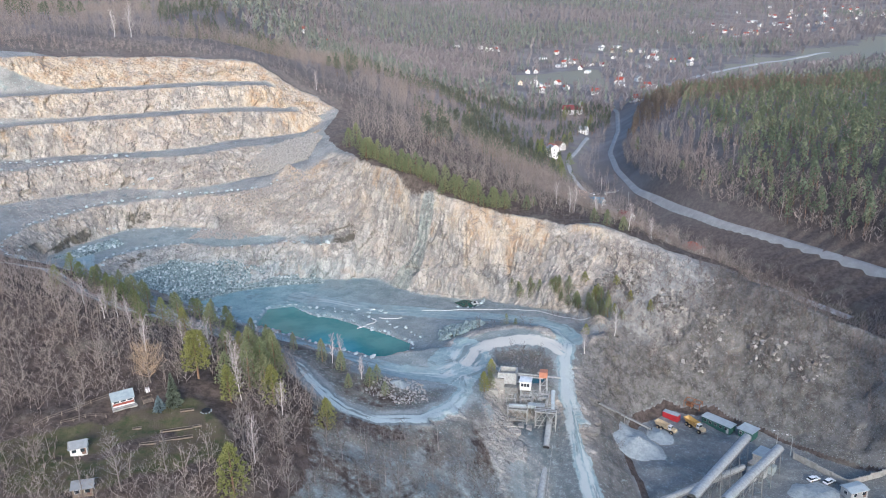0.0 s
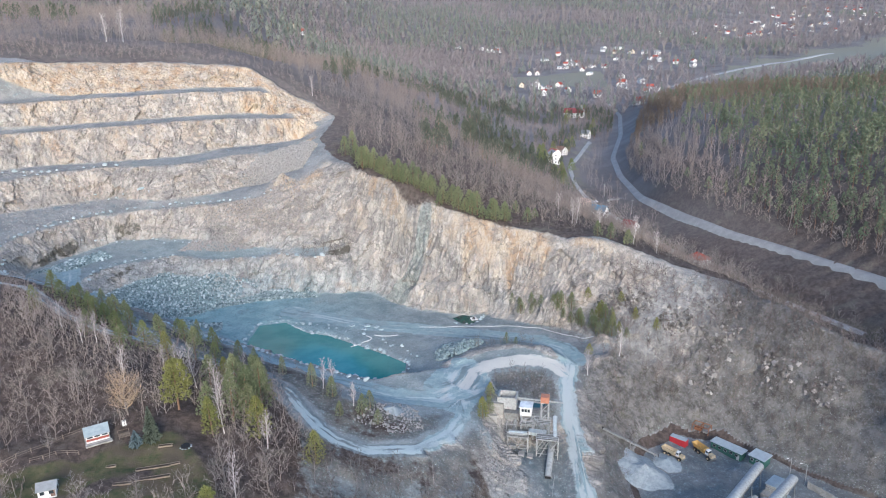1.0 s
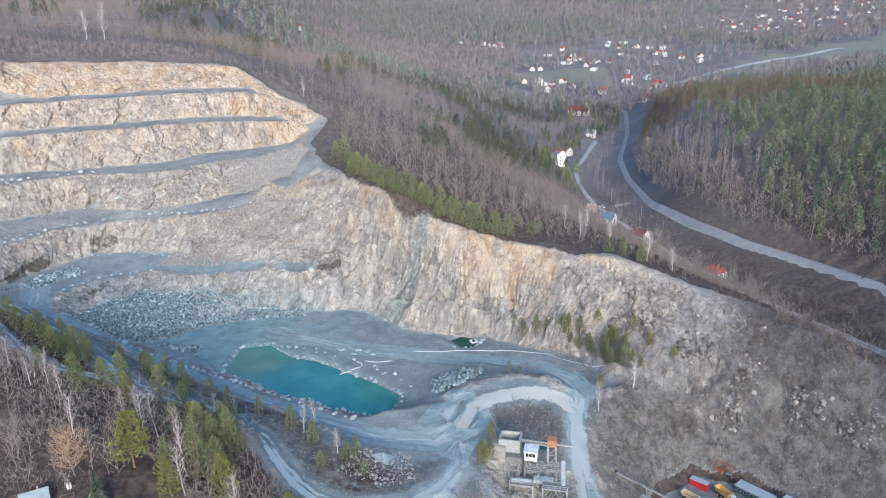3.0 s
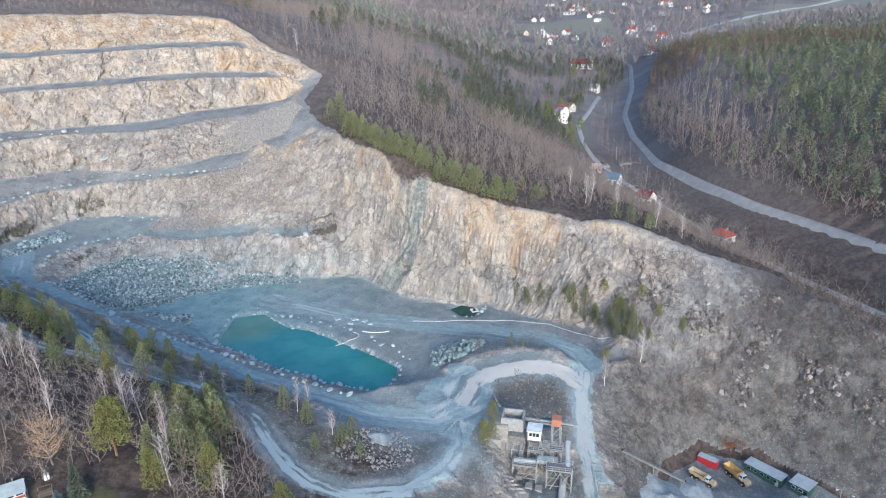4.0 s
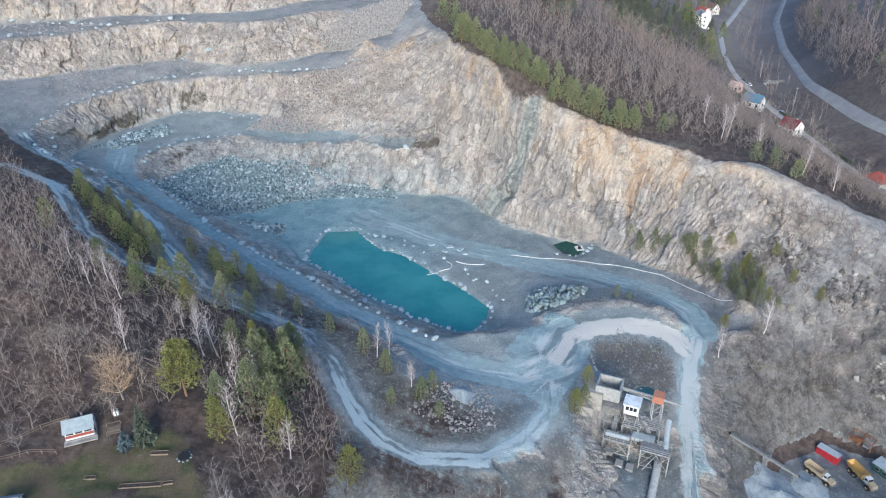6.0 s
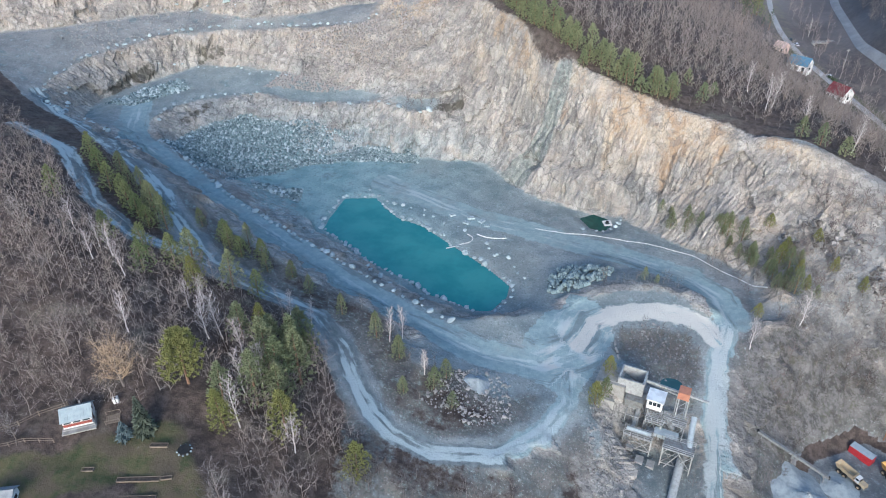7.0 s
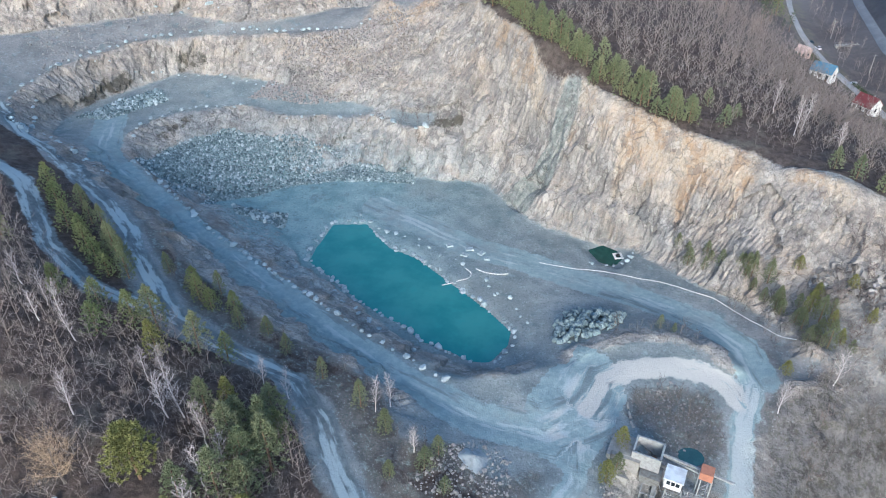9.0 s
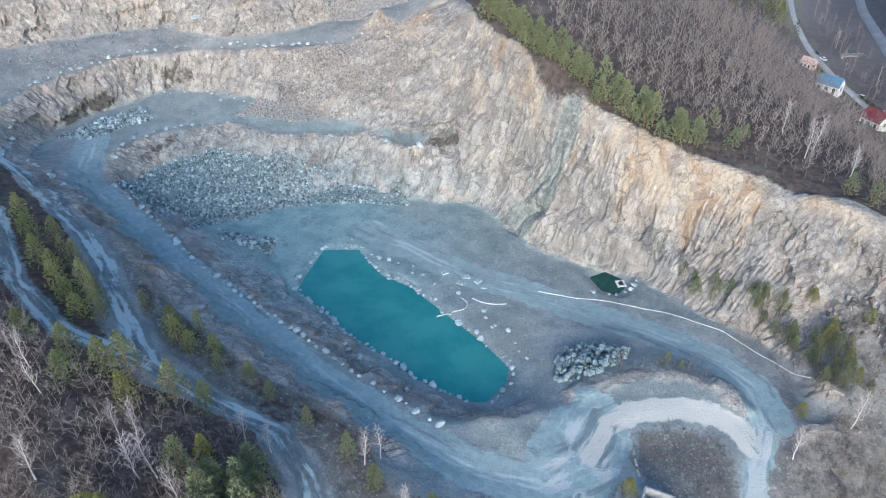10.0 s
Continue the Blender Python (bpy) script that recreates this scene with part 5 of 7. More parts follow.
def scatter(poly, gap, seed):
    """Jittered places about gap apart inside a polygon."""
    r = np.random.default_rng(seed)
    (x0, y0), (x1, y1) = np.min(poly, 0), np.max(poly, 0)
    x, y = np.meshgrid(np.arange(x0, x1, gap), np.arange(y0, y1, gap))
    x, y = x.ravel() + r.uniform(-0.5, 0.5, x.size) * gap, y.ravel() + r.uniform(-0.5, 0.5, y.size) * gap
    ok = inside([tuple(p) for p in poly], x, y)
    return x[ok], y[ok]


def one_mesh(built, a=0, b=1):
    """Trunk and crown of a small tree in one set of arrays, with material numbers."""
    v1, f1 = built[0].arrays()
    v2, f2 = built[1].arrays()
    return np.concatenate([v1, v2]), np.concatenate([f1, f2 + len(v1)]), np.concatenate([np.full(len(f1), a), np.full(len(f2), b)])


def wood(name, label, shapes, mats, x, y, lo, hi, seed, pick=None):
    """A wood in one mesh: every tree one of some shapes, turned and scaled."""
    r = np.random.default_rng(seed)
    z = ground_many(x, y)
    kind = r.integers(0, len(shapes), len(x)) if pick is None else pick
    vs, fs, ms, ts, n = [], [], [], [], 0
    for k, (v, f, m) in enumerate(shapes):
        s = np.flatnonzero(kind == k)
        if not len(s):
            continue
        a, size = r.uniform(0, 6.283, len(s)), r.uniform(lo, hi, len(s))
        c, sn = np.cos(a) * size, np.sin(a) * size
        w = np.stack([v[None, :, 0] * c[:, None] - v[None, :, 1] * sn[:, None] + x[s, None],
                      v[None, :, 0] * sn[:, None] + v[None, :, 1] * c[:, None] + y[s, None],
                      v[None, :, 2] * size[:, None] * r.uniform(0.85, 1.15, (len(s), 1)) + z[s, None] - 0.2], -1)
        vs.append(w.reshape(-1, 3))
        fs.append((f[None] + (np.arange(len(s)) * len(v))[:, None, None] + n).reshape(-1, 3))
        ms.append(np.tile(m, len(s)))
        ts.append(np.repeat(r.random(len(s)), len(v)))
        n += len(s) * len(v)
    me = mesh_of(name, np.concatenate(vs), np.concatenate(fs), mats, np.concatenate(ms), np.concatenate(ts))
    return tagged(new(name, me), label, "trees", kind="stuff")


def clear_of(x, y, lines):
    """Keeps places that are far enough from each line."""
    ok = np.ones(len(x), bool)
    for line, gap in lines:
        ok &= away(line, x, y) > gap
    return ok


def sketch_tree(seed, height, width, blades, w, conifer=False):
    """A far tree: a stem and a handful of blades that make its outline."""
    r = np.random.default_rng(seed)
    trunk, crown = Geo(), Geo()
    ribbon(trunk, np.zeros(3), np.array((0, 0, 1.0)), height, 0.45, r)
    for k in range(blades):
        a, t = k * 2.4, 0.25 + 0.7 * k / blades
        o = np.array((math.cos(a), math.sin(a), 0))
        if conifer:
            ribbon(crown, np.array((0, 0, height * min(1, t + 0.12))), o * width * 0.5 * (1.1 - t) + (0, 0, -height * 0.16), height * 0.17 + width * 0.5 * (1.1 - t), w * (1.25 - t), r)
        else:
            ribbon(crown, np.array((0, 0, height * t * 0.8)), o + (0, 0, r.uniform(0.9, 1.8)), width * r.uniform(0.7, 1.1), w, r)
    return trunk, crown


def crowned_pine(seed, height, width, clumps, blades, low):
    """A mid-distance pine: a bare stem and a rounded, broken crown in its upper part."""
    r = np.random.default_rng(seed)
    trunk, crown = Geo(), Geo()
    ribbon(trunk, np.zeros(3), np.array((0, 0, 1.0)), height, 0.42, r)
    for k in range(clumps):
        t = low + (1 - low) * (k + r.random()) / clumps
        a = k * 2.39996 + r.uniform(-0.4, 0.4)
        u = (t - low) / (1 - low)
        rad = width / 2 * (1 - u) ** 0.7 * (0.5 + 0.5 * min(1, u * 4)) * math.sqrt(r.uniform(0.2, 1))
        p = np.array((math.cos(a) * rad, math.sin(a) * rad, height * t))
        for _ in range(blades):
            d = r.normal(0, 0.8, 3) + (math.cos(a), math.sin(a), 0.5)
            d /= np.linalg.norm(d)
            size = r.uniform(0.9, 1.5)
            ribbon(crown, p - d * size * 0.35, d, size, size * 0.7, r)
    return trunk, crown


SHRUBS = [one_mesh(bare_tree(300 + k, 4.6 + 0.6 * k, 2.9, 8, 6, 0.08, 0.75, 0.05, 0.058, 3, 3, 0.72)) for k in range(5)]
MID_BARE = [one_mesh(bare_tree(320 + k, 9.6 + 0.8 * k, 3.7, 9, 6, 0.09, 0.85, 0.2, 0.10, 1, 3, 0.8)) for k in range(5)]
MID_CONIFER = [one_mesh(crowned_pine(340 + k, 10.5 + 0.9 * k, 4.2 + 0.3 * k, 24, 4, (0.25, 0.42, 0.3, 0.5, 0.36)[k])) for k in range(5)]
SCRUB = [one_mesh(bare_tree(310 + k, 4.2 + 0.5 * k, 2.5, 8, 5, 0.09, 0.8, 0.06, 0.13, 2, 3, 0.85)) for k in range(5)]
SCRUB_TWIG = leafy("scrub_twigs", (0.105, 0.088, 0.077), (0.195, 0.168, 0.150), (0.055, 0.046, 0.04))
LOW_BARE = [one_mesh(bare_tree(350 + k, 3.6 + 0.4 * k, 2.3, 6, 5, 0.07, 0.9, 0.05, 0.15, 1, 3, 0.9)) for k in range(4)]
HILL_BARE = [one_mesh(bare_tree(330 + k, 11.5 + k, 3.2, 8, 4, 0.17, 1.0, 0.3, 0.2, 1, 3)) for k in range(4)]
FAR_BARE = [one_mesh(sketch_tree(360 + k, 13.0, 6.5, 9, 1.3)) for k in range(3)]
FAR_CONIFER = [one_mesh(sketch_tree(370 + k, 15.0, 6.0, 10, 2.9, True)) for k in range(3)]

ROADS = [(ROAD_W, 4.2), (ROAD_W2, 3.8), (HAUL, 7)]
# thicket on the hill over the garden
x, y = scatter([(-215, 232), (-150, 226), (-124, 214), (-104, 196), (-90, 186), (-74, 180), (-60, 174), (-46, 172), (-38, 160), (-30, 151), (-33, 148), (-34, 130), (-38, 90), (-60, 80), (-150, 100), (-215, 150)], 2.75, 31)
ok = clear_of(x, y, ROADS) & (away([(-84, 126), (-72, 132), (-58, 137), (-50, 133), (-56, 124), (-70, 122)], x, y) > 6.5) & (away([(-64, 138), (-54, 146)], x, y) > 4.0)
wood("thicket", "dense leafless brown thicket on the hillside", SHRUBS, [BARK, THICKET_TWIG], x[ok], y[ok], 0.65, 1.35, 41)
# scrub in and round the quarry
sx, sy = [], []
for poly, gap, seed in (([(-112, 222), (-96, 209), (-78, 198), (-60, 189), (-48, 188), (-34, 183), (-22, 176), (-22, 164), (-36, 176), (-56, 183), (-76, 190), (-98, 208)], 4.0, 51),
                        ([(-126, 212), (-106, 198), (-92, 189), (-78, 184), (-92, 197), (-112, 214)], 3.4, 52),
                        ([(46, 222), (58, 244), (84, 240), (108, 232), (112, 214), (128, 196), (112, 178), (94, 186), (82, 198), (66, 204), (52, 196), (42, 180), (40, 165), (44, 160), (50, 180)], 3.0, 53),
                        ([(60, 206), (84, 203), (104, 188), (120, 170), (114, 168), (100, 178), (84, 192), (66, 201)], 2.6, 54),
                        ([(8, 217), (20, 220), (29, 218), (30, 221), (18, 223), (8, 220)], 2.0, 55), ([(12, 201), (20, 205), (27, 204), (31, 197), (30, 188), (27, 193), (20, 196), (13, 196)], 1.9, 56),
                        ([(-60, 287), (-38, 288), (-42, 294), (-60, 293)], 2.5, 57), ([(-44, 297), (-20, 281), (-4, 270), (12, 262), (36, 250), (46, 240), (34, 240), (14, 254), (-10, 268), (-30, 286)], 7.0, 58),
                        ([(30, 240), (44, 232), (50, 222), (44, 216), (40, 226), (30, 236)], 2.6, 59), ([(26, 195), (30, 190), (30, 160), (26, 160)], 3.0, 60)):
    a, b = scatter(poly, gap, seed)
    sx.append(a), sy.append(b)
for line, gap, seed in (([(-50, 334), (-35, 312), (-26, 301), (-15, 289), (-7, 283.5), (6, 275), (22, 267)], 1.6, 5), ([(22, 267), (38, 262.5), (58, 253.5), (82, 247), (100, 241)], 2.2, 6)):
    p = along(line, gap)
    sx.append(p[:, 0] + np.random.default_rng(seed).normal(0, 1.2, len(p))), sy.append(p[:, 1] + np.random.default_rng(seed + 9).normal(0.6, 1.0, len(p)))
x, y = np.concatenate(sx), np.concatenate(sy)
ok = clear_of(x, y, [(ROAD_W, 4.0), (ROAD_W2, 3.6), (HAUL, 6.5), (ROAD_EAST, 5.5), (LOOP, 4.5), (ROAD_DOWN, 4.2)]) & ~inside([p[:2] for p in YARD[:-1]], x, y)
wood("scrub", "leafless grey scrub on rocky slopes", SCRUB, [BARK, SCRUB_TWIG], x[ok], y[ok], 0.3, 0.75, 61)
x, y = scatter([(50, 186), (58, 199), (66, 206), (84, 204), (104, 190), (122, 172), (136, 176), (124, 200), (112, 214), (106, 236), (92, 236), (90, 222), (76, 214), (60, 211), (46, 196)], 3.3, 63)
ok = clear_of(x, y, [(ROAD_DOWN, 4.5)]) & ~inside([p[:2] for p in YARD[:-1]], x, y)
wood("scrub", "leafless brown scrub on the slope above the yard", SCRUB, [BARK, SCRUB_TWIG], x[ok], y[ok], 0.55, 1.1, 64)
x, y = scatter([(-34, 150), (-24, 150), (-8, 153), (3, 158), (8, 150), (11, 130), (11, 92), (-36, 92), (-32, 130)], 3.6, 65)
wood("scrub", "young leafless grey trees on the bank below the bend", SCRUB, [GREY_TWIG, SCRUB_TWIG], x, y, 0.6, 1.2, 66)
x, y = scatter([(48, 226), (58, 244), (84, 240), (108, 234), (116, 214), (132, 196), (116, 174), (96, 186), (82, 200), (66, 206), (54, 204), (44, 190), (41, 168), (46, 205)], 2.9, 161)
r_s = np.random.default_rng(162)
ok = (r_s.random(len(x)) < 0.45 + 0.9 * fractal(x, y, 14, 2, 163) + 0.3 * step01(215, 195, y)) & clear_of(x, y, [(ROAD_DOWN, 4.5)]) & ~inside([p[:2] for p in YARD[:-1]], x, y)
x, y = x[ok], y[ok]
wood("scrub", "brown and mauve leafless bushes on the slope above the yard", LOW_BARE, [BARK, leafy("slope_twigs", (0.165, 0.128, 0.115), (0.265, 0.215, 0.198), (0.09, 0.07, 0.062))], x, y, 0.55, 1.25, 164)
# the strip of young trees along the rim and down to the valley
x, y = scatter([(-22, 304), (-4, 291), (12, 284), (30, 275), (60, 259), (86, 251), (106, 244), (118, 226), (150, 200), (160, 232), (134, 270), (112, 300), (92, 332), (74, 372), (40, 330), (10, 310)], 4.2, 71)
ok = clear_of(x, y, [(LANE, 6), (CREST, 4.5), (MAIN_ROAD, 6)]) & (away([(36, 262), (60, 254), (84, 247)], x, y) > 4.5)
wood("young_wood", "young leafless trees between the quarry rim and the valley", SCRUB[2:] + MID_BARE[:2], [BARK, GREY_TWIG], x[ok], y[ok], 0.7, 1.15, 72, np.random.default_rng(3).integers(0, 4, len(x))[ok])
# the wooded ridge behind the quarry
x, y = scatter([(-300, 352), (-240, 345), (-196, 368), (-162, 388), (-132, 401), (-104, 402), (-84, 402), (-60, 394), (-50, 396), (-70, 407), (-106, 413), (-150, 414), (-196, 394), (-300, 400)], 3.0, 67)
wood("scrub", "low brown bushes along the top of the quarry", SCRUB, [BARK, TWIG], x, y, 0.35, 0.8, 68)
RIDGE_WOOD = [(-420, 460), (-300, 405), (-230, 385), (-196, 392), (-150, 412), (-106, 411), (-70, 405), (-50, 394), (-50, 350), (-38, 325), (-22, 308), (0, 300), (24, 300), (44, 312), (70, 340), (78, 372), (66, 410),
              (58, 460), (56, 520), (40, 600), (10, 700), (-60, 760), (-300, 760), (-450, 640)]
x, y = scatter(RIDGE_WOOD, 4.9, 81)
deep = np.hypot(x, y)
keep = (np.random.default_rng(82).random(len(x)) < np.clip((330 / deep) ** 1.2, 0.25, 1)) & clear_of(x, y, [(LANE, 7)])
x, y = x[keep], y[keep]
conifer = ((fractal(x, y, 60, 2, 83) + 0.9 * step01(-10, 45, x) * step01(380, 460, y) + 0.3 * step01(420, 600, y)) > 0.42) & (y > 330)
wood("bare_wood", "leafless grey-brown wood on the ridge behind the quarry", MID_BARE, [BARK, RIDGE_TWIG], x[~conifer], y[~conifer], 0.75, 1.15, 84)
wood("conifer_wood", "dark green conifers on the flank of the ridge", MID_CONIFER, [PINE_BARK, VALLEY_PINE], x[conifer], y[conifer], 0.75, 1.1, 85)
# valley bottom
x, y = scatter([(104, 340), (116, 400), (100, 480), (118, 560), (150, 640), (170, 760), (120, 780), (90, 640), (70, 560), (88, 470), (90, 410), (104, 352)], 6.0, 91)
ok = clear_of(x, y, [(LANE, 7), (MAIN_ROAD, 7)])
wood("bare_wood", "leafless trees along the valley stream", HILL_BARE[:3], [GREY_TWIG, TWIG], x[ok], y[ok], 0.35, 0.75, 92)
x, y = scatter([(120, 335), (134, 300), (160, 250), (200, 200), (170, 220), (140, 262), (118, 308)], 4.5, 93)
ok = clear_of(x, y, [(LANE, 6), (MAIN_ROAD, 6)])
wood("bare_wood", "leafless trees along the valley stream", SHRUBS, [BARK, GREY_TWIG], x[ok], y[ok], 0.7, 1.2, 94)
x, y = scatter([(58, 410), (60, 470), (50, 560), (20, 640), (-10, 760), (40, 790), (175, 790), (150, 660), (128, 640), (118, 600), (100, 560), (84, 520), (76, 470), (76, 420)], 6.5, 191)
ok = clear_of(x, y, [(LANE, 6), (MAIN_ROAD, 7), ([(88, 498), (88, 520)], 9)])
x, y = x[ok], y[ok]
green = fractal(x, y, 30, 2, 193) > -0.1
wood("bare_wood", "leafless trees round the houses of the valley", MID_BARE[:3], [BARK, TWIG], x[~green], y[~green], 0.5, 0.95, 192)
wood("conifer_wood", "dark conifers round the houses of the valley", MID_CONIFER, [PINE_BARK, VALLEY_PINE], x[green], y[green], 0.5, 0.85, 194)
# the hill across the valley
HILL_WOOD = [(180, 268), (166, 292), (152, 322), (138, 350), (128, 378), (120, 414), (124, 480), (136, 545), (166, 640), (196, 740), (330, 760), (520, 760), (560, 600), (540, 380), (460, 200), (240, 190)]
x, y = scatter(HILL_WOOD, 5.2, 95)
r_h = np.random.default_rng(96)
keep = clear_of(x, y, [(MAIN_ROAD, 7)]) & (r_h.random(len(x)) < np.clip((380 / np.hypot(x, y)) ** 1.3, 0.25, 1))
x, y = x[keep], y[keep]
green = (0.8 * fractal(x, y, 50, 3, 97) + 1.1 * step01(2, 40, x - 130 - 0.1 * (y - 350) + np.maximum(0, 330 - y) * 0.8 - 20 * step01(330, 280, y)) - 0.75 * step01(480, 600, y) + 0.35 * r_h.normal(0, 1, len(x))) > 0.5
tan = ~green & (step01(480, 600, y) + 0.3 * r_h.random(len(x)) > 0.6)
wood("conifer_wood", "green conifer wood on the hill across the valley", MID_CONIFER, [PINE_BARK, FAR_PINE], x[green], y[green], 0.6, 1.2, 98)
wood("bare_wood", "leafless brown wood at the foot of the hill", HILL_BARE, [GREY_TWIG, TWIG], x[~green & ~tan], y[~green & ~tan], 0.7, 1.15, 99)
wood("larch_wood", "tan leafless larches on top of the hill", MID_CONIFER, [PINE_BARK, leafy("larch_twigs", (0.185, 0.150, 0.120), (0.235, 0.195, 0.155), (0.12, 0.098, 0.08))], x[tan], y[tan], 0.8, 1.1, 100)
x, y = scatter([(205, 215), (178, 268), (164, 292), (150, 322), (136, 350), (126, 378), (117, 414), (120, 480), (132, 545), (150, 545), (142, 480), (140, 420), (148, 385), (160, 355), (178, 325), (200, 290), (240, 220)], 3.3, 107)
ok = clear_of(x, y, [(MAIN_ROAD, 4.5)])
wood("undergrowth", "dense purple-brown undergrowth at the foot of the hill", LOW_BARE, [BARK, THICKET_TWIG], x[ok], y[ok], 0.8, 1.5, 108)
x, y = scatter([(-30, 322), (-14, 296), (10, 281), (34, 269), (60, 257), (88, 249), (108, 240), (124, 222), (165, 205), (150, 262), (124, 300), (108, 330), (96, 362), (70, 372), (40, 330), (10, 306)], 3.3, 109)
ok = clear_of(x, y, [(LANE, 4), (CREST, 1.6), (MAIN_ROAD, 4.5)])
wood("undergrowth", "low tan undergrowth behind the quarry rim", LOW_BARE, [BARK, THICKET_TWIG], x[ok], y[ok], 0.4, 1.0, 110)
# far hills
x, y = scatter([(-1500, 700), (-1900, 3000), (-1200, 3900), (1500, 3700), (2300, 2700), (1500, 900), (560, 640), (330, 760), (200, 740), (60, 740), (-300, 760)], 9.8, 101)
r_f = np.random.default_rng(102)
open_land = inside([(60, 800), (40, 1000), (130, 1400), (420, 1480), (560, 1300), (470, 1120), (330, 850), (200, 790)], x, y) | inside([(330, 1010), (380, 1090), (485, 1215), (690, 1330), (900, 1420), (860, 1250), (590, 985), (534, 1030), (490, 1060), (425, 1030)], x, y)
town = inside([(560, 1450), (560, 1800), (1300, 2050), (1500, 1800), (900, 1600)], x, y)
keep = (np.abs(x) < 200 + 0.68 * y) & (r_f.random(len(x)) < np.clip((1250 / y) ** 1.4, 0.2, 1)) & ~(open_land & (r_f.random(len(x)) > 0.35)) & ~(town & (r_f.random(len(x)) > 0.5)) & ~field[np.clip(np.rint(index_of(AX, x)).astype(int), 0, NX - 1), np.clip(np.rint(index_of(AY, y)).astype(int), 0, NY - 1)]
x, y = x[keep], y[keep]
green = fractal(x, y, 260, 3, 103) + 0.25 * r_f.normal(0, 1, len(x)) > 0.24
wood("conifer_wood", "conifer woods on the far hills, greyed by haze in their colour", FAR_CONIFER, [PINE_BARK, HAZE_PINE], x[green], y[green], 0.85, 1.3, 104)
wood("bare_wood", "leafless woods on the far hills, greyed by haze in their colour", FAR_BARE, [HAZE_TWIG, HAZE_TWIG], x[~green], y[~green], 0.85, 1.35, 105)


# ---- roads of the valley ----
def site(x, y, turn=0.0, sink=0.0):
    """Where a built thing stands: its sizes below are in metres."""
    return stand(x, y, turn, sink, 1 / PLAN)



ASPHALT = plain("worn_asphalt", (0.27, 0.265, 0.265), (0.34, 0.335, 0.33), 6, 0.9)
LANE_TOP = plain("pale_lane", (0.36, 0.355, 0.345), (0.45, 0.44, 0.43), 5, 0.9)


def road_strip(name, line, width, material, label):
    """A carriageway laid over the land, with a rounded line and a kerb's thickness."""
    pts = along(line, 4.0)[:, :2]
    for _ in range(4):
        pts[1:-1] = (pts[:-2] + 2 * pts[1:-1] + pts[2:]) / 4
    d = np.gradient(pts, axis=0)
    d /= np.linalg.norm(d, axis=1)[:, None]
    side = np.stack([-d[:, 1], d[:, 0]], 1) * width / 2
    g = Geo()
    n = len(pts)
    rows = []
    for k, lift in ((1.6, -0.5), (1, 0.3), (0, 0.36), (-1, 0.3), (-1.6, -0.5)):
        z = ground_many(*(pts + side * k).T) + lift
        if lift > 0:
            p = np.pad(z, 2, mode="edge")
            z = np.maximum.reduce([p[m:m + n] for m in range(5)])
        for _ in range(3):
            z[1:-1] = (z[:-2] + 2 * z[1:-1] + z[2:]) / 4
        rows.append(np.column_stack([pts + side * k, z]))
    v = np.concatenate(rows)
    g.quads(v, [(r * n + i, (r + 1) * n + i, (r + 1) * n + i + 1, r * n + i + 1) for r in range(4) for i in range(n - 1)])
    ob = new(name, g.mesh(name, material, smooth=True))
    return tagged(ob, label, "road", kind="structure")


road_strip("road", MAIN_ROAD, 2.8, ASPHALT, "grey asphalt road along the foot of the wooded hill")
road_strip("road", LANE, 2.4, LANE_TOP, "narrow pale lane past the houses in the valley")
road_strip("road", [(300, 990, 17), (360, 1060, 19), (440, 1120, 24), (530, 1180, 30), (640, 1250, 38)], 7, LANE_TOP, "pale track climbing beside a field")

# ---- building materials ----
WHITE = plain("white_render", (0.78, 0.77, 0.75), (0.70, 0.69, 0.67), 2.5, 0.85, stain=0.15)
CREAM = plain("cream_render", (0.66, 0.58, 0.46), (0.60, 0.53, 0.42), 2.5, 0.85, stain=0.15)
PINK = plain("pale_pink_render", (0.66, 0.50, 0.44), None, 2.5, 0.85, stain=0.1)
GREY_WALL = plain("grey_render", (0.45, 0.45, 0.44), None, 2.5, 0.85)
CONCRETE = plain("stained_concrete", (0.38, 0.37, 0.345), (0.28, 0.265, 0.24), 1.6, 0.9)
RED_TILE = plain("red_roof_tiles", (0.40, 0.095, 0.065), (0.33, 0.075, 0.055), 1.5, 0.8, stain=0.25)
WINE_TILE = plain("wine_red_roof", (0.20, 0.055, 0.06), (0.16, 0.045, 0.05), 1.5, 0.7)
BROWN_TILE = plain("brown_roof_tiles", (0.20, 0.13, 0.10), None, 1.5, 0.85)
GREY_ROOF = plain("grey_roof", (0.30, 0.31, 0.32), (0.24, 0.25, 0.26), 1.5, 0.7)
TIN = plain("blue_grey_sheet_roof", (0.40, 0.455, 0.465), (0.33, 0.375, 0.39), 1.2, 0.55, 0.2, stain=0.2)
BLUE_TIN = plain("blue_sheet_roof", (0.13, 0.25, 0.36), (0.10, 0.20, 0.30), 1.5, 0.5, 0.1)
PALE_TIN = plain("pale_sheet_roof", (0.50, 0.545, 0.555), (0.42, 0.46, 0.47), 1.5, 0.6, 0.1)
STEEL = plain("dusty_grey_steel", (0.30, 0.305, 0.30), (0.21, 0.20, 0.185), 0.8, 0.7, 0.2)
PALE_STEEL = plain("dusty_pale_steel", (0.45, 0.455, 0.445), (0.33, 0.33, 0.315), 0.8, 0.75, 0.1)
RUST = plain("rusty_steel", (0.30, 0.145, 0.075), (0.22, 0.10, 0.055), 0.7, 0.9, 0.1)
ORANGE_RUST = plain("orange_primer_sheet", (0.50, 0.23, 0.14), (0.42, 0.19, 0.12), 0.8, 0.8)
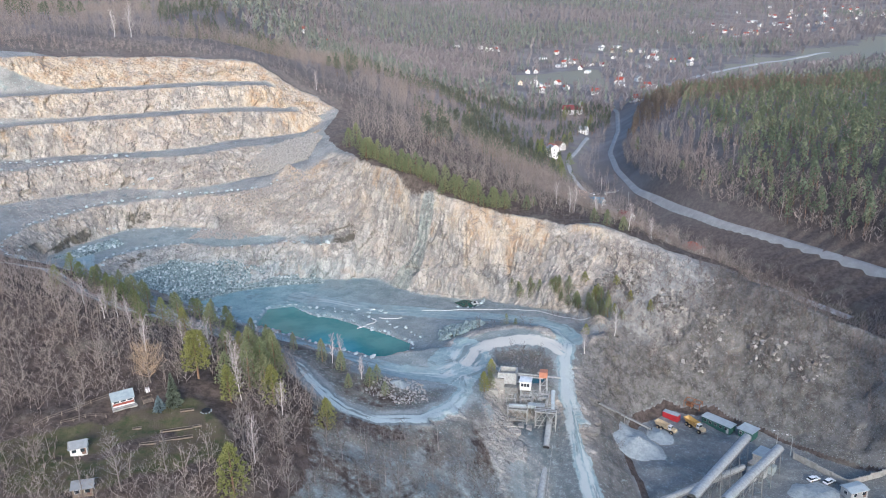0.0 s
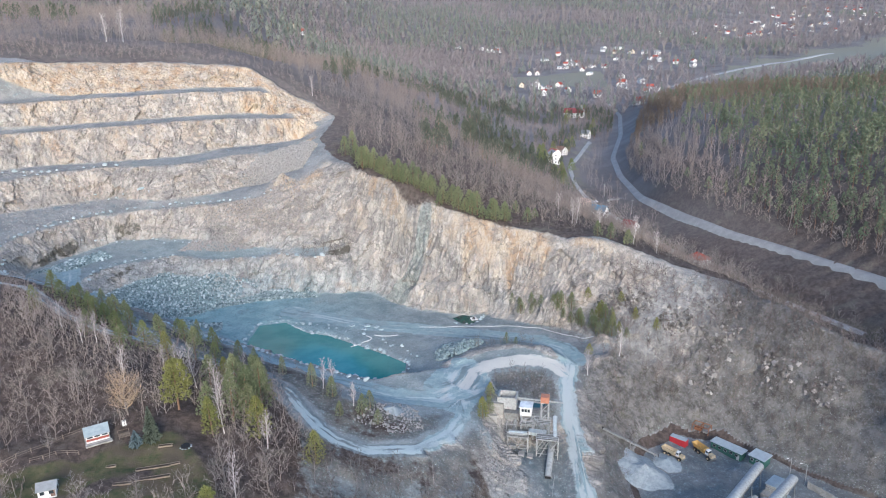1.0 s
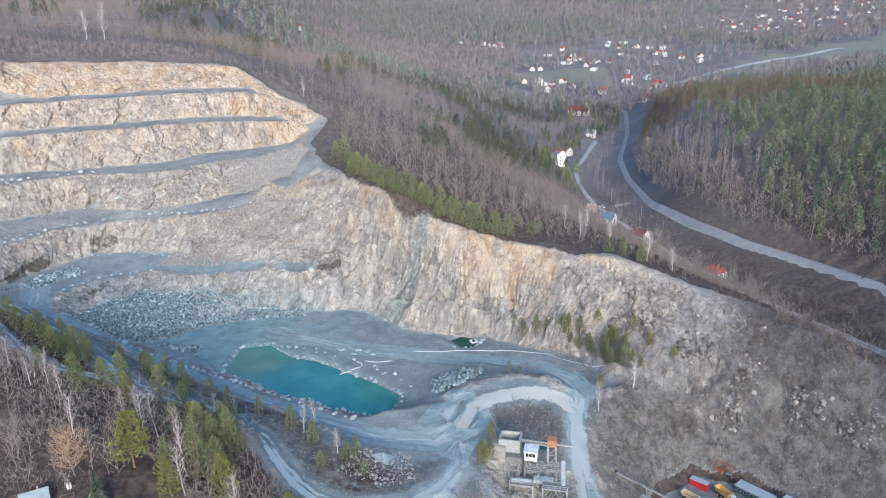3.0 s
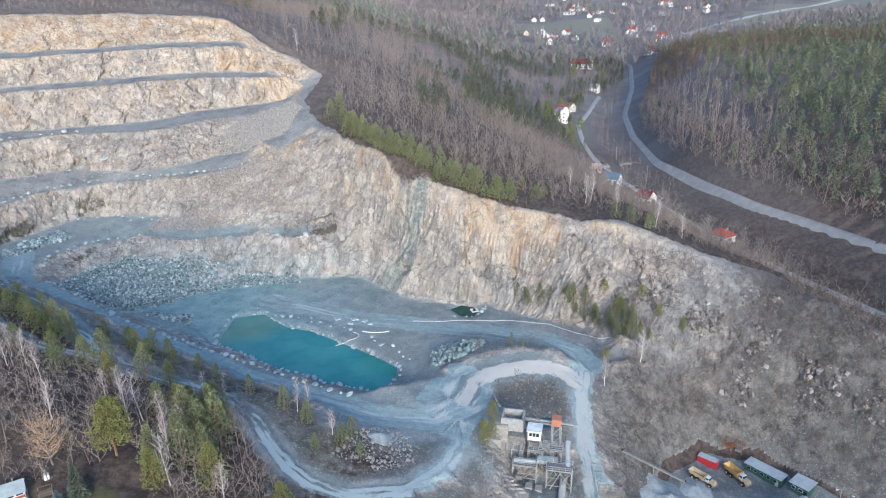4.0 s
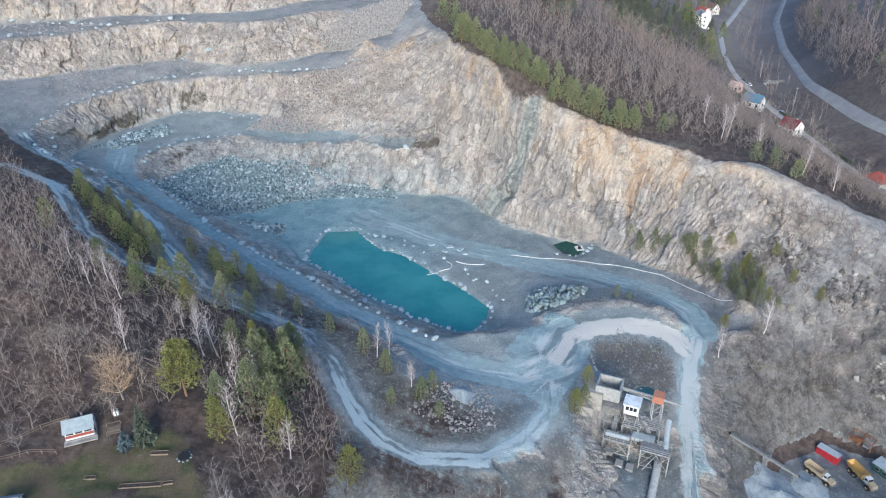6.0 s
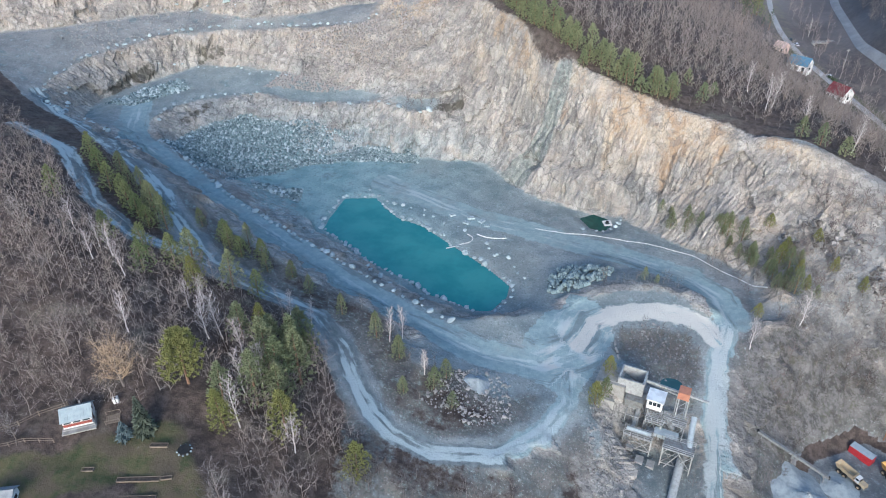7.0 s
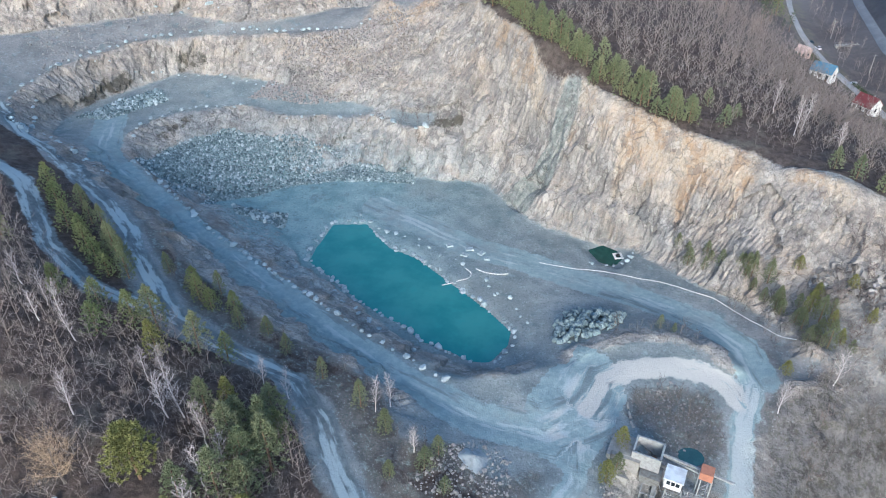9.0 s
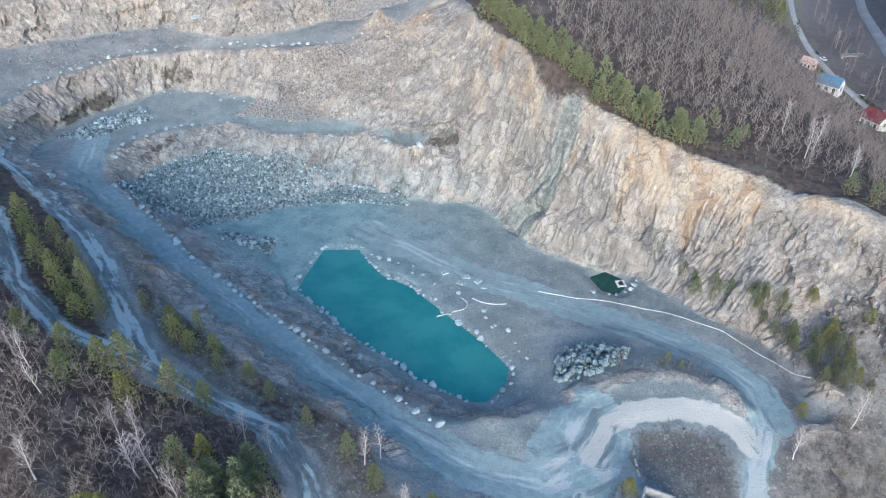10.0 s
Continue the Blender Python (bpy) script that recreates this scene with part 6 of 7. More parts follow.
GREEN_PAINT = plain("dark_green_sheet", (0.05, 0.13, 0.105), (0.04, 0.105, 0.09), 1.5, 0.6)
RED_PAINT = plain("red_paint", (0.50, 0.045, 0.055), (0.42, 0.04, 0.05), 1.2, 0.5, stain=0.2)
YELLOW = plain("dusty_yellow_paint", (0.62, 0.40, 0.12), (0.52, 0.35, 0.14), 0.9, 0.6)
SAND_PAINT = plain("dusty_sand_paint", (0.58, 0.46, 0.28), (0.48, 0.40, 0.28), 0.9, 0.7)
CAR_WHITE = plain("white_car_paint", (0.82, 0.82, 0.82), (0.78, 0.78, 0.78), 1.0, 0.25, stain=0.05)
CAR_DARK = plain("dark_car_paint", (0.06, 0.065, 0.075), None, 1.0, 0.25, stain=0.05)
RUBBER = plain("black_rubber", (0.035, 0.035, 0.036), None, 0.4, 0.9)
GLASS = plain("dark_window_glass", (0.035, 0.045, 0.055), None, 1.0, 0.08, stain=0.0)
WOOD = plain("weathered_timber", (0.27, 0.215, 0.16), (0.20, 0.16, 0.125), 0.7, 0.9)
RED_WOOD = plain("red_brown_boards", (0.30, 0.085, 0.06), (0.25, 0.07, 0.05), 0.7, 0.8)
SOIL = plain("dark_garden_soil", (0.065, 0.052, 0.042), (0.10, 0.082, 0.066), 0.6, 0.95)
HOSE = plain("white_hose", (0.75, 0.75, 0.73), None, 0.6, 0.6, stain=0.1)
HEDGE = leafy("dark_hedge", (0.05, 0.075, 0.04), (0.08, 0.10, 0.05), (0.03, 0.045, 0.025))


# ---- houses ----
def gable_walls(w, d, h, rise):
    """Four walls with gables at the two ends; the ridge runs along x."""
    g = Geo()
    x, y = w / 2, d / 2
    g.quads([(-x, -y, -1.2), (x, -y, -1.2), (x, y, -1.2), (-x, y, -1.2), (-x, -y, h), (x, -y, h), (x, y, h), (-x, y, h)], [(0, 1, 5, 4), (1, 2, 6, 5), (2, 3, 7, 6), (3, 0, 4, 7)])
    g.add([(-x, -y, h), (-x, y, h), (-x, 0, h + rise), (x, -y, h), (x, y, h), (x, 0, h + rise)], [(0, 2, 1), (3, 4, 5)])
    return g


def gable_roof(w, d, h, rise, eave=0.35, thick=0.16):
    """Two thick slopes that meet at the ridge."""
    g = Geo()
    x, y = w / 2 + eave, d / 2 + eave
    low = h - rise * eave / (d / 2)
    for s in (-1, 1):
        a = [(-x, s * y, low), (x, s * y, low), (x, 0, h + rise), (-x, 0, h + rise)]
        b = [(p[0], p[1], p[2] + thick) for p in a]
        g.quads(a + b, [(4, 5, 6, 7) if s < 0 else (7, 6, 5, 4), (0, 1, 5, 4), (1, 2, 6, 5), (3, 0, 4, 7), (0, 3, 2, 1)])
    return g


def hip_roof(w, d, h, rise, eave=0.4, ridge=0.35):
    g = Geo()
    x, y = w / 2 + eave, d / 2 + eave
    r = w * ridge / 2
    v = [(-x, -y, h), (x, -y, h), (x, y, h), (-x, y, h), (-r, 0, h + rise), (r, 0, h + rise), (-x, -y, h - 0.18), (x, -y, h - 0.18), (x, y, h - 0.18), (-x, y, h - 0.18)]
    g.quads(v, [(0, 1, 5, 4), (2, 3, 4, 5), (6, 7, 1, 0), (7, 8, 2, 1), (8, 9, 3, 2), (9, 6, 0, 3), (9, 8, 7, 6)])
    g.add([v[1], v[2], v[5], v[3], v[0], v[4]], [(0, 1, 2), (3, 4, 5)])
    return g


def slab(x, y, z, a, b, c):
    g = Geo()
    g.box((x, y, z), (a, b, c))
    return g


def window(parent, x, y, z, w, h, side, border=WHITE):
    """A window in a wall that looks along side ('x' or 'y'): a border and a dark pane, both proud of the wall."""
    s = 1 if (x if side == "x" else y) > 0 else -1
    big = (0.10, w + 0.2, h + 0.2) if side == "x" else (w + 0.2, 0.10, h + 0.2)
    small = (0.08, w, h) if side == "x" else (w, 0.08, h)
    ob = part("window", slab(x, y, z, *big), parent, material=border)
    part("pane", slab(x + (0.05 * s if side == "x" else 0), y + (0.05 * s if side == "y" else 0), z, *small), ob, "dark glass pane", GLASS)


def house(name, label, category, m, w, d, h, rise, wall, roof, floors=1, group="", hip=False, cols=3, chimney=True):
    ob = thing(name, label, category, m, group)
    part("wall", gable_walls(w, d, h, 0 if hip else rise), ob, material=wall)
    part("roof", hip_roof(w, d, h, rise) if hip else gable_roof(w, d, h, rise), ob, material=roof)
    if chimney:
        part("chimney", slab(w * 0.18, d * 0.12, h + rise * 0.9, 0.5, 0.5, 1.5), ob, material=CONCRETE)
    fh = h / floors
    for f in range(floors):
        for k in range(cols):
            x = (k + 0.5) / cols * w - w / 2
            window(ob, x, -d / 2 - 0.03, f * fh + fh * 0.58, min(1.2, w / cols * 0.5), fh * 0.42, "y")
        for s in (-1, 1):
            window(ob, s * (w / 2 + 0.03), 0.0, f * fh + fh * 0.58, 1.1, fh * 0.42, "x")
    part("door", slab(w * 0.32, -d / 2 - 0.05, 1.0, 0.95, 0.09, 2.0), ob, "dark wooden door", BROWN_TILE)
    return ob


# the cabin above the road
cabin = thing("garden_cabin", "small white garden cabin with a blue-grey seamed roof and red-brown boards", "cabin", site(-71.6, 138.0, 31, 0.1))
part("plinth", slab(0, -0.1, -0.2, 5.9, 4.7, 1.0), cabin, material=CONCRETE)
part("wall", gable_walls(5.3, 4.0, 2.3, 1.5), cabin, material=WHITE)
cabin_roof = part("roof", gable_roof(5.3, 4.0, 2.3, 1.5, 0.3, 0.12), cabin, "blue-grey sheet roof with raised seams", TIN)
for k in np.arange(-2.6, 2.7, 0.58):
    for s in (-1, 1):
        g = Geo()
        g.beam((k, s * 2.3, 2.22), (k, 0, 3.94), 0.07)
        part("seam", g, cabin_roof, material=TIN)
part("cladding", slab(0, -2.04, 1.05, 5.2, 0.08, 0.62), cabin, "red-brown board band under the windows", RED_WOOD)
for k in range(3):
    window(cabin, -1.7 + 1.7 * k, -2.03, 1.85, 1.35, 0.55, "y")
window(cabin, 2.68, 0.3, 2.4, 0.7, 0.8, "x")
part("door", slab(2.69, -0.9, 1.2, 0.08, 0.8, 1.9), cabin, "dark door in the gable", BROWN_TILE)
part("chimney", slab(0.8, 1.0, 3.7, 0.3, 0.3, 0.9), cabin, material=CONCRETE)
part("terrace", slab(0.1, -2.75, 0.05, 6.2, 1.3, 0.25), cabin, "narrow concrete terrace", CONCRETE)

deck = thing("garden_deck", "grey timber deck with a rail beside the cabin", "deck", site(-66.9, 139.6, 31, 0.0))
g = Geo()
for k in range(8):
    g.box((-1.2 + 0.34 * k, 0, 0.25), (0.3, 2.6, 0.08))
part("board", g, deck, material=WOOD)
for x, y in ((-1.3, -1.3), (1.3, -1.3), (-1.3, 1.3), (1.3, 1.3)):
    part("post", slab(x, y, 0.5, 0.1, 0.1, 1.2), deck, material=WOOD)
for y in (-1.3, 1.3):
    part("rail", slab(0, y, 1.05, 2.7, 0.07, 0.07), deck, material=WOOD)
tank = thing("water_tank", "white water tank beside the cabin", "water tank", site(-67.9, 142.3, 31))
part("tank", slab(0, 0, 0.65, 1.0, 1.0, 1.2), tank, material=WHITE)
part("cap", slab(0, 0, 1.3, 0.35, 0.35, 0.1), tank, material=CAR_DARK)

hut = house("garden_hut", "little white garden hut with a dark grey roof", "hut", site(-74.5, 123.8, 20, 0.1), 3.8, 3.2, 2.0, 1.1, WHITE, GREY_ROOF, cols=2, chimney=False)
house("garden_hut", "little wooden garden hut with a dark grey roof", "hut", site(-68.6, 113.2, 12, 0.1), 4.4, 3.4, 2.0, 1.0, WOOD, GREY_ROOF, cols=2, chimney=False)


def garden_bed(x, y, a, b, turn, label):
    ob = thing("garden_bed", label, "garden bed", site(x, y, turn), "garden beds")
    for s in (-1, 1):
        part("board", slab(0, s * b / 2, 0.15, a, 0.08, 0.4), ob, material=WOOD)
        part("board", slab(s * a / 2, 0, 0.15, 0.08, b, 0.4), ob, material=WOOD)
    part("soil", slab(0, 0, 0.12, a - 0.1, b - 0.1, 0.3), ob, "dark bare soil", SOIL)


for x, y, a, b, t in ((-57.5, 137.0, 3.4, 0.9, 12), (-58, 131.5, 8, 1.0, 14), (-57, 128.5, 8, 1.0, 14), (-62, 126.5, 4, 0.9, 10), (-66, 131, 2.2, 0.8, 14), (-54, 132.6, 2.0, 0.7, 20)):
    garden_bed(x, y, a, b, t, "timber-edged bed of dark bare soil in the garden")
ring_bed = thing("garden_ring", "round black tub edged with stones in the garden", "tub", site(-53.6, 137.4))
g = Geo()
g.tube([(0, 0, -0.2), (0, 0, 0.45)], [1.2, 1.2], 16)
part("tub", g, ring_bed, material=RUBBER)
for k in range(10):
    a = k * 0.628
    ob = new("stone", BOULDERS[k % 7])
    ob.parent = ring_bed
    ob.matrix_basis = pose(1.35 * math.cos(a), 1.35 * math.sin(a), 0.1) @ Matrix.Scale(0.45, 4)


def fence(points, label, gap=2.2, high=1.1):
    """A fence of posts with two rails."""
    pts = along(points, gap)
    ob = thing("fence", label, "fence", pose(*pts[0], ground(*pts[0])))
    base = Vector((*pts[0], ground(*pts[0])))
    heads = [Vector((x, y, ground(x, y))) - base for x, y in pts]
    for p in heads:
        part("post", slab(p.x, p.y, p.z + high / 2 - 0.1, 0.12, 0.12, high + 0.2), ob, material=WOOD)
    for a, b in zip(heads[:-1], heads[1:]):
        for z in (0.45, 0.9):
            g = Geo()
            g.beam(a + Vector((0, 0, z)), b + Vector((0, 0, z)), 0.07)
            part("rail", g, ob, material=WOOD)


fence([(-74.5, 139.5), (-78, 137), (-82, 132.5), (-86, 129)], "weathered timber fence curving away from the cabin")
fence([(-73.5, 133.8), (-77, 132.2), (-81, 130)], "low weathered timber fence above the vegetable garden", 1.6, 0.7)
fence([(-80, 126), (-78, 121), (-79, 115)], "weathered timber fence beside the garden huts")

# ---- the crusher ----
plant = thing("crusher_plant", "dusty grey stone crusher with a feed hopper, cabin, tower and chutes", "crusher", pose(0, 0, 0))
turn = radians(-13)
Z0 = -6.2


def plant_box(name, x, y, z, a, b, c, material, label="", taper=1.0, parent=plant):
    g = Geo()
    g.box((x, y, z), (a, b, c), turn, taper=taper)
    return part(name, g, parent, label, material)


def plant_bars(name, bars, w, material, label="", parent=plant):
    for a, b in bars:
        g = Geo()
        g.beam(a, b, w)
        part(name, g, parent, label, material)


# open hopper of four thick sides round a rusty throat
hx, hy = 15.7, 186.5
hop = plant_box("hopper", hx, hy, 2.3, 3.4, 2.4, 0.4, RUST, "rusty throat of the feed hopper")
for dx, dy, a, b in ((0, 2.0, 5.2, 0.35), (0, -2.0, 5.2, 0.35), (-2.45, 0, 0.35, 4.0), (2.45, 0, 0.35, 4.0)):
    c, s = math.cos(turn), math.sin(turn)
    plant_box("hopper_side", hx + dx * c - dy * s, hy + dx * s + dy * c, 4.0, a, b, 3.4, PALE_STEEL, parent=hop)
plant_box("feeder", 16.6, 184.4, 0.8, 3.2, 2.8, 2.2, STEEL, "steel feeder body under the hopper", 1.2)
plant_box("ramp_wall", 11.8, 184.8, 0.4, 5.2, 0.7, 7.4, CONCRETE, "stained concrete retaining wall")
plant_box("ramp_wall", 9.2, 187.2, 1.8, 0.7, 5.0, 4.8, CONCRETE, "stained concrete retaining wall")
plant_box("ramp_deck", 11.8, 187.6, 3.95, 4.4, 4.6, 0.4, CONCRETE, "pale concrete feed deck")
# no hole is cut: a black slab gives the opening its shade
plant_box("opening", 12.9, 184.35, -0.8, 1.4, 0.3, 3.2, RUBBER, "black slab for the shaded opening in the concrete wall")
plant_box("wing_wall", 11.0, 182.6, -1.0, 3.0, 0.5, 5.0, CONCRETE, "brown-stained concrete wing wall")
# control cabin on legs
cabx, caby = 20.4, 182.6
cab = plant_box("control_cabin", cabx, caby, 3.1, 3.0, 3.0, 2.4, WHITE, "white control cabin")
plant_box("cabin_roof", cabx, caby, 4.45, 3.5, 3.5, 0.22, plain("white_sheet_roof", (0.82, 0.83, 0.83), None, 2, 0.6, stain=0.1), "white flat roof", parent=cab)
for k in (-0.8, 0.0, 0.8):
    plant_box("window", cabx + k * math.cos(turn) + 1.52 * math.sin(turn), caby + k * math.sin(turn) - 1.52 * math.cos(turn), 3.5, 0.65, 0.08, 0.9, GLASS, "dark cabin window", parent=cab)
for dx in (-1.4, 1.4):
    for dy in (-1.4, 1.4):
        plant_bars("leg", [((cabx + dx, caby + dy, Z0), (cabx + dx, caby + dy, 2.0))], 0.22, PALE_STEEL)
plant_bars("brace", [((cabx - 1.4, caby - 1.4, Z0 + 1), (cabx + 1.4, caby - 1.4, 1.5)), ((cabx + 1.4, caby - 1.4, Z0 + 1), (cabx - 1.4, caby - 1.4, 1.5)), ((cabx + 1.4, caby - 1.4, Z0 + 1), (cabx + 1.4, caby + 1.4, 1.5))], 0.14, PALE_STEEL)
# tower with the orange box
tx, ty = 25.4, 182.6
tower = plant_box("tower_box", tx, ty, 6.2, 2.2, 2.2, 1.7, ORANGE_RUST, "orange primed sheet box on the tower")
for dx in (-0.95, 0.95):
    for dy in (-0.95, 0.95):
        plant_bars("leg", [((tx + dx, ty + dy, Z0), (tx + dx, ty + dy, 5.4))], 0.2, PALE_STEEL)
for z in (-4.5, -2.0, 0.5, 3.0):
    plant_bars("brace", [((tx - 0.95, ty - 0.95, z), (tx + 0.95, ty - 0.95, z + 2.2)), ((tx + 0.95, ty - 0.95, z), (tx + 0.95, ty + 0.95, z + 2.2)), ((tx - 0.95, ty - 0.95, z), (tx + 0.95, ty - 0.95, z)), ((tx + 0.95, ty - 0.95, z), (tx + 0.95, ty + 0.95, z))], 0.11, PALE_STEEL)
plant_bars("boom", [((18.5, 186.6, 4.4), (30.2, 182.4, 4.9)), ((18.7, 187.0, 3.7), (25.4, 183.6, 4.2))], 0.38, PALE_STEEL, "long pale steel boom")
# steel lattices that carry the walkways, chutes and the screen
def turned(x, y, dx, dy):
    return x + dx * math.cos(turn) - dy * math.sin(turn), y + dx * math.sin(turn) + dy * math.cos(turn)


def lattice(x, y, z, a, b, h, bar=0.15, bays=2):
    """A braced steel frame: posts, rings at both ends and crossed diagonals on each side."""
    corners = [turned(x, y, sx * a / 2, sy * b / 2) for sx, sy in ((-1, -1), (1, -1), (1, 1), (-1, 1))]
    for k, (cx, cy) in enumerate(corners):
        plant_bars("post", [((cx, cy, min(z, ground(cx, cy) - 0.2)), (cx, cy, z + h))], bar * 1.3, PALE_STEEL)
        nx_, ny_ = corners[(k + 1) % 4]
        for zz in (z + 0.3, z + h):
            plant_bars("ring_beam", [((cx, cy, zz), (nx_, ny_, zz))], bar, PALE_STEEL)
        n = bays if k % 2 == 0 else 1
        for m in range(n):
            p, q = [(cx + (nx_ - cx) * t, cy + (ny_ - cy) * t) for t in (m / n, (m + 1) / n)]
            plant_bars("brace", [((*p, z + 0.3), (*q, z + h)), ((*q, z + 0.3), (*p, z + h))], bar * 0.75, PALE_STEEL if m else STEEL)


def catwalk(x, y, z, a, b):
    """A grated deck with toe boards, posts and two rails on its long sides."""
    plant_box("walkway", x, y, z, a, b, 0.12, STEEL, "dusty steel walkway")
    for s in (-1, 1):
        rx_, ry_ = turned(x, y, 0, s * b / 2)
        for up, w in ((1.1, 0.09), (0.6, 0.07), (0.1, 0.12)):
            plant_box("rail", rx_, ry_, z + up, a, w, w, PALE_STEEL)
        for k in np.linspace(-a / 2, a / 2, max(3, int(a / 1.2) + 1)):
            px_, py_ = turned(x, y, k, s * b / 2)
            plant_box("rail_post", px_, py_, z + 0.55, 0.09, 0.09, 1.1, PALE_STEEL)


for x, y, z, a, b, h in ((20.4, 180.4, -4.6, 3.4, 2.0, 4.6), (24.2, 180.6, -4.8, 4.4, 2.2, 5.0), (25.2, 175.2, -5.6, 5.6, 2.6, 4.4), (17.6, 177.4, -5.2, 5.4, 1.6, 3.4), (16.4, 182.0, -5.0, 2.6, 2.2, 4.6)):
    lattice(x, y, z, a, b, h)
for x, y, z, a, b in ((20.6, 180.4, 0.1, 3.6, 1.4), (24.4, 180.6, 0.3, 4.6, 1.6), (25.2, 175.2, -1.1, 5.8, 2.8), (17.6, 177.4, -1.7, 5.6, 1.5)):
    catwalk(x, y, z, a, b)
screen = plant_box("screen", 22.9, 178.2, -1.4, 4.6, 1.9, 0.9, PALE_TIN, "pale blue vibrating screen box")
for k in (-1.6, -0.5, 0.6, 1.7):
    ex, ey = turned(22.9, 178.2, k, -0.98)
    plant_box("rib", ex, ey, -1.4, 0.14, 0.1, 0.95, STEEL, parent=screen)
plant_box("crusher_body", 20.0, 178.9, -2.4, 2.0, 1.8, 1.8, STEEL, "grey crusher body", 0.8)
plant_box("motor", 16.2, 175.4, -3.6, 1.4, 0.9, 0.9, STEEL, "grey electric motor")
for x, y in ((18.2, 173.9), (20.4, 173.6)):
    plant_box("pad", x, y, ground(x, y) + 0.25, 1.5, 1.8, 0.7, CONCRETE, "pale concrete footing")
duct = Geo()
duct.tube([turned(17.6, 177.4, -2.4, 0.1) + (-0.95,), turned(17.6, 177.4, 2.4, 0.1) + (-0.85,)], [0.48, 0.48], 10)
part("duct", duct, plant, "pale round conveyor cover", PALE_TIN)
duct = Geo()
duct.tube([(28.0, 181.2, 1.4), (27.6, 179.0, 0.4), (27.2, 175.6, -1.4)], [0.6, 0.55, 0.55], 10)
part("duct", duct, plant, "pale sloping steel duct", PALE_TIN)
plant_bars("chute", [((17.6, 183.4, 0.2), (16.6, 179.4, -2.6)), ((22.5, 181.0, 1.2), (24.0, 179.0, -0.6)), ((27.0, 176.4, -1.4), (26.6, 174.0, -3.0))], 0.7, STEEL, "steel chute")
plant_bars("strut", [((17.0, 185.0, -4), (20.5, 180.8, 1.5)), ((20.5, 180.8, -5), (17.4, 184.6, 1.5)), ((27.4, 177.2, -6), (27.4, 181.2, -0.5)), ((23.0, 174.2, -6.2), (25.2, 174.0, -1.8))], 0.14, PALE_STEEL)
ladder = Geo()
for s in (-1, 1):
    ladder.beam((22.6 + 0.25 * s, 179.0, -4.8), (22.6 + 0.25 * s, 181.2, 2.0), 0.08)
for k in range(12):
    t = (k + 0.5) / 12
    ladder.beam((22.35, 179.0 + 2.2 * t, -4.8 + 6.8 * t), (22.85, 179.0 + 2.2 * t, -4.8 + 6.8 * t), 0.06)
part("ladder", ladder, plant, "steep steel ladder to the cabin", PALE_STEEL)


def conveyor(name, label, a, b, width, foot=True, cover=True, material=PALE_STEEL, group=""):
    """A belt conveyor: two side girders, a belt, end drums, trestles to the ground and a half-round cover."""
    a, b = Vector(a), Vector(b)
    ob = thing(name, label, "conveyor", pose(0, 0, 0), group)
    d = (b - a).normalized()
    side = Vector((-d.y, d.x, 0)).normalized()
    up = d.cross(side) if d.cross(side).z > 0 else side.cross(d)
    for s in (-1, 1):
        g = Geo()
        g.beam(a + side * s * width / 2, b + side * s * width / 2, 0.16, 0.4)
        part("girder", g, ob, material=STEEL)
    g = Geo()
    q = [a + side * width * 0.45 + up * 0.22, a - side * width * 0.45 + up * 0.22, b - side * width * 0.45 + up * 0.22, b + side * width * 0.45 + up * 0.22]
    g.quads([tuple(p) for p in q] + [tuple(p - up * 0.06) for p in q], [(0, 1, 2, 3), (7, 6, 5, 4), (0, 3, 7, 4), (1, 5, 6, 2)])
    part("belt", g, ob, "dusty rubber belt", STEEL)
    if cover:
        n, v, f = int((b - a).length / 1.5) + 1, [], []
        for i in range(n + 1):
            p = a + (b - a) * (i / n)
            for j in range(7):
                w = math.pi * j / 6
                v.append(tuple(p + side * math.cos(w) * width * 0.52 + up * (0.25 + math.sin(w) * width * 0.4)))
        f = [(i * 7 + j, i * 7 + j + 1, (i + 1) * 7 + j + 1, (i + 1) * 7 + j) for i in range(n) for j in range(6)]
        g = Geo()
        g.quads(v, f)
        part("cover", g, ob, "pale half-round cover", material)
    for p in (a, b):
        g = Geo()
        g.tube([tuple(p - side * width * 0.5), tuple(p + side * width * 0.5)], [0.28, 0.28], 10)
        part("drum", g, ob, "end drum", RUBBER)
    if foot:
        n = max(2, int((b - a).length / 7))
        for i in range(n + 1):
            p = a + (b - a) * (0.06 + 0.88 * i / n)
            z = ground(p.x, p.y)
            if p.z - z < 0.5:
                continue
            for s in (-1, 1):
                g = Geo()
                q = p + side * s * width / 2
                g.beam((q.x + side.x * s * 0.4, q.y + side.y * s * 0.4, z - 0.3), q, 0.16)
                part("leg", g, ob, material=STEEL)
            if p.z - z > 1.5:
                g = Geo()
                g.beam((p.x - side.x * width * 0.6, p.y - side.y * width * 0.6, z + 0.5), p + side * width / 2, 0.1)
                part("brace", g, ob, material=STEEL)
    return ob


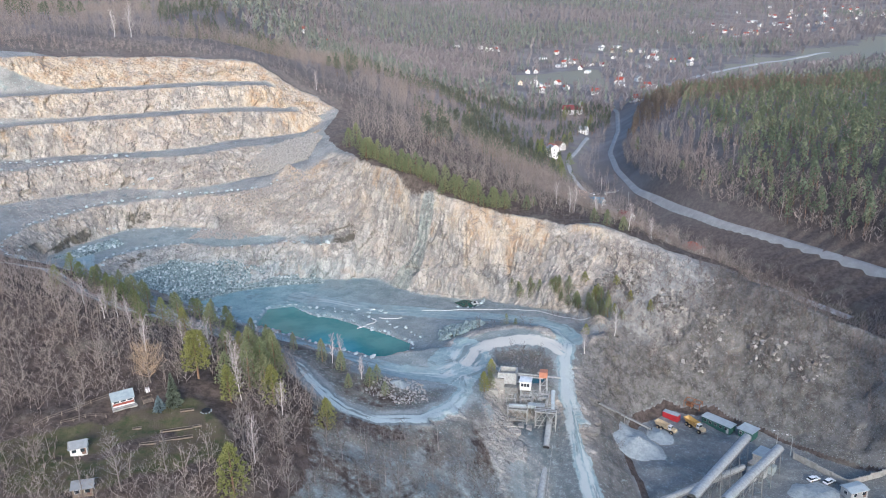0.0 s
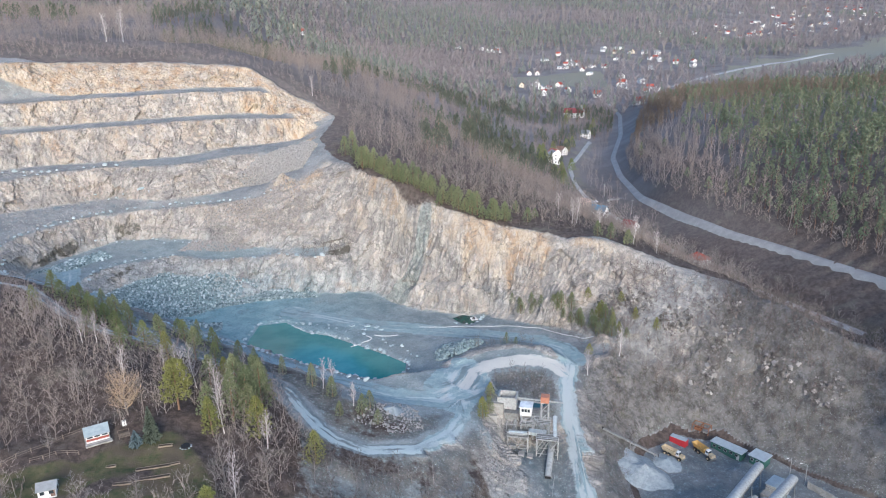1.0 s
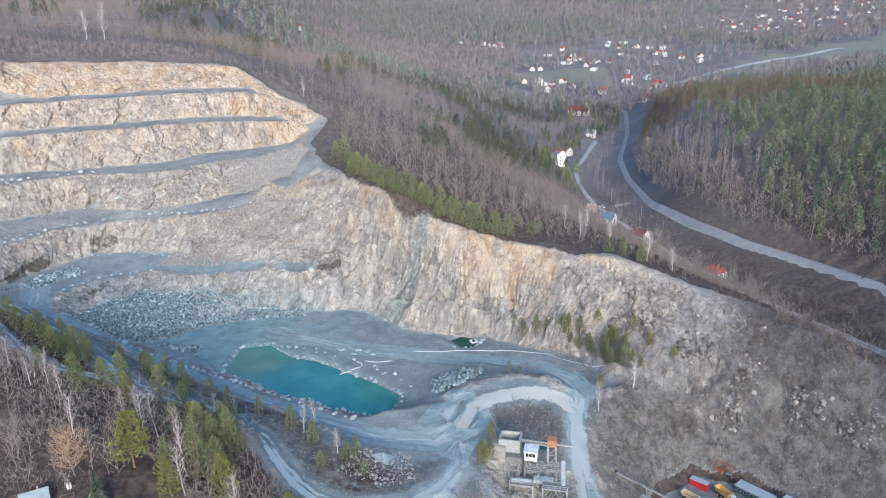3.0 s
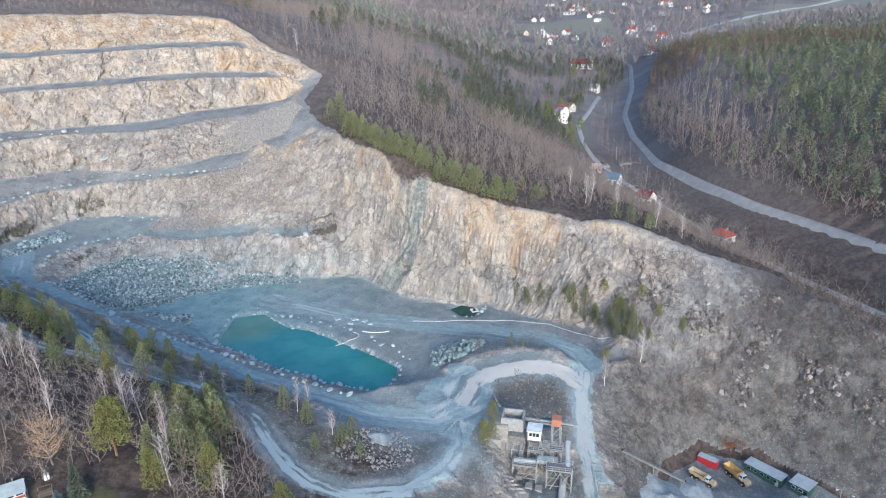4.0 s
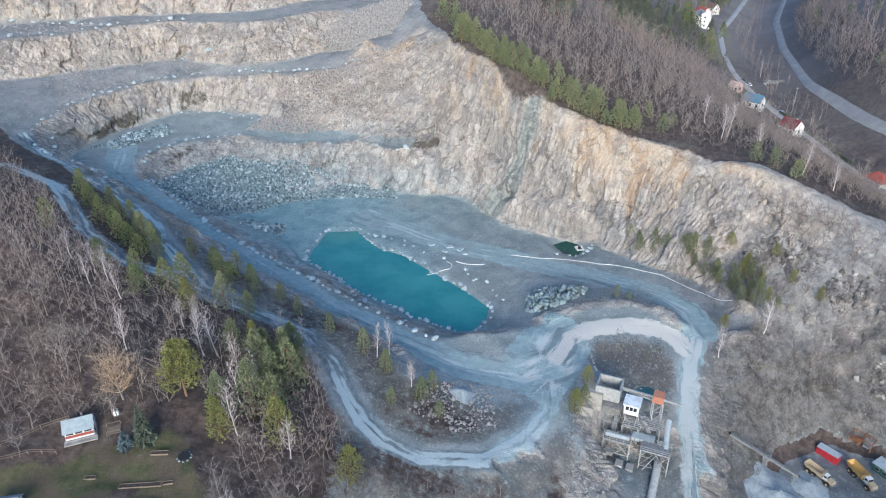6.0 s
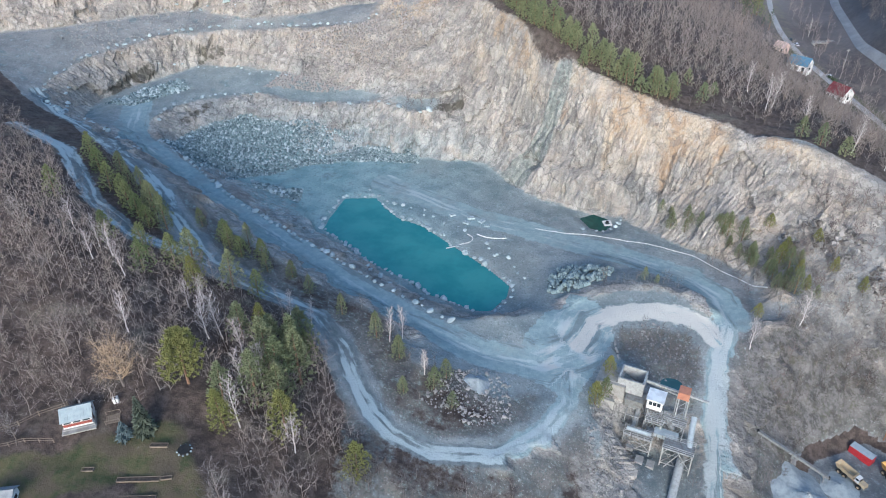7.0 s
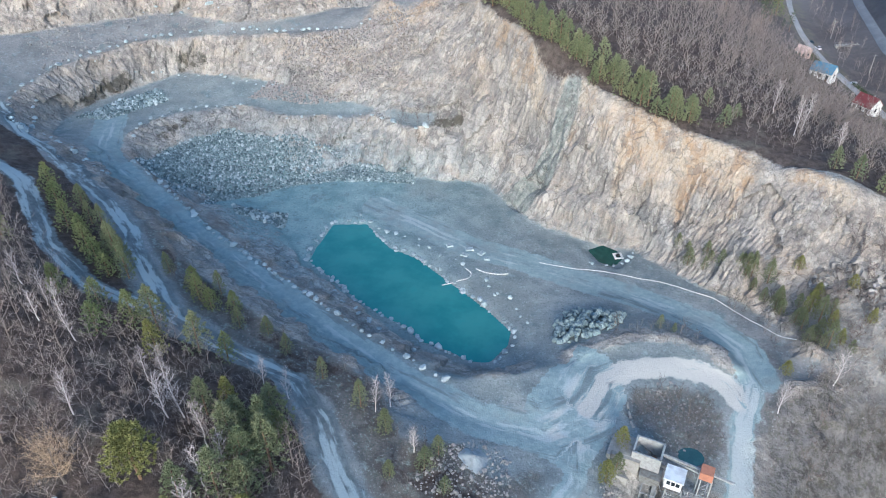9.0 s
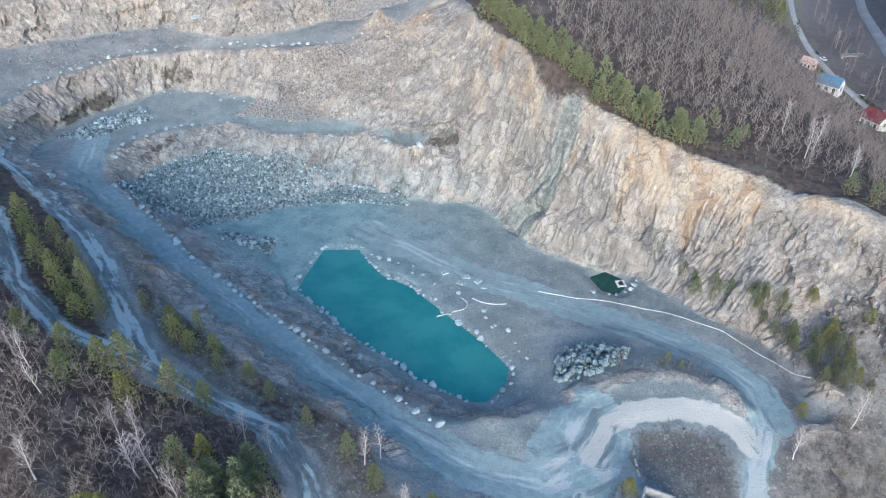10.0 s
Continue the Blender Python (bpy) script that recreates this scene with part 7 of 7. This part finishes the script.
conveyor("belt_conveyor", "covered pale belt conveyor running down from the crusher", (27.0, 179.0, -3.2), (24.2, 166.5, -7.2), 1.5)
low = conveyor("belt_conveyor", "long pale belt conveyor with side walkways below the crusher", (24.6, 169, -8.6), (20.6, 149.5, -11.2), 1.7)
for s in (-1.5, 1.5):
    g = Geo()
    g.beam((24.6 + s, 168, -7.6), (20.6 + s, 150, -10.2), 0.09)
    part("handrail", g, low, material=PALE_STEEL)
    g = Geo()
    g.beam((24.6 + s * 0.8, 168, -8.8), (20.6 + s * 0.8, 150, -11.4), 0.5, 0.08)
    part("walkway", g, low, material=STEEL)
conveyor("belt_conveyor", "short tilted conveyor over a heap of pale sand", (42.5, 188, -6.5), (57.5, 185, -13.8), 0.6, cover=False)
for k, (x, y) in enumerate(((11.9, 198.2), (12.3, 195.6), (12.8, 193.2))):
    g = Geo()
    g.tube([(-0.9, 0, 0.3), (0.9, 0, 0.3)], [0.32, 0.32], 10)
    ob = new("concrete_pipe", g.mesh("concrete_pipe", CONCRETE))
    ob.matrix_basis = site(x, y, 95 + 8 * k)
    tagged(ob, "pale concrete pipe edging the feed road", "pipe", "concrete pipes")


def sand_heap(x, y, radius, high, material, label, seed):
    """A cone of loose stuff with a ragged foot."""
    r = np.random.default_rng(seed)
    g = Geo()
    n, rings = 28, 9
    v = []
    for i in range(rings + 1):
        t = i / rings
        for j in range(n):
            a = j * 6.283 / n
            rr = radius * t * (1 + 0.12 * math.sin(3 * a + seed) + 0.07 * math.sin(7 * a + 2 * seed))
            px, py = x + rr * math.cos(a), y + rr * math.sin(a)
            v.append((px, py, ground(px, py) - 0.15 + high * (1 - t) ** 1.1 + 0.04 * r.normal() * (1 - t)))
    g.quads(v, [(i * n + j, (i + 1) * n + j, (i + 1) * n + (j + 1) % n, i * n + (j + 1) % n) for i in range(rings) for j in range(n)])
    ob = new("gravel_mound", g.mesh("gravel_mound", material, smooth=True))
    tagged(ob, label, "heap")


FINE = plain("pale_crushed_sand", (0.37, 0.40, 0.405), (0.27, 0.295, 0.30), 1.2, 0.95)
sand_heap(52, 178.5, 7.5, 3.6, FINE, "cone of pale crushed sand under the tilted conveyor", 3)
sand_heap(60, 184.5, 4.5, 1.2, FINE, "low heap of pale gravel in the yard", 4)
sand_heap(-14.5, 175.5, 3.0, 1.4, FINE, "small heap of blue-white gravel inside the bend", 5)
sand_heap(92, 156, 7, 1.6, FINE, "low heap of pale crushed sand beside the parked cars", 6)

# ---- the yard ----
def wheel(parent, x, y, z, r, w, name="wheel"):
    g = Geo()
    g.tube([(x, y - w / 2, z), (x, y - w / 2 * 0.9, z), (x, y + w / 2 * 0.9, z), (x, y + w / 2, z)], [r * 0.85, r, r, r * 0.85], 14)
    ob = part(name, g, parent, "black tyre", RUBBER)
    g = Geo()
    g.tube([(x, y - w * 0.54, z), (x, y + w * 0.54, z)], [r * 0.5, r * 0.5], 10)
    part("rim", g, ob, material=SAND_PAINT)


def hauler(m, bed_mat, label, bed_up=0.0):
    """An articulated dump truck: cab and bonnet in front, tipping body behind, six wheels."""
    ob = thing("dump_truck", label, "truck", m, "dump trucks")
    part("chassis", slab(0, 0, 1.05, 8.6, 1.0, 0.5), ob, material=SAND_PAINT)
    g = Geo()
    x0, x1 = -4.4, 0.7
    g.quads([(x0, -1.0, 1.5), (x1, -1.0, 1.5), (x1, 1.0, 1.5), (x0, 1.0, 1.5), (x0 - 0.6, -1.35, 2.9), (x1 + 0.3, -1.35, 2.9), (x1 + 0.3, 1.35, 2.9), (x0 - 0.6, 1.35, 2.9)],
            [(3, 2, 1, 0), (0, 1, 5, 4), (1, 2, 6, 5), (2, 3, 7, 6), (3, 0, 4, 7)])
    g.quads([(x0 + 0.1, -0.85, 1.62), (x1 - 0.1, -0.85, 1.62), (x1 - 0.1, 0.85, 1.62), (x0 + 0.1, 0.85, 1.62), (x0 - 0.5, -1.22, 2.9), (x1 + 0.2, -1.22, 2.9), (x1 + 0.2, 1.22, 2.9), (x0 - 0.5, 1.22, 2.9)],
            [(0, 1, 2, 3), (4, 5, 1, 0), (5, 6, 2, 1), (6, 7, 3, 2), (7, 4, 0, 3)])
    part("tipping_body", g, ob, "dusty tipping body", bed_mat)
    part("headboard", slab(0.95, 0, 2.7, 0.12, 2.6, 1.0), ob, material=bed_mat)
    g = Geo()
    g.box((2.0, 0, 2.35), (1.4, 1.8, 1.6), taper=0.85)
    c = part("cab", g, ob, "white driver's cab", WHITE)
    part("windscreen", slab(2.66, 0, 2.55, 0.12, 1.4, 0.75), c, "dark windscreen", GLASS)
    for s in (-1, 1):
        part("side_window", slab(2.0, s * 0.86, 2.6, 0.9, 0.1, 0.6), c, "dark side window", GLASS)
    g = Geo()
    g.box((3.6, 0, 1.75), (1.9, 1.9, 1.0), taper=0.9)
    part("bonnet", g, ob, material=SAND_PAINT)
    part("bumper", slab(4.6, 0, 1.0, 0.25, 2.3, 0.45), ob, material=STEEL)
    for x in (3.2, -1.4, -3.2):
        for s in (-1, 1):
            wheel(ob, x, s * 1.2, 0.75, 0.78, 0.6)


hauler(site(71.6, 188.4, -66), YELLOW, "articulated dump truck with an orange-yellow body parked in the yard")
hauler(site(62.6, 187.2, -50) @ Matrix.Scale(0.9, 4), SAND_PAINT, "dusty sand-coloured dump truck parked beside the red container")

box = thing("shipping_container", "red shipping container with a pale dusty roof in the yard", "container", site(66.2, 194.2, -42))
part("body", slab(0, 0, 1.3, 6.1, 2.4, 2.5), box, material=RED_PAINT)
part("top", slab(0, 0, 2.62, 6.1, 2.4, 0.1), box, "pale dusty roof sheet", PALE_TIN)
for k in range(16):
    for s in (-1, 1):
        part("rib", slab(-2.85 + 0.38 * k, s * 1.22, 1.3, 0.16, 0.08, 2.3), box, material=RED_PAINT)
for s in (-1, 1):
    part("door", slab(3.07, s * 0.58, 1.3, 0.08, 1.1, 2.3), box, material=RED_PAINT)

barrack = thing("site_shed", "long dark green site shed with a blue-grey sheet roof", "shed", site(78.8, 189.4, -50))
part("wall", slab(0, 0, 1.3, 11.5, 3.6, 3.0), barrack, material=GREEN_PAINT)
part("roof", slab(0, 0, 2.95, 12.1, 4.3, 0.22), barrack, material=PALE_TIN)
for k in range(5):
    window(barrack, -4.4 + 2.1 * k, -1.82, 1.7, 1.0, 0.8, "y", GREY_WALL)
part("door", slab(4.6, -1.84, 1.1, 0.95, 0.1, 2.0), barrack, "pale door", GREY_WALL)
shed = thing("site_shed", "square green site shed with a pale blue sheet roof", "shed", site(85.2, 183.4, -50))
part("wall", slab(0, 0, 1.5, 5.0, 4.8, 3.4), shed, material=GREEN_PAINT)
part("roof", slab(0, 0, 3.35, 6.0, 5.8, 0.24), shed, material=PALE_TIN)
window(shed, 0.5, -2.42, 1.9, 1.2, 0.9, "y", WHITE)
window(shed, -1.6, -2.42, 1.9, 0.9, 0.9, "y", WHITE)
part("door", slab(1.9, -2.44, 1.1, 0.95, 0.1, 2.0), shed, "dark door", RUBBER)

rack = thing("steel_frame", "rusty red steel frame with scrap behind the trucks", "steel frame", site(74.0, 198.0, -40))
for x in (-3, 0, 3):
    for y in (-1.6, 1.6):
        part("post", slab(x, y, 1.2, 0.22, 0.22, 2.8), rack, material=RUST)
for y in (-1.6, 1.6):
    part("rail", slab(0, y, 2.5, 6.4, 0.22, 0.22), rack, material=RUST)
for x in (-3, 0, 3):
    part("rail", slab(x, 0, 2.5, 0.22, 3.4, 0.22), rack, material=RUST)
part("scrap", slab(-1.2, 0.2, 0.6, 2.6, 2.0, 1.0), rack, "rusty scrap heap", RUST)
part("scrap", slab(1.6, -0.3, 0.45, 1.8, 1.4, 0.8), rack, "grey scrap heap", STEEL)

# screening plant with two long covered galleries
conveyor("gallery", "long pale covered conveyor gallery of the screening plant", (80.2, 173.0, -9.6), (54.6, 141.8, -5.6), 2.3, group="galleries")
conveyor("gallery", "long pale covered conveyor gallery of the screening plant", (86.6, 167.6, -9.8), (61.6, 140.4, -5.6), 2.3, group="galleries")
conveyor("gallery", "lower pale conveyor reaching across the yard", (77, 166, -14.2), (48, 150, -13.6), 1.6, group="galleries")
scr = thing("screening_house", "dusty pale screening house between the two galleries", "screening house", site(83.4, 168.6, -48))
part("wall", slab(0, 0, 2.6, 5.0, 6.0, 6.0), scr, material=PALE_STEEL)
part("roof", slab(0, 0, 5.7, 5.6, 6.6, 0.25), scr, material=PALE_TIN)
part("cabinet", slab(3.4, -0.8, 1.2, 1.8, 2.4, 3.0), scr, "pale blue steel cabinet", TIN)
part("bin", slab(-1.2, -4.4, 1.4, 3.0, 2.8, 4.0), scr, "open pale steel bin", CONCRETE)
part("bin", slab(1.8, -4.6, 1.0, 2.4, 2.4, 3.2), scr, "open pale steel bin", PALE_STEEL)
for x in (-2.4, 2.4):
    for y in (-3, 3):
        part("leg", slab(x, y, -0.4, 0.3, 0.3, 1.2), scr, material=STEEL)
g = Geo()
g.tube([(0, -8.5, -0.5), (0, -8.5, 3.4), (0, -8.5, 4.4)], [1.7, 1.7, 0.5], 16)
part("silo", g, scr, "round pale steel silo", PALE_STEEL)
for z in (1.2, 3.2, 4.9):
    part("rail", slab(0, -3.4, z, 5.6, 0.1, 0.1), scr, material=STEEL)


def wall_run(points, high, label):
    """A yard wall of concrete panels between posts."""
    ob = thing("yard_wall", label, "wall", pose(0, 0, 0))
    pts = along(points, 3.0)
    for (x0, y0), (x1, y1) in zip(pts[:-1], pts[1:]):
        z = min(ground(x0, y0), ground(x1, y1))
        g = Geo()
        g.beam((x0, y0, z + high / 2 - 0.1), (x1, y1, z + high / 2 - 0.1), 0.22, high)
        part("panel", g, ob, material=CONCRETE)
        part("post", slab(x0, y0, z + high / 2, 0.35, 0.35, high + 0.2), ob, material=CONCRETE)


wall_run([(93.4, 172.5), (97, 166.8), (101.8, 160.2), (112.4, 163.3), (124, 166)], 2.0, "pale concrete panel wall round the yard")


def car(m, paint, label, group="parked cars"):
    """A small parked car: body, glasshouse, windows, lamps and four wheels."""
    ob = thing("car", label, "car", m, group)
    g = Geo()
    side = [(-2.1, 0.35), (-2.15, 0.75), (-1.95, 0.95), (1.0, 0.95), (2.0, 0.8), (2.15, 0.55), (2.1, 0.35)]
    n = len(side)
    v = [(x, -0.85, z) for x, z in side] + [(x, 0.85, z) for x, z in side]
    g.quads(v, [(i, (i + 1) % n, n + (i + 1) % n, n + i) for i in range(n)])
    g.add(v[:n], [(0, i + 1, i) for i in range(1, n - 1)])
    g.add(v[n:], [(0, i, i + 1) for i in range(1, n - 1)])
    part("body", g, ob, material=paint)
    g = Geo()
    g.quads([(-1.95, -0.8, 0.95), (1.0, -0.8, 0.95), (1.0, 0.8, 0.95), (-1.95, 0.8, 0.95), (-1.5, -0.62, 1.45), (0.25, -0.62, 1.45), (0.25, 0.62, 1.45), (-1.5, 0.62, 1.45)],
            [(0, 1, 5, 4), (1, 2, 6, 5), (2, 3, 7, 6), (3, 0, 4, 7)])
    part("window", g, ob, "dark car windows", GLASS)
    part("roof", slab(-0.62, 0, 1.47, 1.85, 1.3, 0.06), ob, material=paint)
    for s in (-1, 1):
        part("headlight", slab(2.08, s * 0.62, 0.66, 0.12, 0.35, 0.14), ob, "clear headlight", WHITE)
    for x in (-1.3, 1.35):
        for s in (-1, 1):
            wheel(ob, x, s * 0.78, 0.32, 0.33, 0.22)


car(site(94.1, 162.6, 20), CAR_WHITE, "white car parked in the yard beside the wall")
car(site(97.6, 161.4, 28), CAR_WHITE, "white estate car parked in the yard beside the wall")
house("yard_house", "low yard house with a pale blue sheet roof beside the cars", "shed", site(101.2, 156.2, 16), 6.5, 4.2, 2.5, 0.4, GREY_WALL, PALE_TIN, cols=2, chimney=False)


def lamp_post(x, y, turn_, label):
    ob = thing("yard_lamp", label, "lamp post", site(x, y, turn_), "lamp posts")
    g = Geo()
    g.tube([(0, 0, -0.2), (0, 0, 7.6)], [0.11, 0.07], 8)
    part("pole", g, ob, material=PALE_STEEL)
    g = Geo()
    g.tube([(0, 0, 7.5), (0.7, 0, 7.9), (1.5, 0, 7.9)], [0.06, 0.05, 0.05], 6)
    part("arm", g, ob, material=PALE_STEEL)
    part("head", slab(1.8, 0, 7.88, 0.7, 0.28, 0.14), ob, "pale lamp head", WHITE)


lamp_post(90.6, 177.0, 200, "pale street lamp at the back of the yard")
lamp_post(93.2, 173.8, 160, "pale street lamp at the back of the yard")

# ---- beside the ponds ----
def hose(points, label, r=0.14):
    g = Geo()
    pts = along(points, 0.8)
    for _ in range(3):
        pts[1:-1] = (pts[:-2] + 2 * pts[1:-1] + pts[2:]) / 4
    g.tube([(x, y, max(ground(x, y), 0.0) + r) for x, y in pts], [r] * len(pts), 6)
    ob = new("hose", g.mesh("hose", HOSE, smooth=True))
    tagged(ob, label, "hose", "hoses")


hose([(-33.6, 231.4), (-31.4, 232.8), (-27.8, 233.8), (-27, 235.5), (-27.1, 237.6), (-29.1, 238.5)], "white hose lying from the pond over the gravel")
hose([(-26.4, 238.8), (-23.7, 237.5), (-20.3, 237.7), (-18.2, 238.5)], "white hose lying on the gravel beside the pond")
hose([(-11, 244.6), (-2, 243.8), (5.8, 244.2), (18.6, 241.8), (30.8, 236.8), (40.7, 227.2), (46, 221.8)], "long white hose along the edge of the quarry road", 0.1)
raft = thing("raft", "small white pump raft floating on the dark pool", "raft", pose(8.6, 253.0, 0.0, 0, 0, 20))
for s in (-1, 1):
    part("float", slab(s * 0.9, 0, 0.12, 0.45, 2.4, 0.4), raft, material=WHITE)
    part("beam", slab(0, s * 1.0, 0.2, 2.2, 0.4, 0.3), raft, material=WHITE)
part("pump", slab(0, 0.2, 0.35, 0.7, 0.6, 0.6), raft, "dark pump", RUBBER)
for k, (x, y, t) in enumerate(((-29.7, 246.6, 20), (-26.3, 245.6, 60), (-30.5, 244.0, -15), (-35.3, 247.4, 35), (-24.5, 243.6, 10))):
    g = Geo()
    g.box((0, 0, 0.28), (2.6 - 0.2 * k, 1.7, 0.45), taper=0.9)
    ob = new("stone_slab", g.mesh("stone_slab", PALE_STONE))
    ob.matrix_basis = site(x, y, t)
    tagged(ob, "flat pale stone slab on the quarry floor", "stone slab", "stone slabs")
hut2 = thing("pump_hut", "small grey sheet-roofed hut among bushes beside the road", "hut", site(50.2, 222.6, 30))
part("wall", slab(0, 0, 0.9, 2.0, 1.8, 2.0), hut2, material=GREY_WALL)
part("roof", slab(0, 0, 2.0, 2.5, 2.3, 0.15), hut2, material=TIN)
part("door", slab(0, -0.92, 0.9, 0.8, 0.08, 1.7), hut2, material=BROWN_TILE)

# ---- houses of the valley and the villages ----
house("house", "white house with a bright red hipped roof below the quarry rim", "house", site(113.5, 322.0, -62, 0.2), 10, 8.5, 3.6, 3.0, WHITE, RED_TILE, hip=True)
house("house", "white house with a wine-red roof beside the lane", "house", site(90.6, 357.8, -50, 0.2), 9, 8, 4.0, 3.6, WHITE, WINE_TILE, 1)
house("house", "white house with a blue sheet roof beside the lane", "house", site(79.4, 379, -35, 0.2), 10, 7, 4.2, 3.2, WHITE, BLUE_TIN, 1)
house("house", "small pink house with a pale roof beside the lane", "house", site(75.6, 400, -45, 0.2), 6, 5, 3.2, 2.2, PINK, PINK, 1)
house("house", "tall white house beside the valley lane", "house", site(73.5, 508, -80, 0.2), 11, 9, 8.5, 2.6, WHITE, GREY_ROOF, 3, cols=3)
house("house", "white house with a red roof beside the valley lane", "house", site(77, 531, -60, 0.2), 9, 8, 5, 3, WHITE, RED_TILE, 2)
house("house", "white house with a brown roof beside the valley lane", "house", site(86, 556, -50, 0.2), 9, 8, 5, 3, WHITE, BROWN_TILE, 2)
house("house", "white house among conifers beside the lane", "house", site(120, 640, -30, 0.2), 9, 8, 5, 3, WHITE, GREY_ROOF, 2)
house("house", "long white hall with a dark red roof in the valley", "house", site(128, 748, -20, 0.2), 24, 13, 6, 5, WHITE, WINE_TILE, 2, cols=6)
car(site(84.9, 416.5, 112), CAR_WHITE, "white car parked beside the valley lane")
car(site(82.8, 421.5, 112), CAR_DARK, "dark car parked beside the valley lane")
car(site(93.0, 385.0, 118), CAR_WHITE, "white car parked beside the valley lane")
KINDS = []
for k, (label, wall, roof, w, d, h, rise, floors) in enumerate((
        ("white village house with a red tiled roof", WHITE, RED_TILE, 10, 8.5, 4.8, 3.4, 2), ("white village house with a grey roof", WHITE, GREY_ROOF, 11, 9, 5.2, 3.0, 2),
        ("cream village house with a brown roof", CREAM, BROWN_TILE, 9.5, 8, 4.6, 3.6, 2), ("white cottage with a dark red roof", WHITE, WINE_TILE, 8, 6.5, 3.2, 3.0, 1),
        ("low white building with a pale roof", WHITE, PALE_TIN, 16, 8, 3.6, 1.4, 1))):
    KINDS.append([house("house", label, "house", pose(0, 0, 0), w, d, h, rise, wall, roof, floors, "village houses"), False])
VILLAGE_PLACES = [(117, 990), (119, 920), (152, 940), (184, 906), (227, 987), (268, 1029), (255, 945), (204, 790), (250, 868), (232, 830), (211, 1260), (218, 1195), (215, 1128), (171, 1324), (201, 1362),
                  (304, 1359), (331, 1365), (64, 1415), (73, 1394), (95, 1420), (-198, 965), (-190, 985), (-170, 1063)]
r_v = np.random.default_rng(77)
CLUSTERS = [((215, 1230), 65, 14), ((320, 1360), 60, 8), ((130, 960), 45, 5), ((255, 960), 60, 8), ((620, 1560), 120, 14), ((770, 1690), 150, 24), ((940, 1880), 160, 24), ((1090, 1930), 150, 16), ((80, 1400), 50, 5), ((380, 1250), 70, 5)]
for (cx, cy), rad, n in CLUSTERS:
    for _ in range(n):
        VILLAGE_PLACES.append((cx + r_v.normal(0, rad * 0.6), cy + r_v.normal(0, rad * 0.6)))
for x, y in VILLAGE_PLACES:
    k = KINDS[int(r_v.choice(5, p=(0.27, 0.25, 0.15, 0.2, 0.13)))]
    m = stand(x, y, float(r_v.choice((-20, 10, 70, 100))) + r_v.normal(0, 8), 0.3, float(r_v.uniform(0.72, 1.0)))
    if k[1]:
        copy_thing(k[0], m).matrix_basis = m
    else:
        k[0].matrix_basis, k[1] = m, True
# hedges along the lane and the power pole
for pts in ([(96, 372), (92, 382)], [(104, 344), (108, 336)], [(82, 392), (79, 402)]):
    g = Geo()
    r_b = np.random.default_rng(9)
    for x, y in along(pts, 0.5):
        for _ in range(26):
            p = np.array((x + r_b.normal(0, 0.5), y + r_b.normal(0, 0.5), ground(x, y) + r_b.uniform(0.1, 1.9)))
            ribbon(g, p, r_b.normal(0, 1, 3), 0.6, 0.4, r_b)
    ob = new("hedge", g.mesh("hedge", HEDGE))
    tagged(ob, "dark clipped hedge beside the valley lane", "hedge", "hedges")
for x, y in ((94, 436), (102, 400)):
    pole = thing("power_pole", "pale power pole beside the valley road", "power pole", site(x, y, 20), "power poles")
    g = Geo()
    g.tube([(0, 0, -0.3), (0, 0, 10)], [0.18, 0.12], 8)
    part("pole", g, pole, material=CONCRETE)
    part("crossarm", slab(0, 0, 9.4, 2.4, 0.14, 0.14), pole, material=STEEL)
bridge = thing("footbridge", "small pale bridge over the valley stream", "bridge", site(99, 428, 8))
part("deck", slab(0, 0, 0.9, 12, 2.2, 0.3), bridge, material=CONCRETE)
for s in (-1, 1):
    part("rail", slab(0, s * 1.05, 1.9, 12, 0.08, 0.08), bridge, material=PALE_STEEL)
    part("abutment", slab(s * 5.4, 0, 0.2, 1.2, 2.4, 1.6), bridge, material=CONCRETE)
    for k in range(7):
        part("post", slab(-5.7 + 1.9 * k, s * 1.05, 1.45, 0.08, 0.08, 0.95), bridge, material=PALE_STEEL)


# ---- the plan drawn out to metres ----
for ob in list(scene.objects):
    if ob.parent is None and ob not in (cam, sun):
        ob.matrix_basis = Matrix.Scale(PLAN, 4) @ ob.matrix_basis
